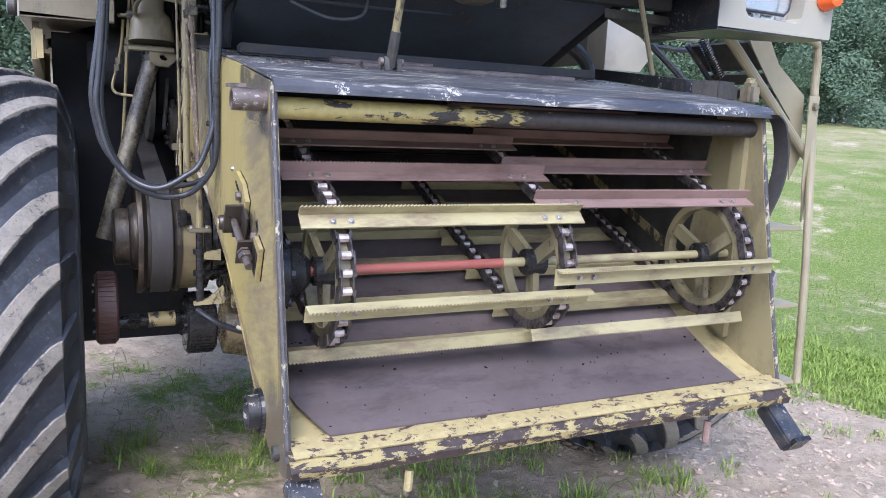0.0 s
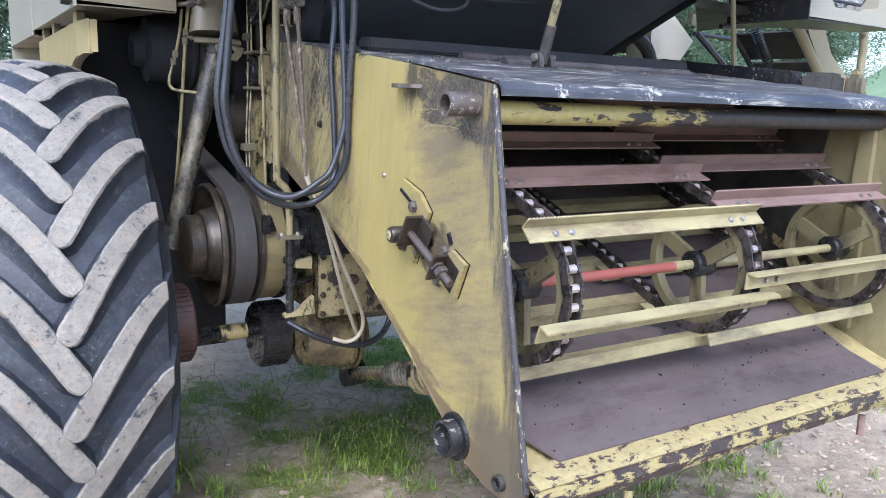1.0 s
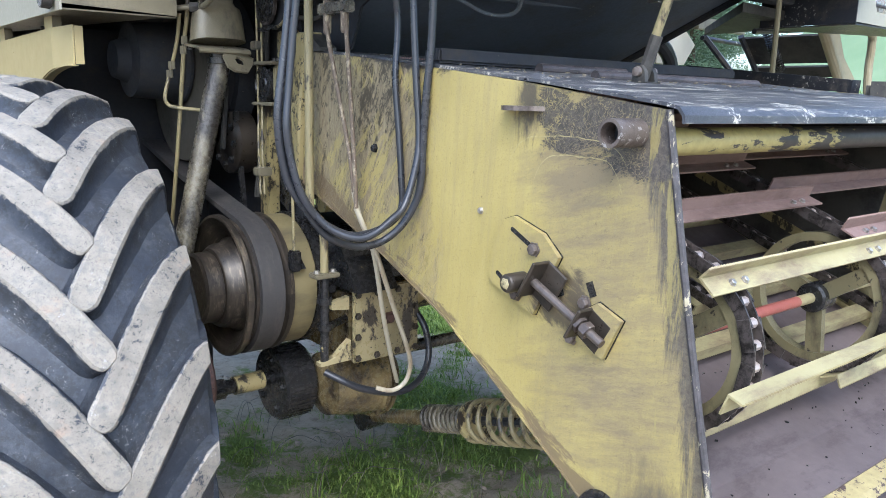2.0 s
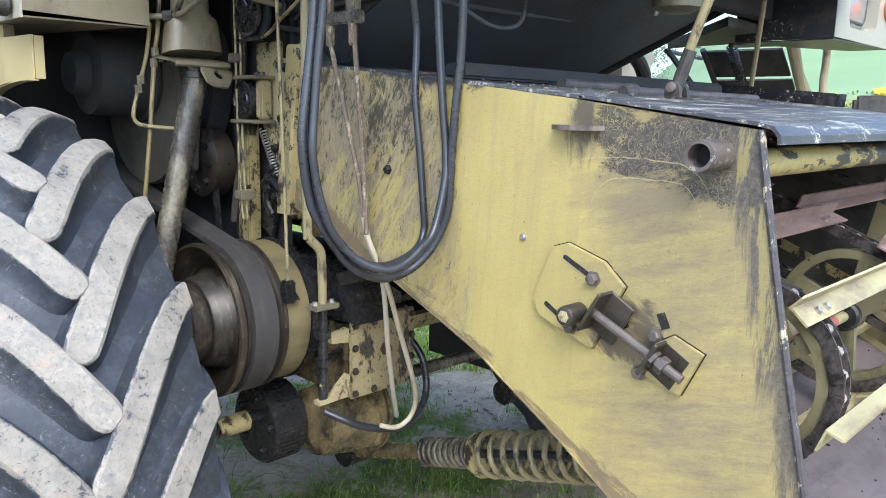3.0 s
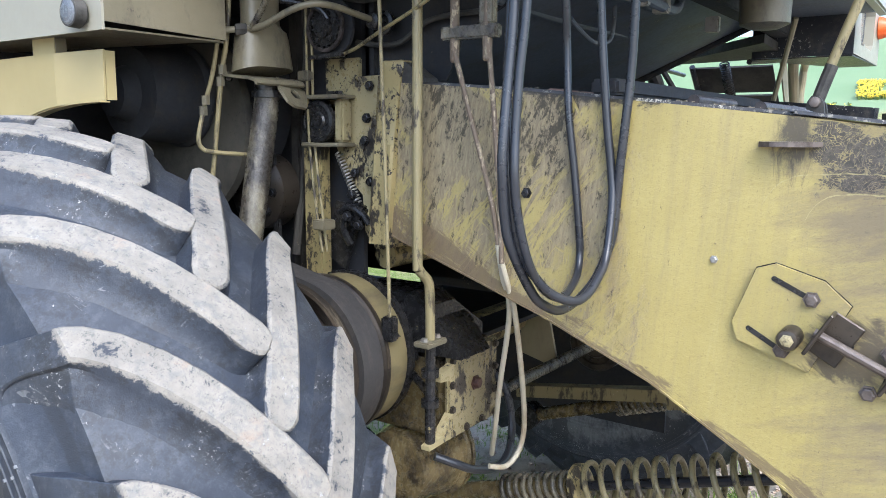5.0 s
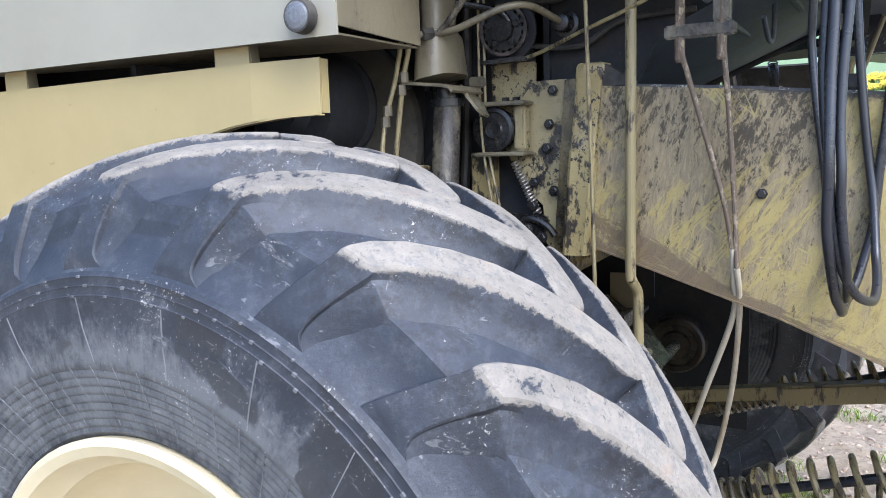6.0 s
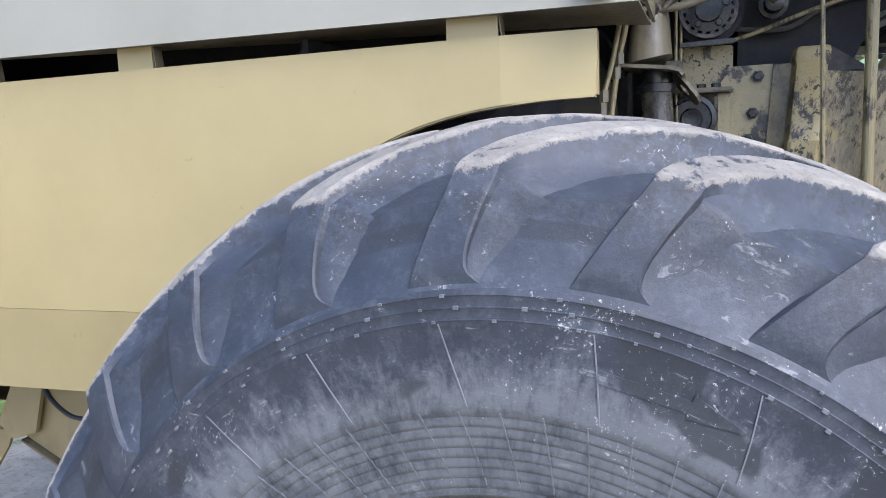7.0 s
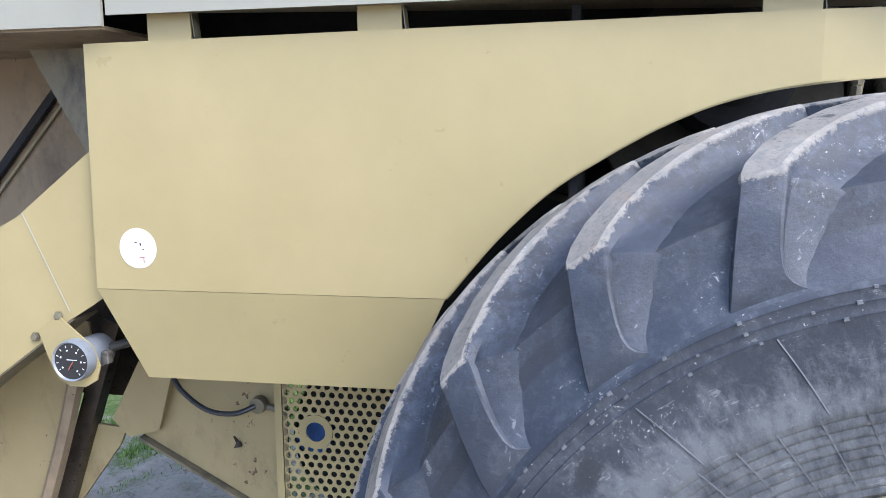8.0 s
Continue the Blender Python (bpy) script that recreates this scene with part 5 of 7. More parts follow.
def build_panels():
    arch = [(3.983, 1.252), (3.939, 1.306), (3.903, 1.349), (3.867, 1.387), (3.817, 1.434), (3.769, 1.471), (3.714, 1.505), (3.674, 1.529), (3.629, 1.554), (3.583, 1.576), (3.539, 1.594), (3.487, 1.61), (3.41, 1.626), (3.3, 1.638), (3.21, 1.641)]
    arch = [(v.y, v.z) for v in smooth_path([(0, a, b) for a, b in arch], 5)]
    upper = [(4.697, 1.729), (4.706, 1.246)] + arch + [(3.207, 1.747)]
    b = plate(upper, 0.004, "x", PX, bev=0.001)
    bmesh.ops.bisect_plane(b, geom=b.verts[:] + b.edges[:] + b.faces[:], plane_co=(0, 3.365, 0), plane_no=(0, 1, 0))
    for v in b.verts:
        v.co.x += 0.018 * max(0.0, (3.365 - v.co.y) / 0.158)
    wp = part("wheel_panel", b, M_cream, combine, "smooth cream-yellow side panel arched over the tyre")
    b = bmesh.new()
    lo = [(PX + 0.0, 4.706, 1.245), (PX + 0.0, 3.984, 1.251), (PX + 0.035, 4.075, 1.060), (PX + 0.035, 4.625, 1.053)]
    a = [b.verts.new(p) for p in lo]
    c = [b.verts.new((p[0] + 0.004, p[1], p[2])) for p in lo]
    b.faces.new(a), b.faces.new(c[::-1])
    for i in range(4):
        b.faces.new((a[i], a[(i + 1) % 4], c[(i + 1) % 4], c[i]))
    part("lower_skirt", b, M_cream, wp, "folded lower skirt")
    # returned edges
    part("panel_edge", ribbon([(p[0], p[1]) for p in arch], 0.003, PX + 0.004, PX + 0.03), M_cream, wp)
    part("panel_edge", box((PX + 0.023, 3.2075, 1.643), (PX + 0.045, 3.2115, 1.745)), M_cream, wp)
    part("panel_edge", box((PX + 0.004, 4.692, 1.25), (PX + 0.03, 4.697, 1.729)), M_cream, wp)
    for y0, y1 in ((4.470, 4.560), (4.060, 4.142), (3.368, 3.458)):
        part("spacer_tab", ribbon([(y0 - 0.006, 1.735), (y0, 1.790)], 0.002, PX + 0.005, PX + 0.03), M_khaki, wp)
        part("spacer_tab", box((PX + 0.005, y0, 1.725), (PX + 0.010, y1, 1.80)), M_cream, wp)
    # sticker with a few unreadable marks
    st = part("sticker", turned([(-0.0008, 0.0405), (0.0, 0.0405)], (PX - 0.0005, 4.607, 1.331), "x", 40), M_paper, combine, "round white sticker")
    for dy, dz, w, h, mm in ((0.004, 0.012, 0.006, 0.002, M_dial), (-0.006, 0.008, 0.003, 0.006, M_dial), (-0.012, -0.002, 0.004, 0.003, M_dial), (-0.008, -0.018, 0.012, 0.002, M_red), (-0.012, -0.024, 0.002, 0.010, M_red)):
        part("print_mark", box((PX - 0.0018, 4.607 + dy - w / 2, 1.331 + dz - h / 2), (PX - 0.0012, 4.607 + dy + w / 2, 1.331 + dz + h / 2)), mm, st)
    # upper body side and its front end
    UX = -0.168
    body = part("upper_side", box((UX, 3.132, 1.777), (UX + 0.006, 4.625, 2.55)), M_white, combine, "pale cream upper body side")
    # front end and bottom fold: cream body, shade put in as darker khaki
    part("front_end", plate([(UX + 0.006, 1.794), (0.139, 1.784), (0.139, 2.55), (UX + 0.006, 2.55)], 0.006, "y", 3.132), M_khaki, body, "cream front end of the body, its shade painted as khaki")
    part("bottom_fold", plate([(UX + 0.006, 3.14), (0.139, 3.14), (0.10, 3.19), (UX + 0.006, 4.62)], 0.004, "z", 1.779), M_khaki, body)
    part("rear_side", box((UX - 0.004, 4.632, 1.757), (UX + 0.004, 6.2, 2.55)), M_white, combine, "pale rear body side")
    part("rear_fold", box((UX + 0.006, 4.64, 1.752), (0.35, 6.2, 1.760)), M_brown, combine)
    part("rear_wall", box((UX, 6.2, 0.9), (2.30, 6.22, 2.55)), M_white, combine, "plain rear wall of the body")
    # round marker lamp on the body side
    lamp = part("marker_lamp", turned([(-0.030, 0.018), (-0.028, 0.029), (-0.006, 0.031), (0.0, 0.026)], (UX - 0.004, 3.195, 1.812), "x", 32), M_dull, combine, "round grey marker lamp", True)
    part("lamp_lens", turned([(-0.034, 0.012), (-0.032, 0.022), (-0.029, 0.0265)], (UX - 0.003, 3.195, 1.812), "x", 24), M_lampface, lamp)
    part("lamp_stay", rod((UX - 0.012, 3.21, 1.85), (UX - 0.004, 3.235, 1.93), 0.005, 8), M_oily, lamp)


build_panels()


# ---- dark body behind the panels, cab floor and underside ----
def build_body():
    part("inner_wall", box((0.46, 3.0, 0.92), (0.475, 6.2, 2.5)), M_dark, combine, "greasy inner wall darkened for the shade of the wheel well")
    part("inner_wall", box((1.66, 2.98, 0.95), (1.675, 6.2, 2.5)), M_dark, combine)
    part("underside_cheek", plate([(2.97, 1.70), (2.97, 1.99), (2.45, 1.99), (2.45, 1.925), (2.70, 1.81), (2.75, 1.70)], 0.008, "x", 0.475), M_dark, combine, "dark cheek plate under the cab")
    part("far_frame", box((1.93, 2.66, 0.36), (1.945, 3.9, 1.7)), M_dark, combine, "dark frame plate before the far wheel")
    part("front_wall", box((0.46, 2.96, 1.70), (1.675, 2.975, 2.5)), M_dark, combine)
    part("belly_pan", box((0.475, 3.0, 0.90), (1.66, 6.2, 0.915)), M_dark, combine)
    # sheet closing the wheel well; its dark colour stands in for shade
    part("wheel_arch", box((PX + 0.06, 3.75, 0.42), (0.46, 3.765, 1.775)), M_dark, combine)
    part("body_roof", box((-0.168, 3.132, 2.55), (2.3, 6.2, 2.58)), M_white, combine, "pale body roof")
    part("body_side", box((2.28, 3.2, 1.78), (2.30, 6.2, 2.55)), M_white, combine)
    part("cab_block", box((0.2, 2.03, 2.6), (2.0, 3.2, 2.63)), M_white, combine, "cab body")
    # added plate above the hoses that keeps sky light off what lies below
    part("deck", box((-0.02, 2.05, 2.09), (0.20, 3.13, 2.12), None, 0.004), M_dark, combine, "dark ceiling plate added beside the cab to block the sky")
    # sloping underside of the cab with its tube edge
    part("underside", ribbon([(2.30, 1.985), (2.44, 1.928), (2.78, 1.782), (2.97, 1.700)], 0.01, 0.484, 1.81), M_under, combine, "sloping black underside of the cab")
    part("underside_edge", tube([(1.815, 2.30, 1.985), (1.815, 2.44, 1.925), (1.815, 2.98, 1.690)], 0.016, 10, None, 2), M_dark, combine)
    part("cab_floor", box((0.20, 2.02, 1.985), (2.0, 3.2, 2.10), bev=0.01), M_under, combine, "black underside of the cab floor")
    part("cab_front", box((0.20, 1.985, 1.97), (1.98, 2.02, 2.5), bev=0.006), M_white, combine, "cream front edge of the cab")
    part("floor_beam", box((0.25, 2.28, 1.915), (1.95, 2.34, 1.985), bev=0.004), M_dark, combine)
    part("floor_beam", box((0.22, 2.02, 1.93), (0.28, 3.0, 1.985), bev=0.004), M_khaki, combine)
    part("cab_side", box((0.12, 2.02, 2.10), (0.2, 3.2, 2.6)), M_white, combine)
    # canister and pipes under the floor
    part("canister", turned([(0.0, 0.035), (0.012, 0.062), (0.12, 0.066), (0.14, 0.06)], (1.10, 2.18, 1.845), "z", 28), M_khaki, combine, "round canister under the cab floor", True)
    for pts, r in (([(0.55, 2.36, 1.90), (0.80, 2.36, 1.885), (0.98, 2.37, 1.90), (1.0, 2.37, 1.99)], 0.013), ([(0.62, 2.5, 1.84), (0.75, 2.5, 1.80), (0.86, 2.5, 1.82), (0.88, 2.5, 1.92)], 0.006),
                   ([(0.45, 2.6, 1.87), (0.9, 2.6, 1.86), (1.5, 2.6, 1.88)], 0.010), ([(0.30, 2.45, 1.90), (0.6, 2.47, 1.915), (1.05, 2.45, 1.91)], 0.012)):
        part("floor_pipe", tube(pts, r, 10), M_under, combine, "dark pipe under the cab")
    for x in (0.72, 0.86, 1.30):
        part("pipe_clip", box((x - 0.012, 2.35, 1.87), (x + 0.012, 2.39, 1.915), bev=0.003), M_steel, combine)
    # headlight box
    hx0, hx1, hy, hz0, hz1 = 1.985, 2.505, 2.085, 1.848, 2.12
    b = bmesh.new()
    vs = [b.verts.new(p) for p in ((hx0, hy, hz0 + 0.004), (hx1, hy - 0.02, hz0 - 0.004), (hx1, hy - 0.02, hz1), (hx0, hy, hz1))]
    ring = [(2.085, 2.02), (2.10, 1.915), (2.118, 1.892), (2.338, 1.888), (2.362, 1.91), (2.376, 2.02), (2.352, 2.075), (2.11, 2.075)]
    inner = [b.verts.new((x, hy - 0.02 * (x - hx0) / (hx1 - hx0), z)) for x, z in ring]
    deep = [b.verts.new((x, hy + 0.06, z)) for x, z in ring]
    loops = [(vs[0], vs[1], inner[3], inner[2], inner[1]), (vs[1], vs[2], inner[5], inner[4], inner[3]), (vs[2], vs[3], inner[7], inner[6], inner[5]), (vs[3], vs[0], inner[1], inner[0], inner[7])]
    for lp in loops:
        b.faces.new(lp)
    for i in range(8):
        b.faces.new((inner[i], inner[(i + 1) % 8], deep[(i + 1) % 8], deep[i]))
    hb = part("headlight_box", b, M_white, combine, "cream headlight box at the corner of the cab")
    b2 = plate([(hx0, hz0), (hx0, hz1), (hx1, hz1), (hx1, hz0 - 0.004)], 0.004, "y", 2.20)
    part("box_back", b2, M_black, hb)
    part("box_side", box((hx0 - 0.003, hy + 0.001, hz0), (hx0 + 0.003, 2.42, hz1)), M_black, hb, "black inner side")
    part("box_side", box((hx1 - 0.003, hy - 0.019, hz0 - 0.004), (hx1 + 0.003, 2.20, hz1)), M_white, hb)
    part("box_floor", plate([(hx0, hy + 0.002), (hx1, hy - 0.018), (hx1, 2.20), (hx0, 2.42)], 0.004, "z", hz0 - 0.005), M_black, hb, "black bottom")
    hl = part("headlight", plate([(x, z) for x, z in ring], 0.01, "y", hy + 0.05), M_chrome, combine, "rectangular headlight")
    lens = [((x - 2.23) * 0.84 + 2.215, (z - 1.98) * 0.82 + 1.993) for x, z in ring]
    part("lens", plate(lens, 0.012, "y", hy + 0.016, bev=0.004), M_lens, hl, "clear glass lens")
    part("lens_frame", tube([(x, hy + 0.020, z) for x, z in lens + lens[:1]], 0.006, 8, None, 1, False), M_black, hl)
    for x in (2.16, 2.27):
        part("lens_clip", box((x - 0.016, hy + 0.002, 1.897), (x + 0.016, hy + 0.014, 1.908)), M_steel, hl)
    part("indicator", turned([(-0.055, 0.020), (-0.05, 0.030), (-0.01, 0.042), (0.0, 0.044)], (2.462, hy - 0.02, 1.985), "y", 24), M_orange, hb, "orange indicator lamp", True)
    part("light_pipe", tube([(1.761, 2.233, 1.955), (1.923, 2.322, 1.692)], 0.009, 8), M_drab, combine, "brace rod under the cab")


build_body()


# ---- entry platform and ladder on the far side ----
def build_ladder():
    lad = part("ladder", plate([(2.46, 1.90), (2.58, 1.90), (2.66, 1.78), (2.83, 1.66), (2.85, 1.40), (2.80, 1.30), (2.76, 1.56), (2.62, 1.70), (2.50, 1.84)], 0.006, "y", 2.42, bev=0.001), M_drab, combine, "khaki entry ladder with hanging steps")
    part("handrail", tube([(2.60, 2.36, 1.90), (2.80, 2.385, 1.885), (2.855, 2.40, 1.83), (2.868, 2.40, 1.64), (2.825, 2.30, 0.95), (2.80, 2.25, 0.44)], 0.017, 12, None, 6), M_drab, lad, "tubular handrail")
    part("ladder_side", plate([(2.80, 1.66), (2.86, 1.66), (2.86, 1.30), (2.845, 1.12), (2.82, 1.28)], 0.006, "y", 2.365), M_drab, lad)
    bolts(lad, [(2.835, 2.365, 1.615)], (0, -1, 0), 0.014, M_khaki)
    for z, y in ((1.105, 2.325), (0.775, 2.29), (0.445, 2.25)):
        part("step", box((2.42, y, z - 0.012), (2.80, y + 0.16, z + 0.004), None, 0.003), M_drab, lad, "flat steel step")
        part("step_hanger", box((2.40, y + 0.01, z - 0.01), (2.412, y + 0.15, z + 0.34)), M_oily, lad)
    part("stay_tube", tube([(2.10, 2.30, 1.95), (2.32, 2.34, 1.83), (2.88, 2.40, 1.39)], 0.020, 12, None, 2, False), M_drab, lad, "diagonal khaki stay tube")
    # entry steps between two stringers, seen from below
    part("platform_floor", plate([(1.68, 2.31), (2.12, 2.34), (2.278, 2.42), (2.375, 2.90)], 0.03, "z", 1.872, bev=0.003), M_dull, lad, "dull brown platform floor")
    part("stringer", tube([(2.375, 2.90, 1.865), (2.526, 2.86, 1.734), (2.60, 2.85, 1.66)], 0.014, 6, None, 2), M_black, lad, "black stringer")
    part("stringer", tube([(2.50, 2.80, 1.87), (2.68, 2.80, 1.70), (2.74, 2.80, 1.62)], 0.014, 6, None, 2), M_black, lad, "black stringer")
    for f0, f1 in ((0.06, 0.70), (0.80, 1.05), (1.18, 1.40)):
        b = bmesh.new()
        vs = [(2.50 + 0.18 * f, y, 1.87 - 0.16 * f) for f, y in ((f0, 2.80), (f1, 2.80), (f1, 2.46), (f0, 2.46))]
        a = [b.verts.new(p) for p in vs]
        c = [b.verts.new((p[0] + 0.006, p[1], p[2] + 0.008)) for p in vs]
        b.faces.new(a), b.faces.new(c[::-1])
        for i in range(4):
            b.faces.new((a[i], a[(i + 1) % 4], c[(i + 1) % 4], c[i]))
        part("tread", b, M_dull, lad, "dull brown tread sheet")
    part("platform_rail", rod((1.95, 2.42, 1.835), (2.30, 2.40, 1.865), 0.010, 8), M_black, lad)
    part("platform_rail", rod((2.36, 2.90, 1.86), (2.70, 2.90, 1.85), 0.010, 8), M_black, lad)
    part("platform_edge", box((2.37, 2.93, 1.90), (2.75, 2.96, 1.95), None, 0.003), M_khaki, lad)
    part("return_spring", coil((2.436, 2.642, 1.876), (2.552, 2.634, 1.728), 0.019, 0.0035, 17, 6, 12), M_oily, lad, "black coil spring")
    part("tool_box", plate([(2.225, 1.749), (2.225, 1.975), (2.32, 1.98), (2.505, 1.842), (2.43, 1.75)], 0.15, "y", 3.03, bev=0.008), M_box, combine, "cream box behind the platform")
    part("fuel_hose", tube([(1.95, 2.75, 1.66), (1.93, 2.75, 1.74), (1.86, 2.75, 1.80), (1.74, 2.75, 1.84)], 0.028, 12), M_hose, combine, "thick black hose")


build_ladder()


# ---- drive train between wheel and feeder house ----
def build_drive():
    # big belt pulley and its drum
    c = (0.0, 3.01, 1.02)
    pul = part("belt_pulley", turned([(0.232, 0.08), (0.230, 0.138), (0.216, 0.150), (0.204, 0.172), (0.190, 0.184), (0.182, 0.200), (0.184, 0.208), (0.20, 0.209), (0.215, 0.192), (0.30, 0.192), (0.31, 0.207), (0.325, 0.207), (0.325, 0.08)], c, "x", 64), M_turned, combine, "large dark belt pulley", True)
    part("hub", turned([(0.112, 0.05), (0.110, 0.094), (0.116, 0.103), (0.160, 0.104), (0.166, 0.098)], c, "x", 48), M_turned, pul, "worn dusty hub cap", True)
    part("hub_step", turned([(0.160, 0.09), (0.164, 0.112), (0.178, 0.122), (0.212, 0.128), (0.228, 0.142)], c, "x", 48), M_turned, pul, "dark stepped hub", True)
    part("brake_drum", turned([(0.327, 0.10), (0.327, 0.198), (0.40, 0.198), (0.41, 0.185), (0.43, 0.18), (0.45, 0.12)], c, "x", 48), M_drum, combine, "dusty yellow drum", True)
    part("brake_back", turned([(0.435, 0.12), (0.437, 0.172), (0.452, 0.176), (0.47, 0.168), (0.475, 0.11), (0.50, 0.10)], c, "x", 40), M_oily, combine, "black backing casting", True)
    for k in range(9):
        a = radians(30 + k * 22)
        part("casting_rib", box((0.445, c[1] + 0.165 * math.cos(a) - 0.012, c[2] + 0.165 * math.sin(a) - 0.012), (0.478, c[1] + 0.165 * math.cos(a) + 0.012, c[2] + 0.165 * math.sin(a) + 0.012), None, 0.003, Matrix.Rotation(a, 3, "X")), M_oily, combine)
    part("drum_band", turned([(0.405, 0.203), (0.425, 0.203)], c, "x", 48), M_oily, combine)
    # flat belt running up and back
    bc = Vector((0, c[1], c[2]))
    arc = [bc + Vector((0, math.cos(a), math.sin(a))) * 0.192 for a in [radians(101 + k * 9) for k in range(22)]]
    path = [Vector((0, 3.85, 1.415)), Vector((0, 3.40, 1.297))] + arc + [Vector((0, 3.80, 1.10))]
    b = bmesh.new()
    rows = []
    for i, p in enumerate(path):
        q0, q1 = path[max(0, i - 1)], path[min(len(path) - 1, i + 1)]
        d = (q1 - q0).normalized()
        nrm = Vector((0, -d.z, d.y))
        nrm = -nrm
        rows.append([b.verts.new((x, *(p + nrm * t).yz)) for x, t in ((0.225, 0), (0.225, 0.016), (0.295, 0.016), (0.295, 0))])
    for r, s in zip(rows, rows[1:]):
        for i in range(4):
            b.faces.new((r[i], r[(i + 1) % 4], s[(i + 1) % 4], s[i]))
    b.faces.new(rows[0]), b.faces.new(rows[-1][::-1])
    part("drive_belt", b, M_belt, combine, "wide worn drive belt", True)
    # upper idler drums in the wheel well
    part("idler_drum", turned([(0.05, 0.03), (0.052, 0.055), (0.09, 0.07), (0.10, 0.115), (0.24, 0.125), (0.25, 0.135), (0.26, 0.135)], (0, 3.46, 1.67), "x", 40), M_dark, combine, "dark idler drum", True)
    part("idler_disc", turned([(0.265, 0.10), (0.266, 0.25), (0.285, 0.255), (0.286, 0.10)], (0, 3.47, 1.60), "x", 48), M_dust, combine, "large dusty disc", True)
    part("shield_drum", turned([(0.30, 0.14), (0.30, 0.20), (0.36, 0.205), (0.36, 0.235), (0.42, 0.24)], (0, 3.45, 1.66), "x", 48), M_dark, combine, "", True)

    # ribbed coupling drums and shaft
    def ribbed(x0, x1, y, z, r, mat, lab):
        o = part("coupling_drum", turned([(x0, r * 0.45), (x0, r * 0.93), (x0 + 0.008, r), (x1 - 0.008, r), (x1, r * 0.93), (x1, r * 0.4)], (0, y, z), "x", 48), mat, combine, lab, True)
        bb = bmesh.new()
        for k in range(44):
            a = 2 * math.pi * k / 44
            m = Matrix.Translation((0, y, z)) @ Matrix.Rotation(a, 4, "X") @ Matrix.Translation(((x0 + x1) / 2, r + 0.0015, 0)) @ Matrix.Diagonal((x1 - x0 - 0.022, 0.004, 0.006, 1))
            bmesh.ops.create_cube(bb, size=1, matrix=m)
        part("rib_ring", bb, mat, o)
        bolts(o, [(x0 - 0.001, y + r * 0.68 * math.cos(a), z + r * 0.68 * math.sin(a)) for a in (0.5, 1.75, 3.0, 4.25, 5.5)], (-1, 0, 0), 0.009)
        return o

    ribbed(0.045, 0.120, 3.01, 0.758, 0.130, M_reddrum, "rusty red ribbed drum")
    ribbed(0.355, 0.465, 3.03, 0.675, 0.116, M_oily, "black ribbed drum")
    sh = part("drive_shaft", rod((0.11, 3.01, 0.70), (0.37, 3.02, 0.70), 0.022, 14), M_oily, combine, "greasy jointed shaft")
    part("shaft_sleeve", rod((0.225, 3.015, 0.70), (0.32, 3.018, 0.70), 0.029, 16), M_yeld, sh, "", True)
    part("shaft_joint", box((0.15, 2.985, 0.675), (0.20, 3.035, 0.725), None, 0.008, Matrix.Rotation(0.6, 3, "X")), M_oily, sh)
    # gearbox with bolted cover
    gb = part("gearbox", box((0.485, 2.76, 0.79), (0.735, 3.10, 1.02), None, 0.015), M_sump, combine, "greasy yellow gearbox")
    part("cover_plate", box((0.484, 2.745, 0.795), (0.722, 2.758, 1.022), None, 0.004), M_gear, gb, "bolted gearbox cover")
    places = [(x, 2.744, z) for x in (0.498, 0.708) for z in (0.81, 0.875, 0.94, 1.004)] + [(x, 2.744, z) for x in (0.565, 0.64) for z in (0.81, 1.004)]
    bolts(gb, places, (0, -1, 0), 0.0085, M_pulley)
    bolts(gb, [(0.608, 2.744, 0.919)], (0, -1, 0), 0.015, M_reddrum, "filler_plug")
    part("gear_sump", turned([(-0.03, 0.06), (-0.02, 0.10), (0.10, 0.125), (0.13, 0.128), (0.135, 0.14), (0.15, 0.14), (0.155, 0.12), (0.22, 0.08)], (0.50, 2.92, 0.68), "x", 40), M_sump, gb, "rounded gearbox sump", True)
    part("sump_flange", turned([(0.0, 0.14), (0.012, 0.14)], (0.66, 2.92, 0.68), "x", 36), M_sump, gb)
    bolts(gb, [(0.672, 2.92 + 0.125 * math.cos(a), 0.68 + 0.125 * math.sin(a)) for a in [k * 0.7 for k in range(9)]], (1, 0, 0), 0.007)
    part("gear_top", plate([(2.70, 1.02), (2.76, 1.10), (2.86, 1.17), (3.05, 1.17), (3.10, 1.02)], 0.14, "x", 0.47, bev=0.01), M_oily, gb, "black greasy gearbox top")
    part("gear_arm", plate([(0.46, 1.15), (0.56, 1.15), (0.70, 1.06), (0.70, 1.03), (0.50, 1.05)], 0.02, "y", 2.78, bev=0.004), M_oily, gb)
    part("gear_housing", turned([(0.0, 0.10), (0.02, 0.115), (0.12, 0.11), (0.14, 0.07)], (0.43, 2.98, 1.0), "x", 28), M_oily, gb, "", True)
    # hydraulic pipes with clamp brackets
    vp = part("steel_pipe", tube([(0.335, 2.732, 2.05), (0.335, 2.732, 1.60), (0.335, 2.732, 1.30), (0.339, 2.731, 1.265), (0.365, 2.725, 1.235), (0.372, 2.724, 1.20), (0.373, 2.723, 1.09)], 0.0118, 14, None, 6), M_galv, combine, "yellow painted hydraulic pipe")
    part("pipe_flange", box((0.335, 2.700, 1.078), (0.412, 2.746, 1.092), None, 0.003), M_khaki, vp)
    bolts(vp, [(0.348, 2.722, 1.092), (0.400, 2.722, 1.092)], (0, 0, 1), 0.008, M_steel)
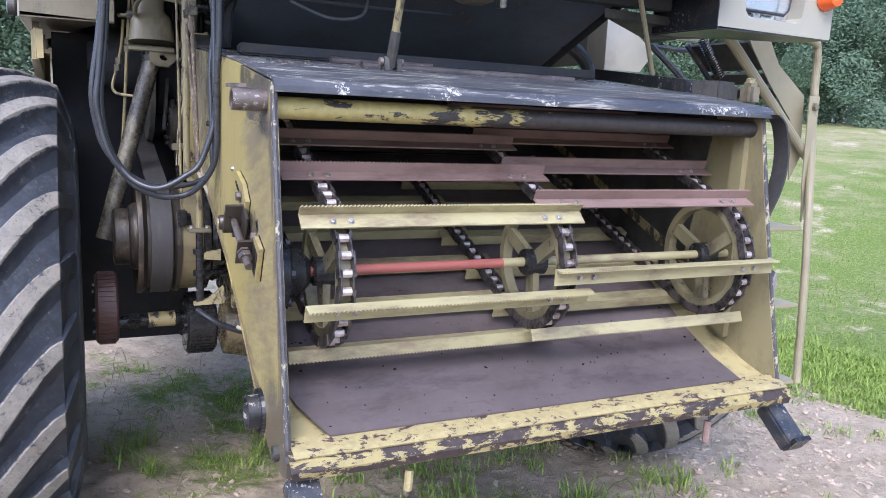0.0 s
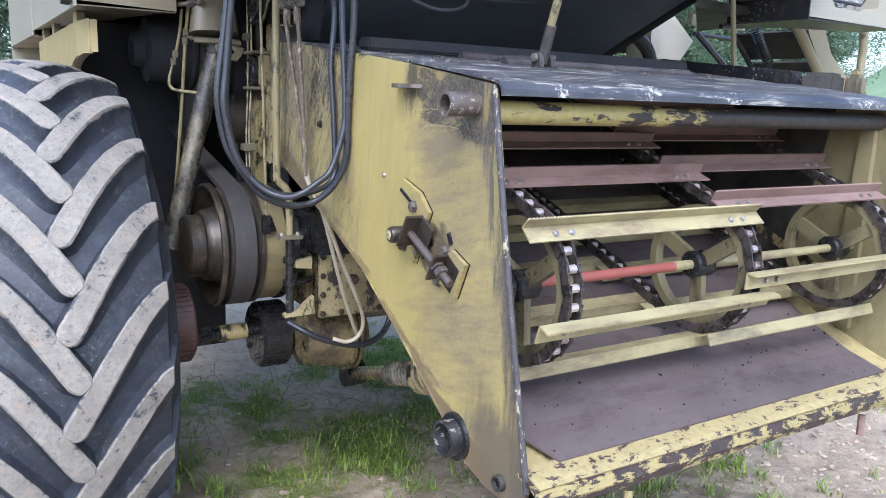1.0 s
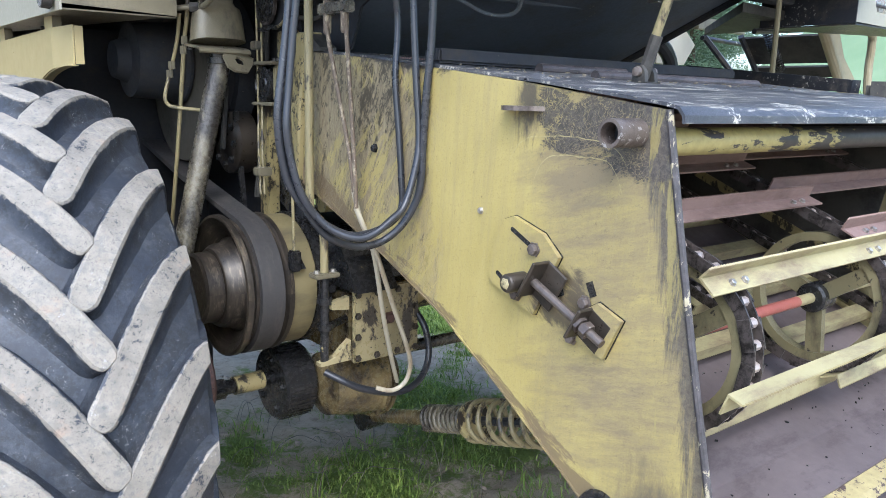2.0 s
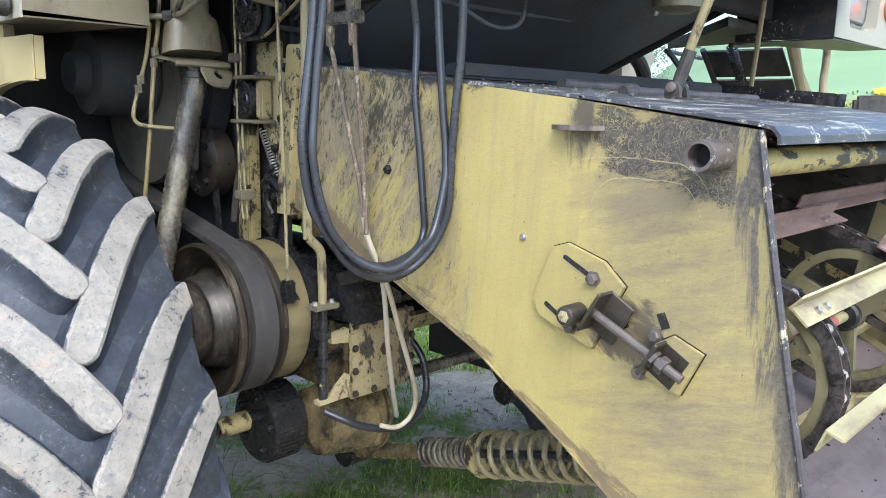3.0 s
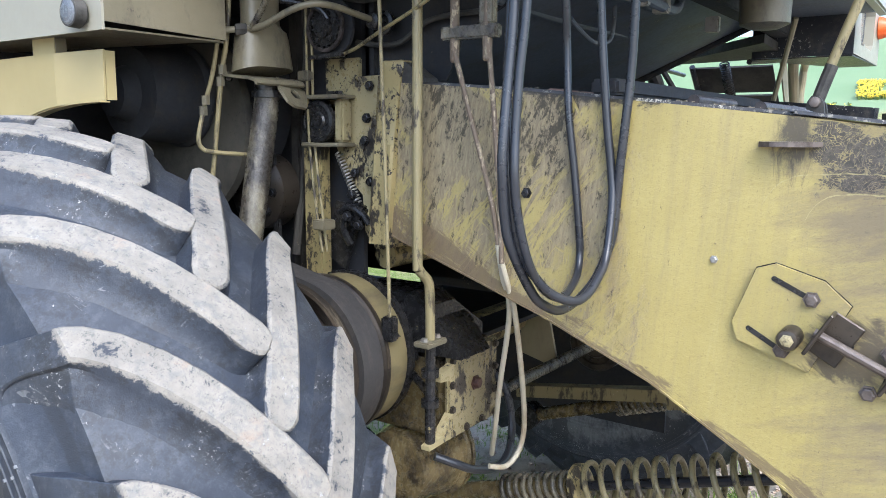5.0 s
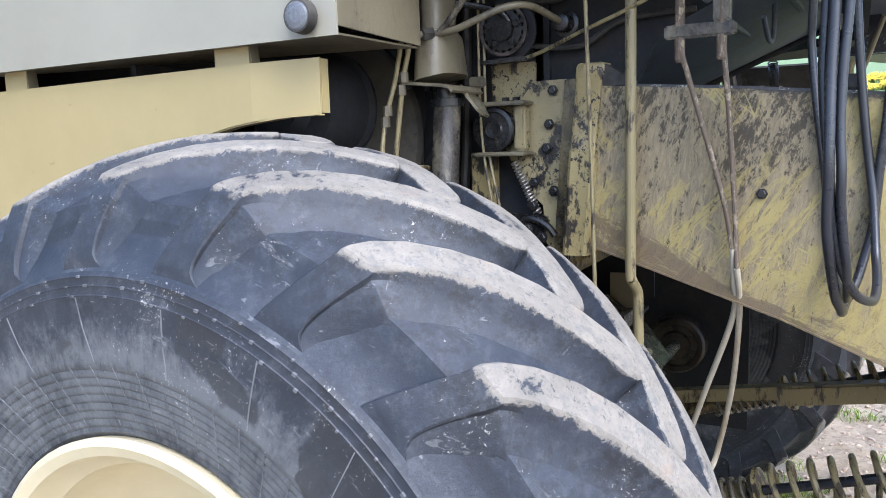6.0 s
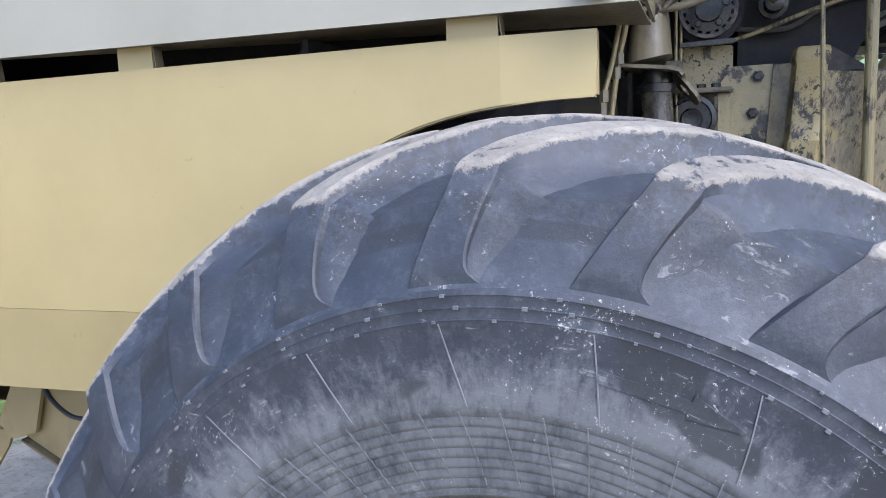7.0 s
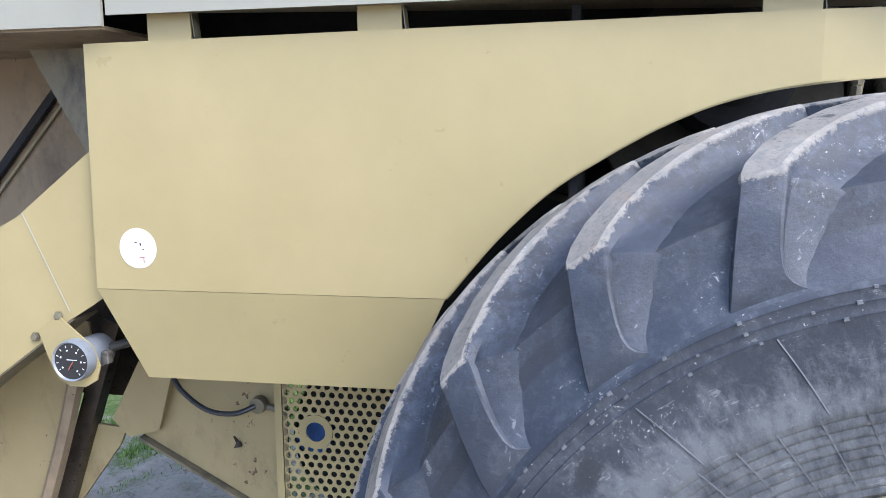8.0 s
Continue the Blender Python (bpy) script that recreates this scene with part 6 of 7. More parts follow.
    part("pipe_lower", rod((0.373, 2.723, 1.08), (0.373, 2.723, 0.83), 0.013, 12), M_oily, vp)
    for z in (1.01, 0.935):
        part("pipe_collar", turned([(-0.009, 0.022), (0.009, 0.022)], (0.373, 2.723, z), "z", 16), M_oily, vp)
    part("pipe_bracket", plate([(0.385, 0.986), (0.385, 1.008), (0.44, 1.018), (0.44, 0.980)], 0.02, "y", 2.70, bev=0.002), M_gear, vp, "yellow clamp bracket")
    part("pipe_bracket", plate([(0.352, 0.822), (0.352, 0.832), (0.40, 0.842), (0.452, 0.885), (0.455, 0.825)], 0.025, "y", 2.71, bev=0.002), M_gear, vp, "yellow clamp bracket")
    part("side_stub", rod((0.385, 2.74, 0.925), (0.50, 2.80, 0.925), 0.012, 10), M_oily, vp)
    part("side_stub", rod((0.385, 2.74, 0.955), (0.46, 2.86, 0.98), 0.010, 10), M_oily, vp)
    tr = part("control_rod", tube([(0.315, 2.83, 2.05), (0.322, 2.815, 1.5), (0.326, 2.808, 1.13)], 0.0045, 10, None, 4), M_galv, combine, "thin control rod with a clevis")
    part("clevis", box((0.312, 2.792, 1.085), (0.342, 2.826, 1.145), None, 0.005), M_oily, tr)
    part("lever", plate([(2.80, 1.09), (2.83, 1.085), (2.93, 1.16), (2.92, 1.19)], 0.014, "x", 0.345, bev=0.002), M_oily, tr)
    # sprung strut
    st = part("strut", tube([(0.085, 3.09, 1.0), (0.275, 3.14, 1.70)], 0.031, 24), M_greasy, combine, "greasy cylinder with worn paint", True)
    b = bmesh.new()
    rings = []
    for z, xc, hx, hy in ((2.06, 0.262, 0.050, 0.030), (1.835, 0.262, 0.050, 0.031), (1.826, 0.264, 0.054, 0.034), (1.818, 0.266, 0.066, 0.038), (1.80, 0.266, 0.072, 0.041), (1.722, 0.266, 0.082, 0.046)):
        rings.append([b.verts.new((xc + hx * math.copysign(abs(math.cos(a)) ** 0.62, math.cos(a)), 3.152 + hy * math.copysign(abs(math.sin(a)) ** 0.75, math.sin(a)), z - 0.010 * math.sin(a) * (z < 1.73))) for a in [2 * math.pi * k / 28 for k in range(28)]])
    for r0, r1 in zip(rings, rings[1:]):
        for k in range(28):
            b.faces.new((r0[k], r0[(k + 1) % 28], r1[(k + 1) % 28], r1[k]))
    b.faces.new(rings[0]), b.faces.new(rings[-1][::-1])
    part("strut_head", b, M_khaki, st, "flared greasy strut head", True)
    part("strut_collar", turned([(-0.008, 0.040), (0.008, 0.040), (0.010, 0.032), (0.034, 0.032)], (0.267, 3.138, 1.668), "z", 24), M_oily, st, "black greasy collar", True)
    b = ribbon([(3.215, 1.722), (3.20, 1.716), (3.11, 1.706), (3.088, 1.700), (3.080, 1.690)], 0.007, 0.182, 0.338)
    part("strut_bracket", b, M_khaki, st, "folded bracket plate")
    bolts(st, [(0.205, 3.21, 1.712), (0.315, 3.21, 1.712), (0.320, 3.115, 1.704)], (0, 0, -1), 0.012, M_oily)
    # lifting eye: the folded-down end of the bracket, with a hole
    ring = [(-0.038, 0.046), (-0.051, 0.008), (-0.047, -0.028), (-0.028, -0.041), (0.015, -0.04), (0.039, -0.01), (0.053, 0.02), (0.01, 0.042)]
    b = bmesh.new()
    sides_ = []
    for d in (0.0, 0.007):
        o = [b.verts.new((p, d, q)) for p, q in ring]
        i_ = [b.verts.new((0.015 * math.cos(math.atan2(q, p)), d, 0.015 * math.sin(math.atan2(q, p)))) for p, q in ring]
        for k in range(8):
            b.faces.new((o[k], o[(k + 1) % 8], i_[(k + 1) % 8], i_[k]))
        sides_.append((o, i_))
    for ra, rb in zip(sides_[0], sides_[1]):
        for k in range(8):
            b.faces.new((ra[k], ra[(k + 1) % 8], rb[(k + 1) % 8], rb[k]))
    na = Vector((0.167, -0.77, 0.616)).normalized()
    ua = (Vector((1, 0, 0)) - na * na.x).normalized()
    fr = Matrix((ua, -na, (-na).cross(ua) * -1)).transposed().to_4x4()
    part("lifting_eye", b, M_khaki, st, "flat lug with a hole").matrix_basis = Matrix.Translation((0.300, 3.077, 1.668)) @ fr
    # hydraulic tubes beside the strut
    part("thin_tube", tube([(0.195, 3.17, 2.0), (0.190, 3.19, 1.80), (0.184, 3.207, 1.71), (0.170, 3.24, 1.45), (0.150, 3.28, 1.15)], 0.0062, 10, None, 4), M_galv, combine, "thin hydraulic tube")
    part("thin_tube", tube([(0.172, 3.20, 1.80), (0.166, 3.215, 1.72), (0.152, 3.233, 1.641), (0.132, 3.235, 1.565), (0.138, 3.232, 1.538), (0.165, 3.22, 1.528), (0.26, 3.19, 1.520)], 0.0055, 10, None, 5), M_galv, combine, "bent hydraulic tube")
    for p in ((0.185, 3.204, 1.725), (0.183, 3.21, 1.697), (0.154, 3.231, 1.652), (0.148, 3.234, 1.627)):
        part("union_nut", turned([(-0.011, 0.0105), (0.011, 0.0105)], p, "z", 6), M_khaki, combine)
    part("thin_tube", tube([(0.365, 3.10, 1.95), (0.366, 3.10, 1.60), (0.345, 3.06, 1.40), (0.335, 3.03, 1.28)], 0.0035, 8, None, 5), M_galv, combine)
    part("thin_tube", tube([(0.375, 3.09, 1.95), (0.375, 3.09, 1.60), (0.352, 3.05, 1.42), (0.342, 3.02, 1.28)], 0.0035, 8, None, 5), M_galv, combine)
    part("tube_clip", box((0.355, 3.09, 1.705), (0.38, 3.125, 1.73), None, 0.003), M_khaki, combine)
    part("tube_clip", box((0.320, 3.01, 1.335), (0.365, 3.05, 1.360), None, 0.003), M_khaki, combine)
    # bent pipe and sprocket under the cab
    bp = part("bent_pipe", tube([(0.155, 3.175, 1.812), (0.204, 3.140, 1.817), (0.205, 3.085, 1.820), (0.205, 3.03, 1.836), (0.215, 2.985, 1.853), (0.235, 2.945, 1.862), (0.28, 2.925, 1.860), (0.349, 2.914, 1.849), (0.42, 2.905, 1.838)], 0.0078, 14, None, 6), M_khaki, combine, "bent dirty yellow pipe", True)
    part("pipe_branch", tube([(0.204, 3.120, 1.818), (0.203, 3.095, 1.840), (0.20, 3.055, 1.885), (0.195, 3.02, 1.935), (0.19, 3.0, 2.0)], 0.0075, 12, None, 5), M_greasy, bp, "", True)
    part("pipe_union", turned([(-0.016, 0.012), (-0.014, 0.0145), (0.010, 0.0145), (0.012, 0.012)], (0, 0, 0), "x", 6), M_dull, bp).matrix_basis = facing((0.198, 3.145, 1.816), (0.8, -0.6, 0.08))
    part("pipe_boss", turned([(-0.020, 0.012), (-0.018, 0.019), (0.02, 0.021), (0.022, 0.030), (0.034, 0.030)], (0.405, 2.906, 1.840), "x", 20), M_oily, bp, "", True)
    part("well_pipe", tube([(0.30, 3.16, 1.90), (0.335, 3.09, 1.888), (0.352, 3.04, 1.872), (0.36, 3.02, 1.848)], 0.008, 10, None, 5), M_oily, combine)
    # toothed chain wheel
    sy, sz = 3.037, 1.832
    b = turned([(0.0, 0.018), (0.0, 0.026), (0.010, 0.028), (0.011, 0.046), (0.018, 0.047), (0.019, 0.018)], (0.352, sy, sz), "x", 36)
    sp = part("sprocket", b, M_oily, combine, "greasy toothed sprocket")
    tooth = bmesh.new()
    bmesh.ops.create_cube(tooth, size=1, matrix=Matrix.Translation((0, 0.049, 0)) @ Matrix.Diagonal((0.006, 0.011, 0.008, 1)))
    tooth = part("tooth", tooth, M_oily, sp)
    tooth.matrix_basis = Matrix.Translation((0.3665, sy, sz))
    for k in range(1, 18):
        again(tooth, Matrix.Translation((0.3665, sy, sz)) @ Matrix.Rotation(2 * math.pi * k / 18, 4, "X"), sp)
    bolts(sp, [(0.362, sy + 0.036 * math.cos(a), sz + 0.036 * math.sin(a)) for a in [k * 1.2566 + 0.3 for k in range(5)]], (-1, 0, 0), 0.008, M_oily)
    part("chain", turned([(0.0, 0.052), (0.0, 0.060), (0.008, 0.060), (0.008, 0.052)], (0.363, sy, sz), "x", 22, None, True), M_chain, sp, "black chain round the sprocket")
    part("sprocket_guard", turned([(0.02, 0.02), (0.022, 0.072), (0.03, 0.072), (0.032, 0.02)], (0.365, sy, sz), "x", 30), M_dark, combine)
    lv = part("lever_rod", tube([(0.377, 2.992, 1.764), (0.372, 2.94, 1.778), (0.352, 2.856, 1.806), (0.328, 2.740, 1.842), (0.30, 2.62, 1.885)], 0.0045, 8, None, 4), M_galv, combine, "thin lever rod")
    part("lever_foot", plate([(3.094, 1.757), (2.985, 1.760), (2.981, 1.766), (2.99, 1.770), (3.094, 1.766)], 0.020, "x", 0.366, bev=0.002), M_oily, lv)
    # pivot bearing disc with its plates
    pb = part("pivot_bearing", turned([(-0.012, 0.008), (-0.014, 0.020), (-0.010, 0.024), (-0.010, 0.040), (-0.016, 0.043), (-0.014, 0.052), (0.0, 0.053), (0.01, 0.045), (0.06, 0.044)], (0.379, 3.070, 1.604), "x", 36), M_oily, combine, "black pivot bearing in a yellow yoke", True)
    for z in (1.546, 1.664):
        part("yoke_plate", box((0.350, 2.985, z - 0.005), (0.44, 3.115, z + 0.005), None, 0.003), M_khaki, pb)
    part("yoke_block", box((0.375, 2.992, 1.552), (0.412, 3.022, 1.658), None, 0.006), M_gear, pb)
    bolts(pb, [(0.395, 3.02, 1.669), (0.40, 3.05, 1.669)], (0, 0, 1), 0.010)
    side = part("bolted_plate", plate([(2.905, 1.715), (2.985, 1.714), (3.05, 1.63), (3.06, 1.56), (3.02, 1.47), (2.965, 1.42), (2.958, 1.33), (2.945, 1.31), (2.912, 1.312), (2.90, 1.40)], 0.010, "x", 0.417, bev=0.002), M_gear, combine, "greasy bolted side plate")
    bolts(side, [(0.413, y, z) for y, z in ((2.935, 1.690), (2.945, 1.612), (2.952, 1.556), (2.935, 1.455), (2.985, 1.475))], (-1, 0, 0), 0.010, M_oily)
    part("upper_plate", box((0.43, 2.985, 1.62), (0.445, 3.10, 1.762), None, 0.003), M_gear, combine)
    part("small_spring", coil((0.40, 3.03, 1.525), (0.41, 2.975, 1.40), 0.009, 0.0025, 16, 6, 10), M_steel, combine, "small coil spring")
    part("spring_hook", tube([(0.41, 2.975, 1.40), (0.412, 2.97, 1.375), (0.43, 2.94, 1.37)], 0.004, 6), M_oily, combine)
    part("rear_arm", plate([(2.98, 1.39), (3.07, 1.40), (3.10, 1.25), (3.04, 1.22)], 0.012, "x", 0.43, bev=0.002), M_oily, combine)
    part("side_column", box((0.385, 3.08, 1.05), (0.425, 3.14, 1.55), None, 0.004), M_yeld, combine)
    part("seam_strip", plate([(2.866, 1.714), (2.904, 1.712), (2.935, 1.31), (2.888, 1.31)], 0.02, "x", 0.407, bev=0.004), M_sump, combine, "folded greasy strip")
    # clutter behind the strut: a bolted case, links and a latch
    cs = part("bolted_case", turned([(0.0, 0.05), (0.002, 0.085), (0.012, 0.10), (0.07, 0.10)], (0.33, 3.27, 1.42), "x", 32), M_pulley, combine, "grease-caked round case", True)
    bolts(cs, [(0.331, 3.27 + 0.072 * math.cos(a), 1.42 + 0.072 * math.sin(a)) for a in [k * 0.7854 for k in range(8)]], (-1, 0, 0), 0.010)
    part("link_bar", box((0.315, 3.24, 1.40), (0.328, 3.258, 1.60), None, 0.003, Matrix.Rotation(radians(5), 3, "Y")), M_dull, combine)
    part("link_bar", box((0.345, 3.20, 1.20), (0.36, 3.22, 1.52), None, 0.003, Matrix.Rotation(radians(-4), 3, "Y")), M_oily, combine)
    lk = part("spring_latch", box((0.398, 2.955, 1.335), (0.425, 3.0, 1.40), None, 0.006, Matrix.Rotation(0.35, 3, "X")), M_oily, combine, "black greasy latch under the spring")
    part("latch_arm", tube([(0.40, 3.03, 1.375), (0.395, 2.99, 1.39), (0.395, 2.95, 1.375), (0.40, 2.93, 1.35)], 0.009, 8), M_oily, lk)
    part("latch_arm", tube([(0.405, 3.01, 1.375), (0.405, 3.02, 1.33), (0.41, 3.0, 1.29)], 0.011, 8), M_oily, lk)
    bolts(lk, [(0.393, 2.995, 1.365), (0.395, 2.96, 1.345), (0.40, 2.985, 1.42)], (-1, 0, 0), 0.011)
    part("well_rib", box((0.43, 3.20, 1.20), (0.455, 3.23, 2.0), None, 0.003), M_dull, combine)
    part("well_pipe", tube([(0.43, 3.16, 1.95), (0.425, 3.17, 1.55), (0.40, 3.19, 1.25)], 0.012, 8), M_dull, combine)
    part("well_pipe", tube([(0.42, 3.05, 1.92), (0.43, 2.95, 1.90), (0.44, 2.80, 1.93), (0.45, 2.6, 1.92)], 0.011, 8), M_dull, combine)
    part("well_pipe", tube([(0.44, 3.0, 1.80), (0.45, 2.88, 1.79), (0.455, 2.78, 1.84), (0.46, 2.62, 1.85)], 0.007, 8), M_dull, combine)
    # cross tube and lower members behind the feeder house
    part("cross_tube", rod((0.50, 2.96, 1.255), (1.66, 2.96, 1.255), 0.035, 14), M_yeld, combine, "cross tube")
    part("cross_bar", box((0.42, 2.90, 1.285), (1.66, 2.935, 1.32), None, 0.004), M_yeld, combine)
    part("axle_tube", rod((0.74, 3.16, 0.86), (2.05, 3.16, 0.86), 0.065, 24), M_yeld, combine, "yellow axle tube", True)
    # far brake drum with its shaft, hanging bracket and lock channel
    fd = part("far_drum", turned([(0.0, 0.03), (0.0, 0.055), (0.012, 0.062), (0.014, 0.084), (0.006, 0.090), (0.004, 0.108), (0.014, 0.117), (0.085, 0.117), (0.095, 0.10)], (1.82, 2.93, 0.718), "x", 48), M_pulley, combine, "rusty ribbed drum on the far side", True)
    bolts(fd, [(1.832, 2.93 + 0.072 * math.cos(a), 0.718 + 0.072 * math.sin(a)) for a in [k * 1.2566 for k in range(5)]], (-1, 0, 0), 0.008, M_pulley)
    part("far_shaft", rod((0.70, 2.93, 0.74), (1.83, 2.93, 0.718), 0.021, 14), M_greasy, fd, "greasy cross shaft", True)
    part("hanging_bracket", plate([(3.12, 1.06), (3.04, 1.06), (2.965, 0.72), (3.00, 0.69), (3.12, 0.72)], 0.012, "x", 1.54, bev=0.003), M_drab, combine, "drab hanging bracket plate")
    ch = ribbon([(3.12, 0.592), (2.10, 0.760)], 0.046, 1.50, 1.506)
    ribbon([(3.12, 0.592), (2.10, 0.760)], 0.005, 1.506, 1.55, ch)
    ribbon([(2.52, 0.684), (2.10, 0.753)], 0.060, 1.492, 1.499, ch)
    part("lock_channel", ch, M_galv, combine, "yellow lock channel beside the far strut")
    # lift cylinders with coil springs
    for x0, x1 in ((0.80, 0.705), (1.63, 1.60)):
        a = Vector((x0 - 0.01, 3.12, 0.43)) if x0 < 1 else Vector((x0, 3.12, 0.43))
        c = Vector((x1, 1.93, 0.83))
        cyl = part("lift_strut", rod(a, a.lerp(c, 0.50), 0.026, 18), M_sump, combine, "yellow lift strut with coil springs", True)
        part("piston_rod", rod(a.lerp(c, 0.50), c, 0.013, 12), M_hose, cyl)
        part("short_spring", coil(a.lerp(c, 0.32), a.lerp(c, 0.52), 0.038, 0.007, 10, 8, 16), M_greasy, cyl, "tight coil spring")
        part("long_spring", coil(a.lerp(c, 0.535), a.lerp(c, 0.97), 0.060, 0.008, 11, 8, 18), M_galv, cyl, "open coil spring")
        part("spring_seat", turned([(-0.006, 0.06), (0.006, 0.06)], (0, 0, 0), "x", 24), M_yeld, cyl).matrix_basis = facing(a.lerp(c, 0.528), c - a)
        part("strut_eye", turned([(-0.04, 0.05), (0.04, 0.05)], a, "x", 20), M_oily, cyl)
    part("ground_hose", tube([(0.36, 2.70, 0.81), (0.40, 2.66, 0.785), (0.45, 2.65, 0.757), (0.54, 2.65, 0.725), (0.62, 2.66, 0.714), (0.69, 2.68, 0.735), (0.73, 2.70, 0.79), (0.73, 2.72, 0.87), (0.72, 2.76, 0.92)], 0.0105, 12), M_hose, combine, "black hose from the gearbox")


build_drive()


# ---- hoses and cables that hang free ----
def build_hoses():
    loops = [([(0.092, 2.338, 2.06), (0.073, 2.339, 1.776), (0.062, 2.341, 1.67), (0.045, 2.340, 1.553), (0.045, 2.339, 1.494), (0.055, 2.340, 1.434), (0.071, 2.336, 1.382), (0.129, 2.325, 1.296), (0.165, 2.316, 1.266), (0.222, 2.314, 1.247), (0.281, 2.309, 1.254),
               (0.322, 2.292, 1.288), (0.350, 2.279, 1.338), (0.358, 2.268, 1.391), (0.358, 2.260, 1.509), (0.358, 2.253, 1.588), (0.364, 2.245, 1.738), (0.361, 2.240, 2.06)], 0.0088),
             ([(0.102, 2.345, 2.06), (0.086, 2.352, 1.78), (0.078, 2.352, 1.65), (0.064, 2.340, 1.52), (0.072, 2.330, 1.42), (0.094, 2.318, 1.355), (0.135, 2.295, 1.300), (0.184, 2.270, 1.277), (0.225, 2.261, 1.283), (0.272, 2.259, 1.311), (0.312, 2.262, 1.345),
               (0.348, 2.269, 1.443), (0.358, 2.278, 1.509), (0.358, 2.288, 1.586), (0.358, 2.300, 1.70), (0.358, 2.310, 1.826), (0.357, 2.325, 2.06)], 0.0084),
             ([(0.090, 2.312, 2.06), (0.079, 2.318, 1.793), (0.070, 2.324, 1.68), (0.061, 2.325, 1.584), (0.053, 2.321, 1.516), (0.058, 2.320, 1.465), (0.070, 2.315, 1.405), (0.090, 2.309, 1.352), (0.126, 2.307, 1.312), (0.172, 2.308, 1.285), (0.215, 2.307, 1.275), (0.280, 2.320, 1.280),
               (0.333, 2.332, 1.297), (0.358, 2.339, 1.330), (0.358, 2.341, 1.374), (0.358, 2.356, 1.503), (0.358, 2.372, 1.62), (0.373, 2.386, 1.745), (0.361, 2.385, 1.833), (0.345, 2.385, 2.06)], 0.0078)]
    for pts, r in loops:
        h = thing("hydraulic_hose", (0.2, 2.3, 1.25), "black hydraulic hose hanging in a loop", "hose", "hanging hydraulic hoses")
        part("hose", tube(pts, r, 14, None, 5), M_hose, h, "", True)
    # two control cables on a bracket
    brk = part("cable_bracket", box((0.318, 2.52, 1.772), (0.345, 2.66, 1.80), None, 0.004), M_greasy, combine, "greasy cable bracket")
    part("bracket_arm", box((0.322, 2.53, 1.80), (0.342, 2.565, 2.0), None, 0.003), M_greasy, brk)
    for y in (2.548, 2.63):
        part("cable_end", turned([(-0.06, 0.007), (-0.055, 0.010), (0.0, 0.011), (0.03, 0.010), (0.25, 0.009)], (0.331, y, 1.785), "z", 12), M_rusty, brk)
    for up, down in (([(0.331, 2.545, 1.76), (0.334, 2.532, 1.62), (0.340, 2.518, 1.42), (0.343, 2.513, 1.30)],
                      [(0.343, 2.513, 1.30), (0.365, 2.510, 1.25), (0.404, 2.513, 1.18), (0.47, 2.53, 1.03), (0.535, 2.555, 0.90), (0.562, 2.57, 0.835), (0.562, 2.58, 0.79), (0.545, 2.59, 0.762), (0.515, 2.60, 0.752), (0.48, 2.62, 0.762)]),
                     ([(0.325, 2.63, 1.76), (0.330, 2.59, 1.62), (0.339, 2.540, 1.44), (0.342, 2.522, 1.34)],
                      [(0.342, 2.522, 1.34), (0.36, 2.52, 1.27), (0.405, 2.527, 1.18), (0.485, 2.595, 0.98), (0.555, 2.65, 0.82), (0.60, 2.685, 0.735)])):
        c = thing("control_cable", (0.34, 2.5, 1.2), "sheathed control cable hanging from a bracket, rusty above and pale below", "cable", "control cables")
        part("inner_cable", tube(up, 0.0058, 10, None, 8), M_rusty, c, "rusty upper length", True)
        part("sheath", tube(down, 0.0066, 10, None, 8), M_cable, c, "pale plastic sheath", True)


build_hoses()


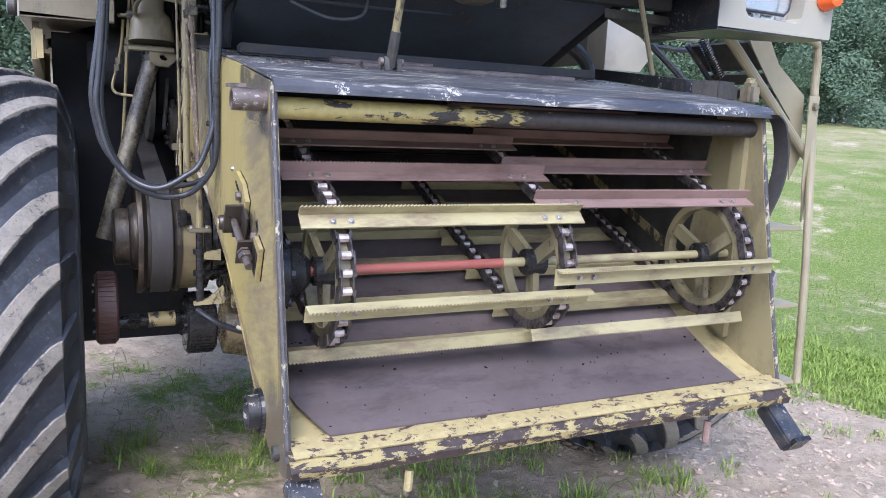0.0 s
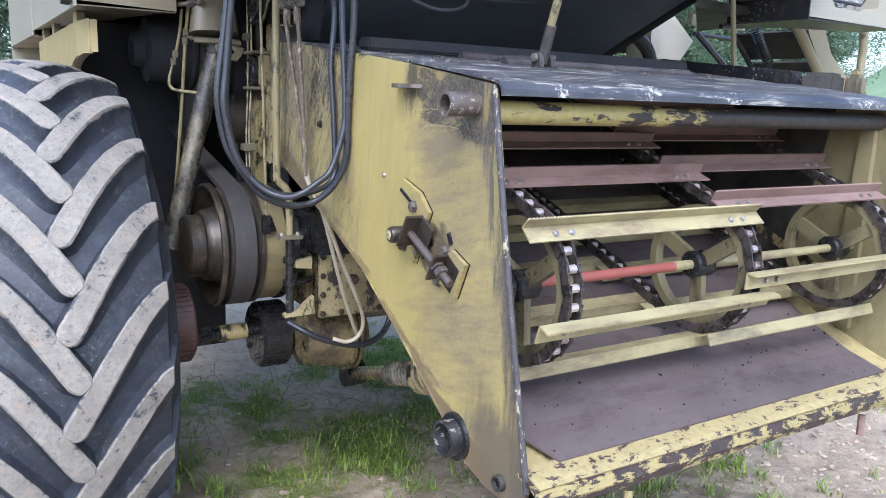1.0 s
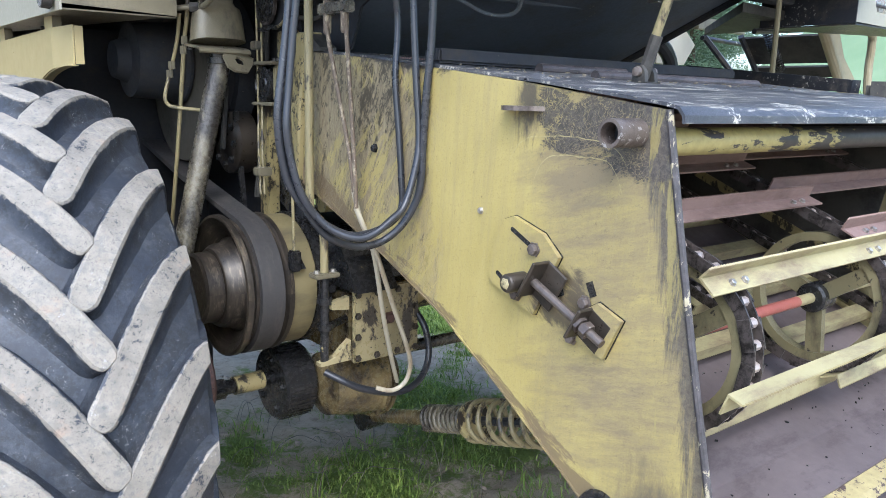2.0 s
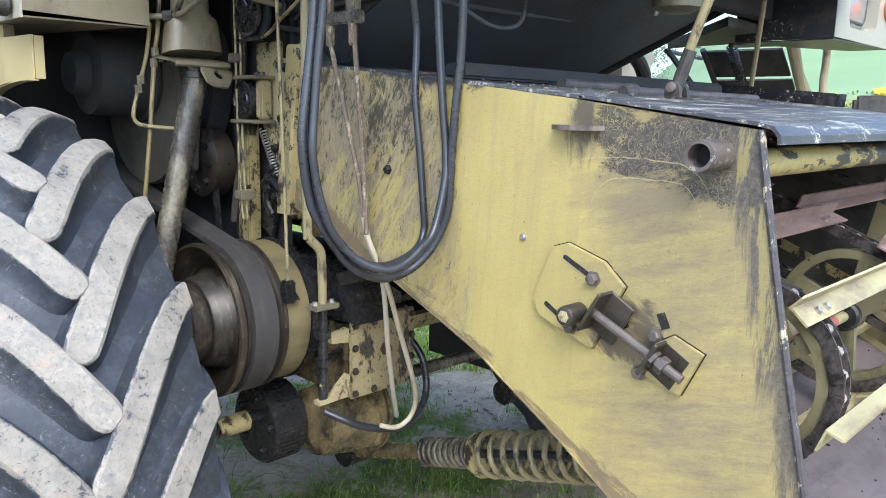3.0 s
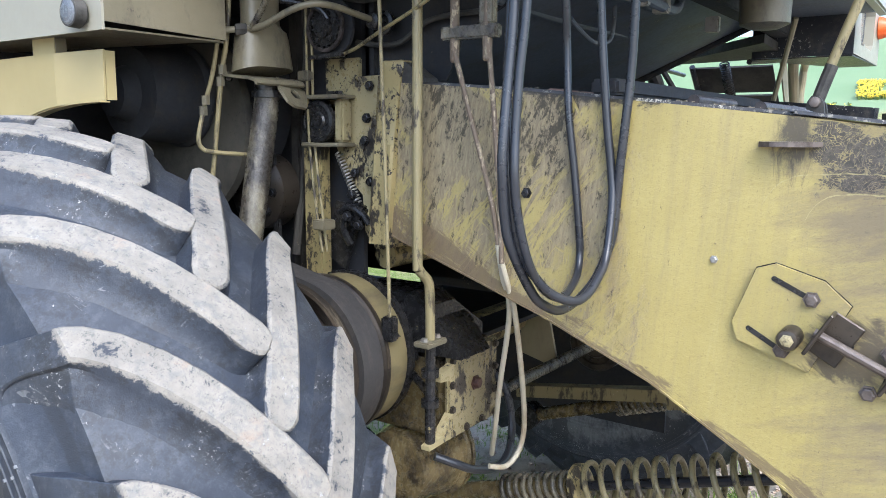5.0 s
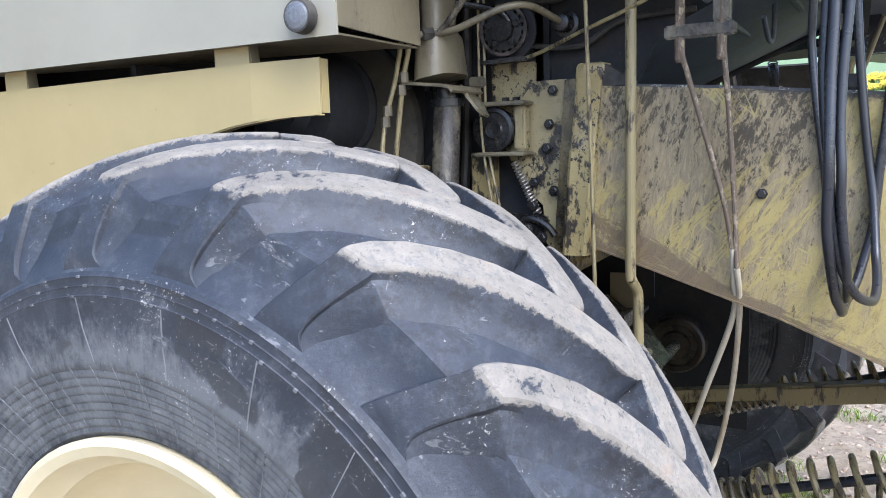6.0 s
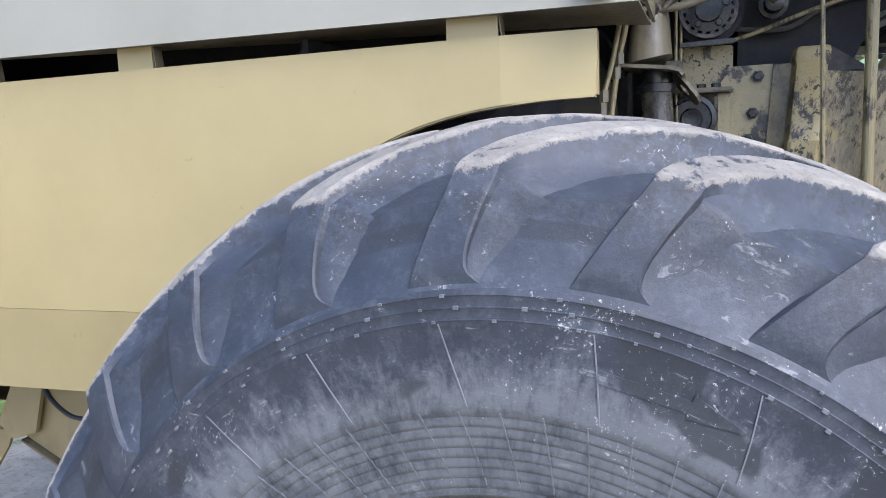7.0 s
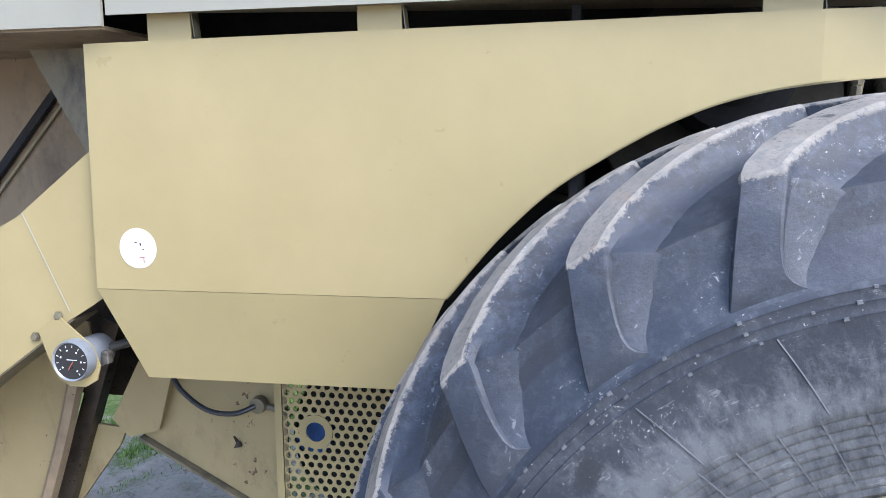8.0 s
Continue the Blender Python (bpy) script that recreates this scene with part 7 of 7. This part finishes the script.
# ---- rear lower corner: chute, guard and gauge ----
def build_rear():
    ch = part("rear_chute", plate([(4.665, 1.56), (4.665, 1.25), (4.742, 1.20), (4.79, 1.172), (4.99, 1.030), (5.7, 0.50), (5.9, 0.9), (4.90, 1.385)], 0.006, "x", PX + 0.02), M_cream, combine, "slanted cream chute side")
    part("seam", rod((PX + 0.0195, 4.885, 1.395), (PX + 0.0195, 4.79, 1.19), 0.0014, 6), M_white, ch)
    part("chute_flange", ribbon([(4.782, 1.172), (4.99, 1.027), (5.7, 0.497)], 0.004, PX + 0.022, PX + 0.10), M_khaki, ch)
    bolts(ch, [(PX + 0.018, 4.815, 1.180), (PX + 0.018, 4.875, 1.132)], (-1, 0, 0), 0.008, M_khaki)
    # the brown of this inner panel carries its shade
    part("inner_back", box((0.30, 4.70, 1.05), (0.31, 6.2, 1.76)), M_brown, combine, "inner panel with its shade put into a brown colour")
    # near-black sheet added to paint the shade of the gap
    part("inner_dark", box((0.33, 4.68, 0.92), (0.345, 5.6, 1.3)), M_dark, combine, "dark sheet standing in for the shaded gap behind the chute")
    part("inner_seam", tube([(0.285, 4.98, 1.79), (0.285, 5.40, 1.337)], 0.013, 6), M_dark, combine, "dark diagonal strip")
    part("inner_seam", tube([(0.292, 4.96, 1.77), (0.292, 5.38, 1.317)], 0.004, 6), M_drab, combine)
    part("inner_backing", box((0.25, 4.70, 0.87), (0.26, 5.15, 1.25)), M_pulley, combine, "dark brown backing sheet")
    part("inner_brace", plate([(4.72, 1.74), (4.95, 1.74), (4.76, 1.40), (4.72, 1.40)], 0.006, "x", 0.02), M_khaki, combine)
    # shields below
    sh = part("side_shield", plate([(4.84, 0.80), (4.79, 0.985), (4.50, 1.10), (4.446, 1.10), (4.446, 0.60), (4.47, 0.61)], 0.008, "x", 0.18, bev=0.001), M_dirtycream, combine, "cream lower shield")
    part("shield_fold", plate([(4.905, 0.845), (4.86, 0.80), (4.775, 0.825), (4.73, 0.975), (4.82, 1.0)], 0.012, "x", 0.15, bev=0.001), M_dirtycream, sh)
    part("shield_edge", ribbon([(4.84, 0.797), (4.47, 0.607), (4.0, 0.40)], 0.006, 0.16, 0.21), M_khaki, sh)
    part("knob", turned([(-0.03, 0.008), (-0.028, 0.019), (-0.008, 0.021), (0, 0.019)], (0.178, 4.510, 0.905), "x", 28), M_khaki, sh, "round cap on the shield", True)
    part("knob_stem", rod((0.17, 4.50, 0.90), (0.17, 4.43, 0.885), 0.009, 8), M_khaki, sh)
    part("breather_hose", tube([(0.16, 4.74, 0.975), (0.14, 4.70, 0.935), (0.13, 4.63, 0.895), (0.13, 4.56, 0.890), (0.15, 4.515, 0.905)], 0.0065, 10), M_hose, sh, "thin black hose")
    part("wing_nut", plate([(4.570, 0.80), (4.585, 0.815), (4.578, 0.80), (4.585, 0.785), (4.565, 0.79)], 0.008, "x", 0.168), M_oily, sh)
    part("mud_board", plate([(5.5, 1.15), (4.93, 1.10), (4.925, 1.03), (4.95, 0.955), (5.12, 0.60), (5.5, 0.3)], 0.008, "x", 0.12), M_dirtycream, combine, "dusty cream lower board stained with soil")
    part("mud_bar", tube([(0.105, 4.935, 1.06), (0.10, 5.01, 0.80), (0.10, 5.12, 0.50)], 0.020, 6), M_brown, combine)
    part("dark_bar", tube([(0.16, 4.88, 1.10), (0.16, 4.99, 0.80), (0.16, 5.10, 0.50)], 0.030, 4), M_pulley, combine)
    part("lower_board", plate([(4.97, 0.82), (4.88, 0.815), (4.90, 0.77), (5.03, 0.60), (5.10, 0.62)], 0.01, "x", 0.17), M_dirtycream, combine)
    # perforated guard: a plate of ring cells
    b = bmesh.new()
    pit, rad = 0.0225, 0.0075
    y0, z0 = 4.02, 0.60
    for j in range(20):
        for i in range(20):
            cy = y0 + pit * (i + (0.5 if j % 2 else 0))
            cz = z0 + j * pit * 0.866
            if cy > 4.432 or (Vector((cy - 4.355, cz - 0.858)).length < 0.034):
                continue
            hexa = [(cy + pit * 0.5774 * math.sin(k * math.pi / 3), cz + pit * 0.5774 * math.cos(k * math.pi / 3)) for k in range(6)]
            rin = [(cy + rad * math.sin(k * math.pi / 6), cz + rad * math.cos(k * math.pi / 6)) for k in range(12)]
            hv = [b.verts.new((0.135, *p)) for p in hexa]
            rv = [b.verts.new((0.135, *p)) for p in rin]
            rb = [b.verts.new((0.138, *p)) for p in rin]
            for k in range(6):
                b.faces.new((hv[k], hv[(k + 1) % 6], rv[(2 * k + 2) % 12], rv[2 * k + 1], rv[2 * k]))
            for k in range(12):
                b.faces.new((rv[k], rv[(k + 1) % 12], rb[(k + 1) % 12], rb[k]))
    pg = part("perforated_guard", b, M_cream, combine, "cream perforated sheet guard")
    part("guard_ring", turned([(0, 0.024), (0, 0.042), (0.003, 0.042), (0.003, 0.024)], (0.134, 4.355, 0.858), "x", 32, None, True), M_cream, pg)
    part("guard_edge", box((0.133, 4.438, 0.60), (0.139, 4.456, 1.0)), M_cream, pg)
    rot = part("guard_rotor", turned([(0, 0.05), (0.0, 0.20), (0.04, 0.21)], (0.25, 4.26, 0.80), "x", 36), M_dark, combine, "dark rotor behind the guard", True)
    part("rotor_hub", turned([(-0.02, 0.02), (-0.018, 0.046), (0.0, 0.05)], (0.249, 4.400, 0.805), "x", 28), M_blue, rot, "blue hub", True)
    # gauge
    gy, gz, gr = 4.772, 1.092, 0.0445
    ring = [(0.044, 0.092), (0.092, 0.056), (0.066, -0.02), (0.050, -0.048), (0.024, -0.062), (-0.012, -0.062), (-0.040, -0.046), (-0.050, -0.016), (-0.036, 0.026)]
    g = part("gauge_bracket", plate([(gy + a, gz + c) for a, c in ring], 0.004, "x", PX + 0.012, bev=0.001), M_cream, combine, "cream gauge bracket")
    ga = part("gauge", turned([(-0.020, gr * 0.80), (-0.027, gr * 0.93), (-0.016, gr), (0.0, gr * 0.98), (0.004, gr * 0.84), (0.03, gr * 0.84), (0.075, gr * 0.80), (0.082, gr * 0.70)], (PX + 0.012, gy, gz), "x", 48), M_zinc, combine, "round pressure gauge with a black dial", True)
    part("dial", turned([(-0.0235, gr * 0.86), (-0.022, gr * 0.86)], (PX + 0.012, gy, gz), "x", 44), M_dial, ga, "black dial")
    bb = bmesh.new()
    for k in range(11):
        a = radians(215 - k * 27)
        turn = Matrix.Translation((PX - 0.0125, gy, gz)) @ Matrix.Rotation(-a, 4, "X")
        bmesh.ops.create_cube(bb, size=1, matrix=turn @ Matrix.Translation((0, -gr * 0.72, 0)) @ Matrix.Diagonal((0.001, 0.005, 0.0012, 1)))
        if k % 2 == 0:
            bmesh.ops.create_cube(bb, size=1, matrix=turn @ Matrix.Translation((0, -gr * 0.54, 0)) @ Matrix.Diagonal((0.001, 0.003, 0.0035, 1)))
    part("dial_print", bb, M_tick, ga)
    part("needle", box((PX - 0.0142, gy - 0.016, gz + 0.003), (PX - 0.0132, gy + 0.008, gz + 0.0044)), M_tick, ga, "pale needle")
    part("needle", box((PX - 0.0142, gy - 0.001, gz - 0.020), (PX - 0.0132, gy + 0.001, gz + 0.002), None, 0, Matrix.Rotation(0.6, 3, "X")), M_red, ga, "red needle")
    part("gauge_stem", rod((PX + 0.05, gy - 0.01, gz + 0.004), (PX + 0.12, gy - 0.07, gz + 0.014), 0.010, 10), M_dull, ga)
    part("gauge_clip", box((PX + 0.03, gy - gr - 0.012, gz - 0.016), (PX + 0.05, gy - gr + 0.004, gz + 0.012), None, 0.002), M_steel, ga)


build_rear()


# ---- trees ----
def leaf_material(name, a, c):
    m, n, l = nodes_of(name)
    geo = n.new("ShaderNodeNewGeometry")
    v = coords(n, l)
    col = blend(n, l, geo.outputs["Random Per Island"], a, c)
    col = blend(n, l, ramp(n, l, noise_of(n, l, v, 0.8, 3), 0.35, 0.7, 0, 0.4), col, tuple(x * 0.78 for x in a))
    finish(n, l, col, 0.8)
    n["Principled BSDF"].inputs["Specular IOR Level"].default_value = 0.1
    # thin leaves let light through
    through_leaf = n.new("ShaderNodeBsdfTranslucent")
    l.new(col, through_leaf.inputs["Color"])
    both = n.new("ShaderNodeMixShader")
    both.inputs[0].default_value = 0.45
    l.new(n["Principled BSDF"].outputs[0], both.inputs[1])
    l.new(through_leaf.outputs[0], both.inputs[2])
    l.new(both.outputs[0], n["Material Output"].inputs["Surface"])
    return m


# leaf greens paled and greyed: distance haze is put into the colour
M_hazed_leaf = leaf_material("leaves", (0.180, 0.258, 0.178), (0.212, 0.292, 0.202))
M_bark = worn("bark", (0.11, 0.085, 0.06), (0.05, 0.04, 0.03), 0.45, 0.6, 8, (3, 3, 0.6))


def tree_proto(seed, height, spread, n_leaf):
    rnd = random.Random(seed)
    t = thing("tree", (0, 0, 0), "broad-leaved tree with a full green crown at the field edge", "tree", "field edge trees")
    b = bmesh.new()
    tube([(0, 0, -0.3), (0.1, 0, height * 0.3), (0, 0.1, height * 0.75)], 0.2, 8, b, 3, True, True, [0.24 - 0.03 * i for i in range(7)])
    for k in range(6):
        a = k * 1.1 + rnd.random()
        z = height * rnd.uniform(0.25, 0.55)
        tube([(0, 0, z), (math.cos(a) * spread * 0.5, math.sin(a) * spread * 0.5, z + height * 0.2)], 0.07, 5, b)
    part("trunk", b, M_bark, t)
    verts, faces = [], []
    lobes = [(Vector((rnd.gauss(0, 0.42) * spread, rnd.gauss(0, 0.42) * spread, height * rnd.uniform(0.04, 0.95))), rnd.uniform(0.25, 0.5) * spread) for _ in range(30)]
    for _ in range(n_leaf):
        c, r = rnd.choice(lobes)
        d = Vector((rnd.gauss(0, 1), rnd.gauss(0, 1), rnd.gauss(0, 1))).normalized()
        p = c + d * r * rnd.uniform(0.6, 1.05)
        s = rnd.uniform(0.05, 0.11)
        u = Vector((rnd.gauss(0, 1), rnd.gauss(0, 1), rnd.gauss(0, 0.6))).normalized()
        w = u.orthogonal().normalized()
        i = len(verts)
        verts += [p - u * s, p + w * s * 0.55, p + u * s, p - w * s * 0.55]
        faces.append((i, i + 1, i + 2, i + 3))
    me = bpy.data.meshes.new("crown")
    me.from_pydata([tuple(v) for v in verts], [], faces)
    me.materials.append(M_hazed_leaf)
    hang(new("crown", me), t)
    return t


def build_trees():
    rnd = random.Random(11)
    protos = [tree_proto(3, 9.0, 3.6, 34000), tree_proto(8, 11.0, 4.2, 38000), tree_proto(21, 7.5, 3.4, 32000)]
    spots = []
    for k in range(14):
        az = radians(35.5 + k * 2.3 + rnd.uniform(-0.6, 0.6))
        d = 46 + rnd.uniform(-3, 5) + (k % 2) * 5
        spots.append((d * math.cos(az), d * math.sin(az)))
    for k in range(8):
        az = radians(35 + k * 3.9)
        spots.append((58 * math.cos(az), 58 * math.sin(az)))
    for k in range(9):
        az = radians(77 + k * 5.0)
        spots.append(((30 + 6 * (k % 2)) * math.cos(az), (30 + 6 * (k % 2)) * math.sin(az)))
    for i, (x, y) in enumerate(spots):
        s = rnd.uniform(0.85, 1.15)
        m = Matrix.Translation((x, y, lie(x, y) - 0.2)) @ Matrix.Rotation(rnd.uniform(0, 6.28), 4, "Z")
        p = protos[i % 3]
        if i < 3:
            p.matrix_basis = m
        else:
            copy_thing(p, m)


build_trees()


# ---- grass ----
def build_grass():
    rnd = random.Random(2)
    verts, faces = [], []

    def tuft(x, y, h, count, wide):
        z = lie(x, y)
        for _ in range(count):
            a = rnd.uniform(0, 6.28)
            bx, by = x + rnd.gauss(0, wide), y + rnd.gauss(0, wide)
            hh = h * rnd.uniform(0.5, 1.2)
            lean = rnd.uniform(0.4, 2.0) * hh
            w = rnd.uniform(0.0014, 0.0042)
            dx, dy = math.cos(a), math.sin(a)
            i = len(verts)
            verts.extend([(bx - dy * w, by + dx * w, z - 0.01), (bx + dy * w, by - dx * w, z - 0.01),
                          (bx + dx * lean * 0.35 + dy * w * 0.8, by + dy * lean * 0.35 - dx * w * 0.8, z + hh * 0.6), (bx + dx * lean * 0.35 - dy * w * 0.8, by + dy * lean * 0.35 + dx * w * 0.8, z + hh * 0.6),
                          (bx + dx * lean, by + dy * lean, z + hh)])
            faces.extend([(i, i + 1, i + 2, i + 3), (i + 3, i + 2, i + 4)])

    for _ in range(26000):
        x, y = rnd.uniform(-0.6, 6.0), rnd.uniform(1.6, 7.0)
        t = turf(x, y)
        under = -0.3 < x < 2.4 and 2.2 < y < 5.4
        if t < (rnd.uniform(0.50, 1.15) if under else rnd.uniform(0.36, 0.95)):
            continue
        h = rnd.uniform(0.012, 0.030) + 0.05 * t * rnd.random() ** 3
        tuft(x, y, h * (0.8 if under else 1.0), rnd.randint(7, 14), 0.035)
    for _ in range(11000):
        r = 5 + 24 * rnd.random() ** 1.5
        a = radians(rnd.uniform(-5, 62))
        x, y = r * math.cos(a), r * math.sin(a)
        if turf(x, y) < rnd.uniform(0.30, 0.85):
            continue
        tuft(x, y, rnd.uniform(0.025, 0.075), rnd.randint(6, 11), 0.05 + r * 0.006)
    spots = [(rnd.uniform(0.7, 4.2), rnd.uniform(2.0, 3.5)) for _ in range(70)] + [(rnd.uniform(0.1, 1.8), rnd.uniform(2.7, 4.4)) for _ in range(26)]
    for x, y in spots:
        for _ in range(rnd.randint(2, 6)):
            tuft(x + rnd.gauss(0, 0.05), y + rnd.gauss(0, 0.05), rnd.uniform(0.025, 0.065), 8, 0.022)
    for x, y in ((1.25, 2.45), (1.32, 2.52), (1.18, 2.55), (1.4, 2.6), (1.0, 2.5), (0.25, 3.1), (0.2, 3.3), (0.15, 3.5), (1.9, 2.4), (2.3, 2.5), (0.3, 3.6), (2.1, 4.4), (2.3, 4.5), (2.2, 4.2)):
        for _ in range(5):
            tuft(x + rnd.gauss(0, 0.06), y + rnd.gauss(0, 0.06), 0.075, 9, 0.03)
    me = bpy.data.meshes.new("grass")
    me.from_pydata(verts, [], faces)
    m, n, l = nodes_of("grass_blades")
    geo = n.new("ShaderNodeNewGeometry")
    col = blend(n, l, geo.outputs["Random Per Island"], (0.095, 0.165, 0.022), (0.32, 0.40, 0.085))
    finish(n, l, col, 0.6)
    n["Principled BSDF"].inputs["Specular IOR Level"].default_value = 0.25
    me.materials.append(m)
    tagged(new("grass", me), "patchy green grass growing on bare soil", "grass", "", "stuff")
    # dry bent stalks among the grass under the machine
    b = bmesh.new()
    for _ in range(70):
        x, y = rnd.uniform(0.05, 1.5), rnd.uniform(2.9, 4.6)
        a, h = rnd.uniform(0, 6.28), rnd.uniform(0.06, 0.22)
        z = lie(x, y)
        dx, dy = math.cos(a) * h, math.sin(a) * h
        tube([(x, y, z - 0.01), (x + dx * 0.25, y + dy * 0.25, z + h * 0.7), (x + dx * 0.7, y + dy * 0.7, z + h * rnd.uniform(0.6, 1.1)), (x + dx * 1.1, y + dy * 1.1, z + h * rnd.uniform(0.2, 0.9))], 0.0016, 4, b, 3)
    me = bpy.data.meshes.new("dry_stalks")
    b.to_mesh(me)
    b.free()
    me.materials.append(M_straw)
    tagged(new("dry_stalks", me), "dry bent grass stalks standing in the soil", "stalks", "", "stuff")
    # clods and crumbs on the soil
    ico = bmesh.new()
    bmesh.ops.create_icosphere(ico, subdivisions=1, radius=1)
    shape = [v.co.copy() for v in ico.verts]
    tris = [tuple(v.index for v in f.verts) for f in ico.faces]
    ico.free()
    verts.clear(), faces.clear()
    for _ in range(11000):
        x, y = (rnd.uniform(2.2, 5.2), rnd.uniform(1.5, 4.2)) if rnd.random() < 0.6 else (rnd.uniform(-0.4, 4.2), rnd.uniform(1.5, 6.5))
        if turf(x, y) > rnd.uniform(0.3, 0.9):
            continue
        s = 0.0025 + 0.016 * rnd.random() ** 4
        mm = Matrix.Translation((x, y, lie(x, y) + s * 0.1)) @ Matrix.Rotation(rnd.uniform(0, 6), 4, (rnd.uniform(-0.3, 0.3), rnd.uniform(-0.3, 0.3), 1)) @ Matrix.Diagonal((s * rnd.uniform(1, 1.9), s, s * rnd.uniform(0.35, 0.7), 1))
        o = len(verts)
        verts.extend([tuple(mm @ (p * rnd.uniform(0.7, 1.2))) for p in shape])
        faces.extend([tuple(o + i for i in f) for f in tris])
    me = bpy.data.meshes.new("soil_clods")
    me.from_pydata(verts, [], faces)
    me.materials.append(worn("clod_soil", (0.46, 0.36, 0.275), (0.30, 0.23, 0.17), 0.45, 0.6, 25, rough=0.9))
    tagged(new("soil_clods", me), "pale crumbled clods of dry soil", "soil clods", "", "stuff")
    # yellow flowers along the far field edge
    verts.clear(), faces.clear()
    for _ in range(2600):
        a = radians(rnd.uniform(-2, 30))
        r = rnd.uniform(22, 27)
        x, y = r * math.cos(a), r * math.sin(a)
        z = lie(x, y) + rnd.uniform(0.3, 0.62)
        s = 0.05
        i = len(verts)
        verts.extend([(x - s, y, z), (x, y - s, z - s * 0.4), (x + s, y, z), (x, y + s, z + s * 0.5)])
        faces.append((i, i + 1, i + 2, i + 3))
    me = bpy.data.meshes.new("flowers")
    me.from_pydata(verts, [], faces)
    me.materials.append(worn("petals", (0.65, 0.5, 0.03), (0.5, 0.4, 0.03), 0.5, 0.8, 9))
    tagged(new("flowers", me), "yellow wild flowers along the field edge", "flowers", "", "stuff")


build_grass()


# ---- flowering weeds along the edge of the far field ----
def build_weeds():
    rnd = random.Random(31)
    verts, faces, kinds = [], [], []

    def leafy(x, y, h, yellow):
        z = lie(x, y) - 0.1
        for _ in range(5):
            a, w = rnd.uniform(0, 6.28), rnd.uniform(0.02, 0.05)
            dx, dy = math.cos(a), math.sin(a)
            hh = h * rnd.uniform(0.6, 1.0)
            i = len(verts)
            verts.extend([(x - dy * w, y + dx * w, z), (x + dy * w, y - dx * w, z), (x + dx * hh * 0.35 + dy * w, y + dy * hh * 0.35 - dx * w, z + hh), (x + dx * hh * 0.35 - dy * w, y + dy * hh * 0.35 + dx * w, z + hh)])
            faces.append((i, i + 1, i + 2, i + 3))
            kinds.append(0)
            if rnd.random() < yellow:
                c = Vector((x + dx * hh * 0.35, y + dy * hh * 0.35, z + hh))
                for k in range(3):
                    s_ = rnd.uniform(0.04, 0.085)
                    p = c + Vector((rnd.gauss(0, 0.06), rnd.gauss(0, 0.06), rnd.uniform(-0.06, 0.10)))
                    i = len(verts)
                    b = rnd.uniform(0, 6.28)
                    verts.extend([tuple(p + Vector((math.cos(b + q) * s_, math.sin(b + q) * s_, 0.5 * s_ * math.sin(2 * q)))) for q in (0.0, 1.57, 3.14, 4.71)] + [tuple(p + Vector((0, 0, s_)))])
                    faces.extend([(i, i + 1, i + 4), (i + 1, i + 2, i + 4), (i + 2, i + 3, i + 4), (i + 3, i, i + 4)])
                    kinds.extend([1] * 4)

    for lo, hi, x0, x1, count, h, yellow in ((-6.0, 7.6, 73, 82, 2600, 0.62, 0.75), (13.6, 16.0, 66, 69, 260, 0.55, 0.9), (8.0, 12.0, 62, 70, 500, 0.5, 0.06), (12.0, 24.0, 58, 70, 700, 0.3, 0.03)):
        for _ in range(count):
            a = radians(rnd.uniform(lo, hi))
            x = rnd.uniform(x0, x1)
            y = 1.0 + (x + 0.6) * math.tan(a)
            if noise.noise((x * 0.35, y * 0.5, 2)) > -0.12:
                leafy(x, y, h * rnd.uniform(0.6, 1.2), yellow)
    me = bpy.data.meshes.new("flowering_weeds")
    me.from_pydata(verts, [], faces)
    me.materials.append(worn("weed_leaves", (0.16, 0.22, 0.055), (0.27, 0.26, 0.11), 0.5, 0.7, 0.6))
    me.materials.append(worn("yellow_blossom", (0.80, 0.58, 0.03), (0.70, 0.55, 0.08), 0.5, 0.7, 2.0))
    me.polygons.foreach_set("material_index", kinds)
    tagged(new("flowering_weeds", me), "yellow flowering weeds along the edge of a green field", "weeds", "", "stuff")


build_weeds()
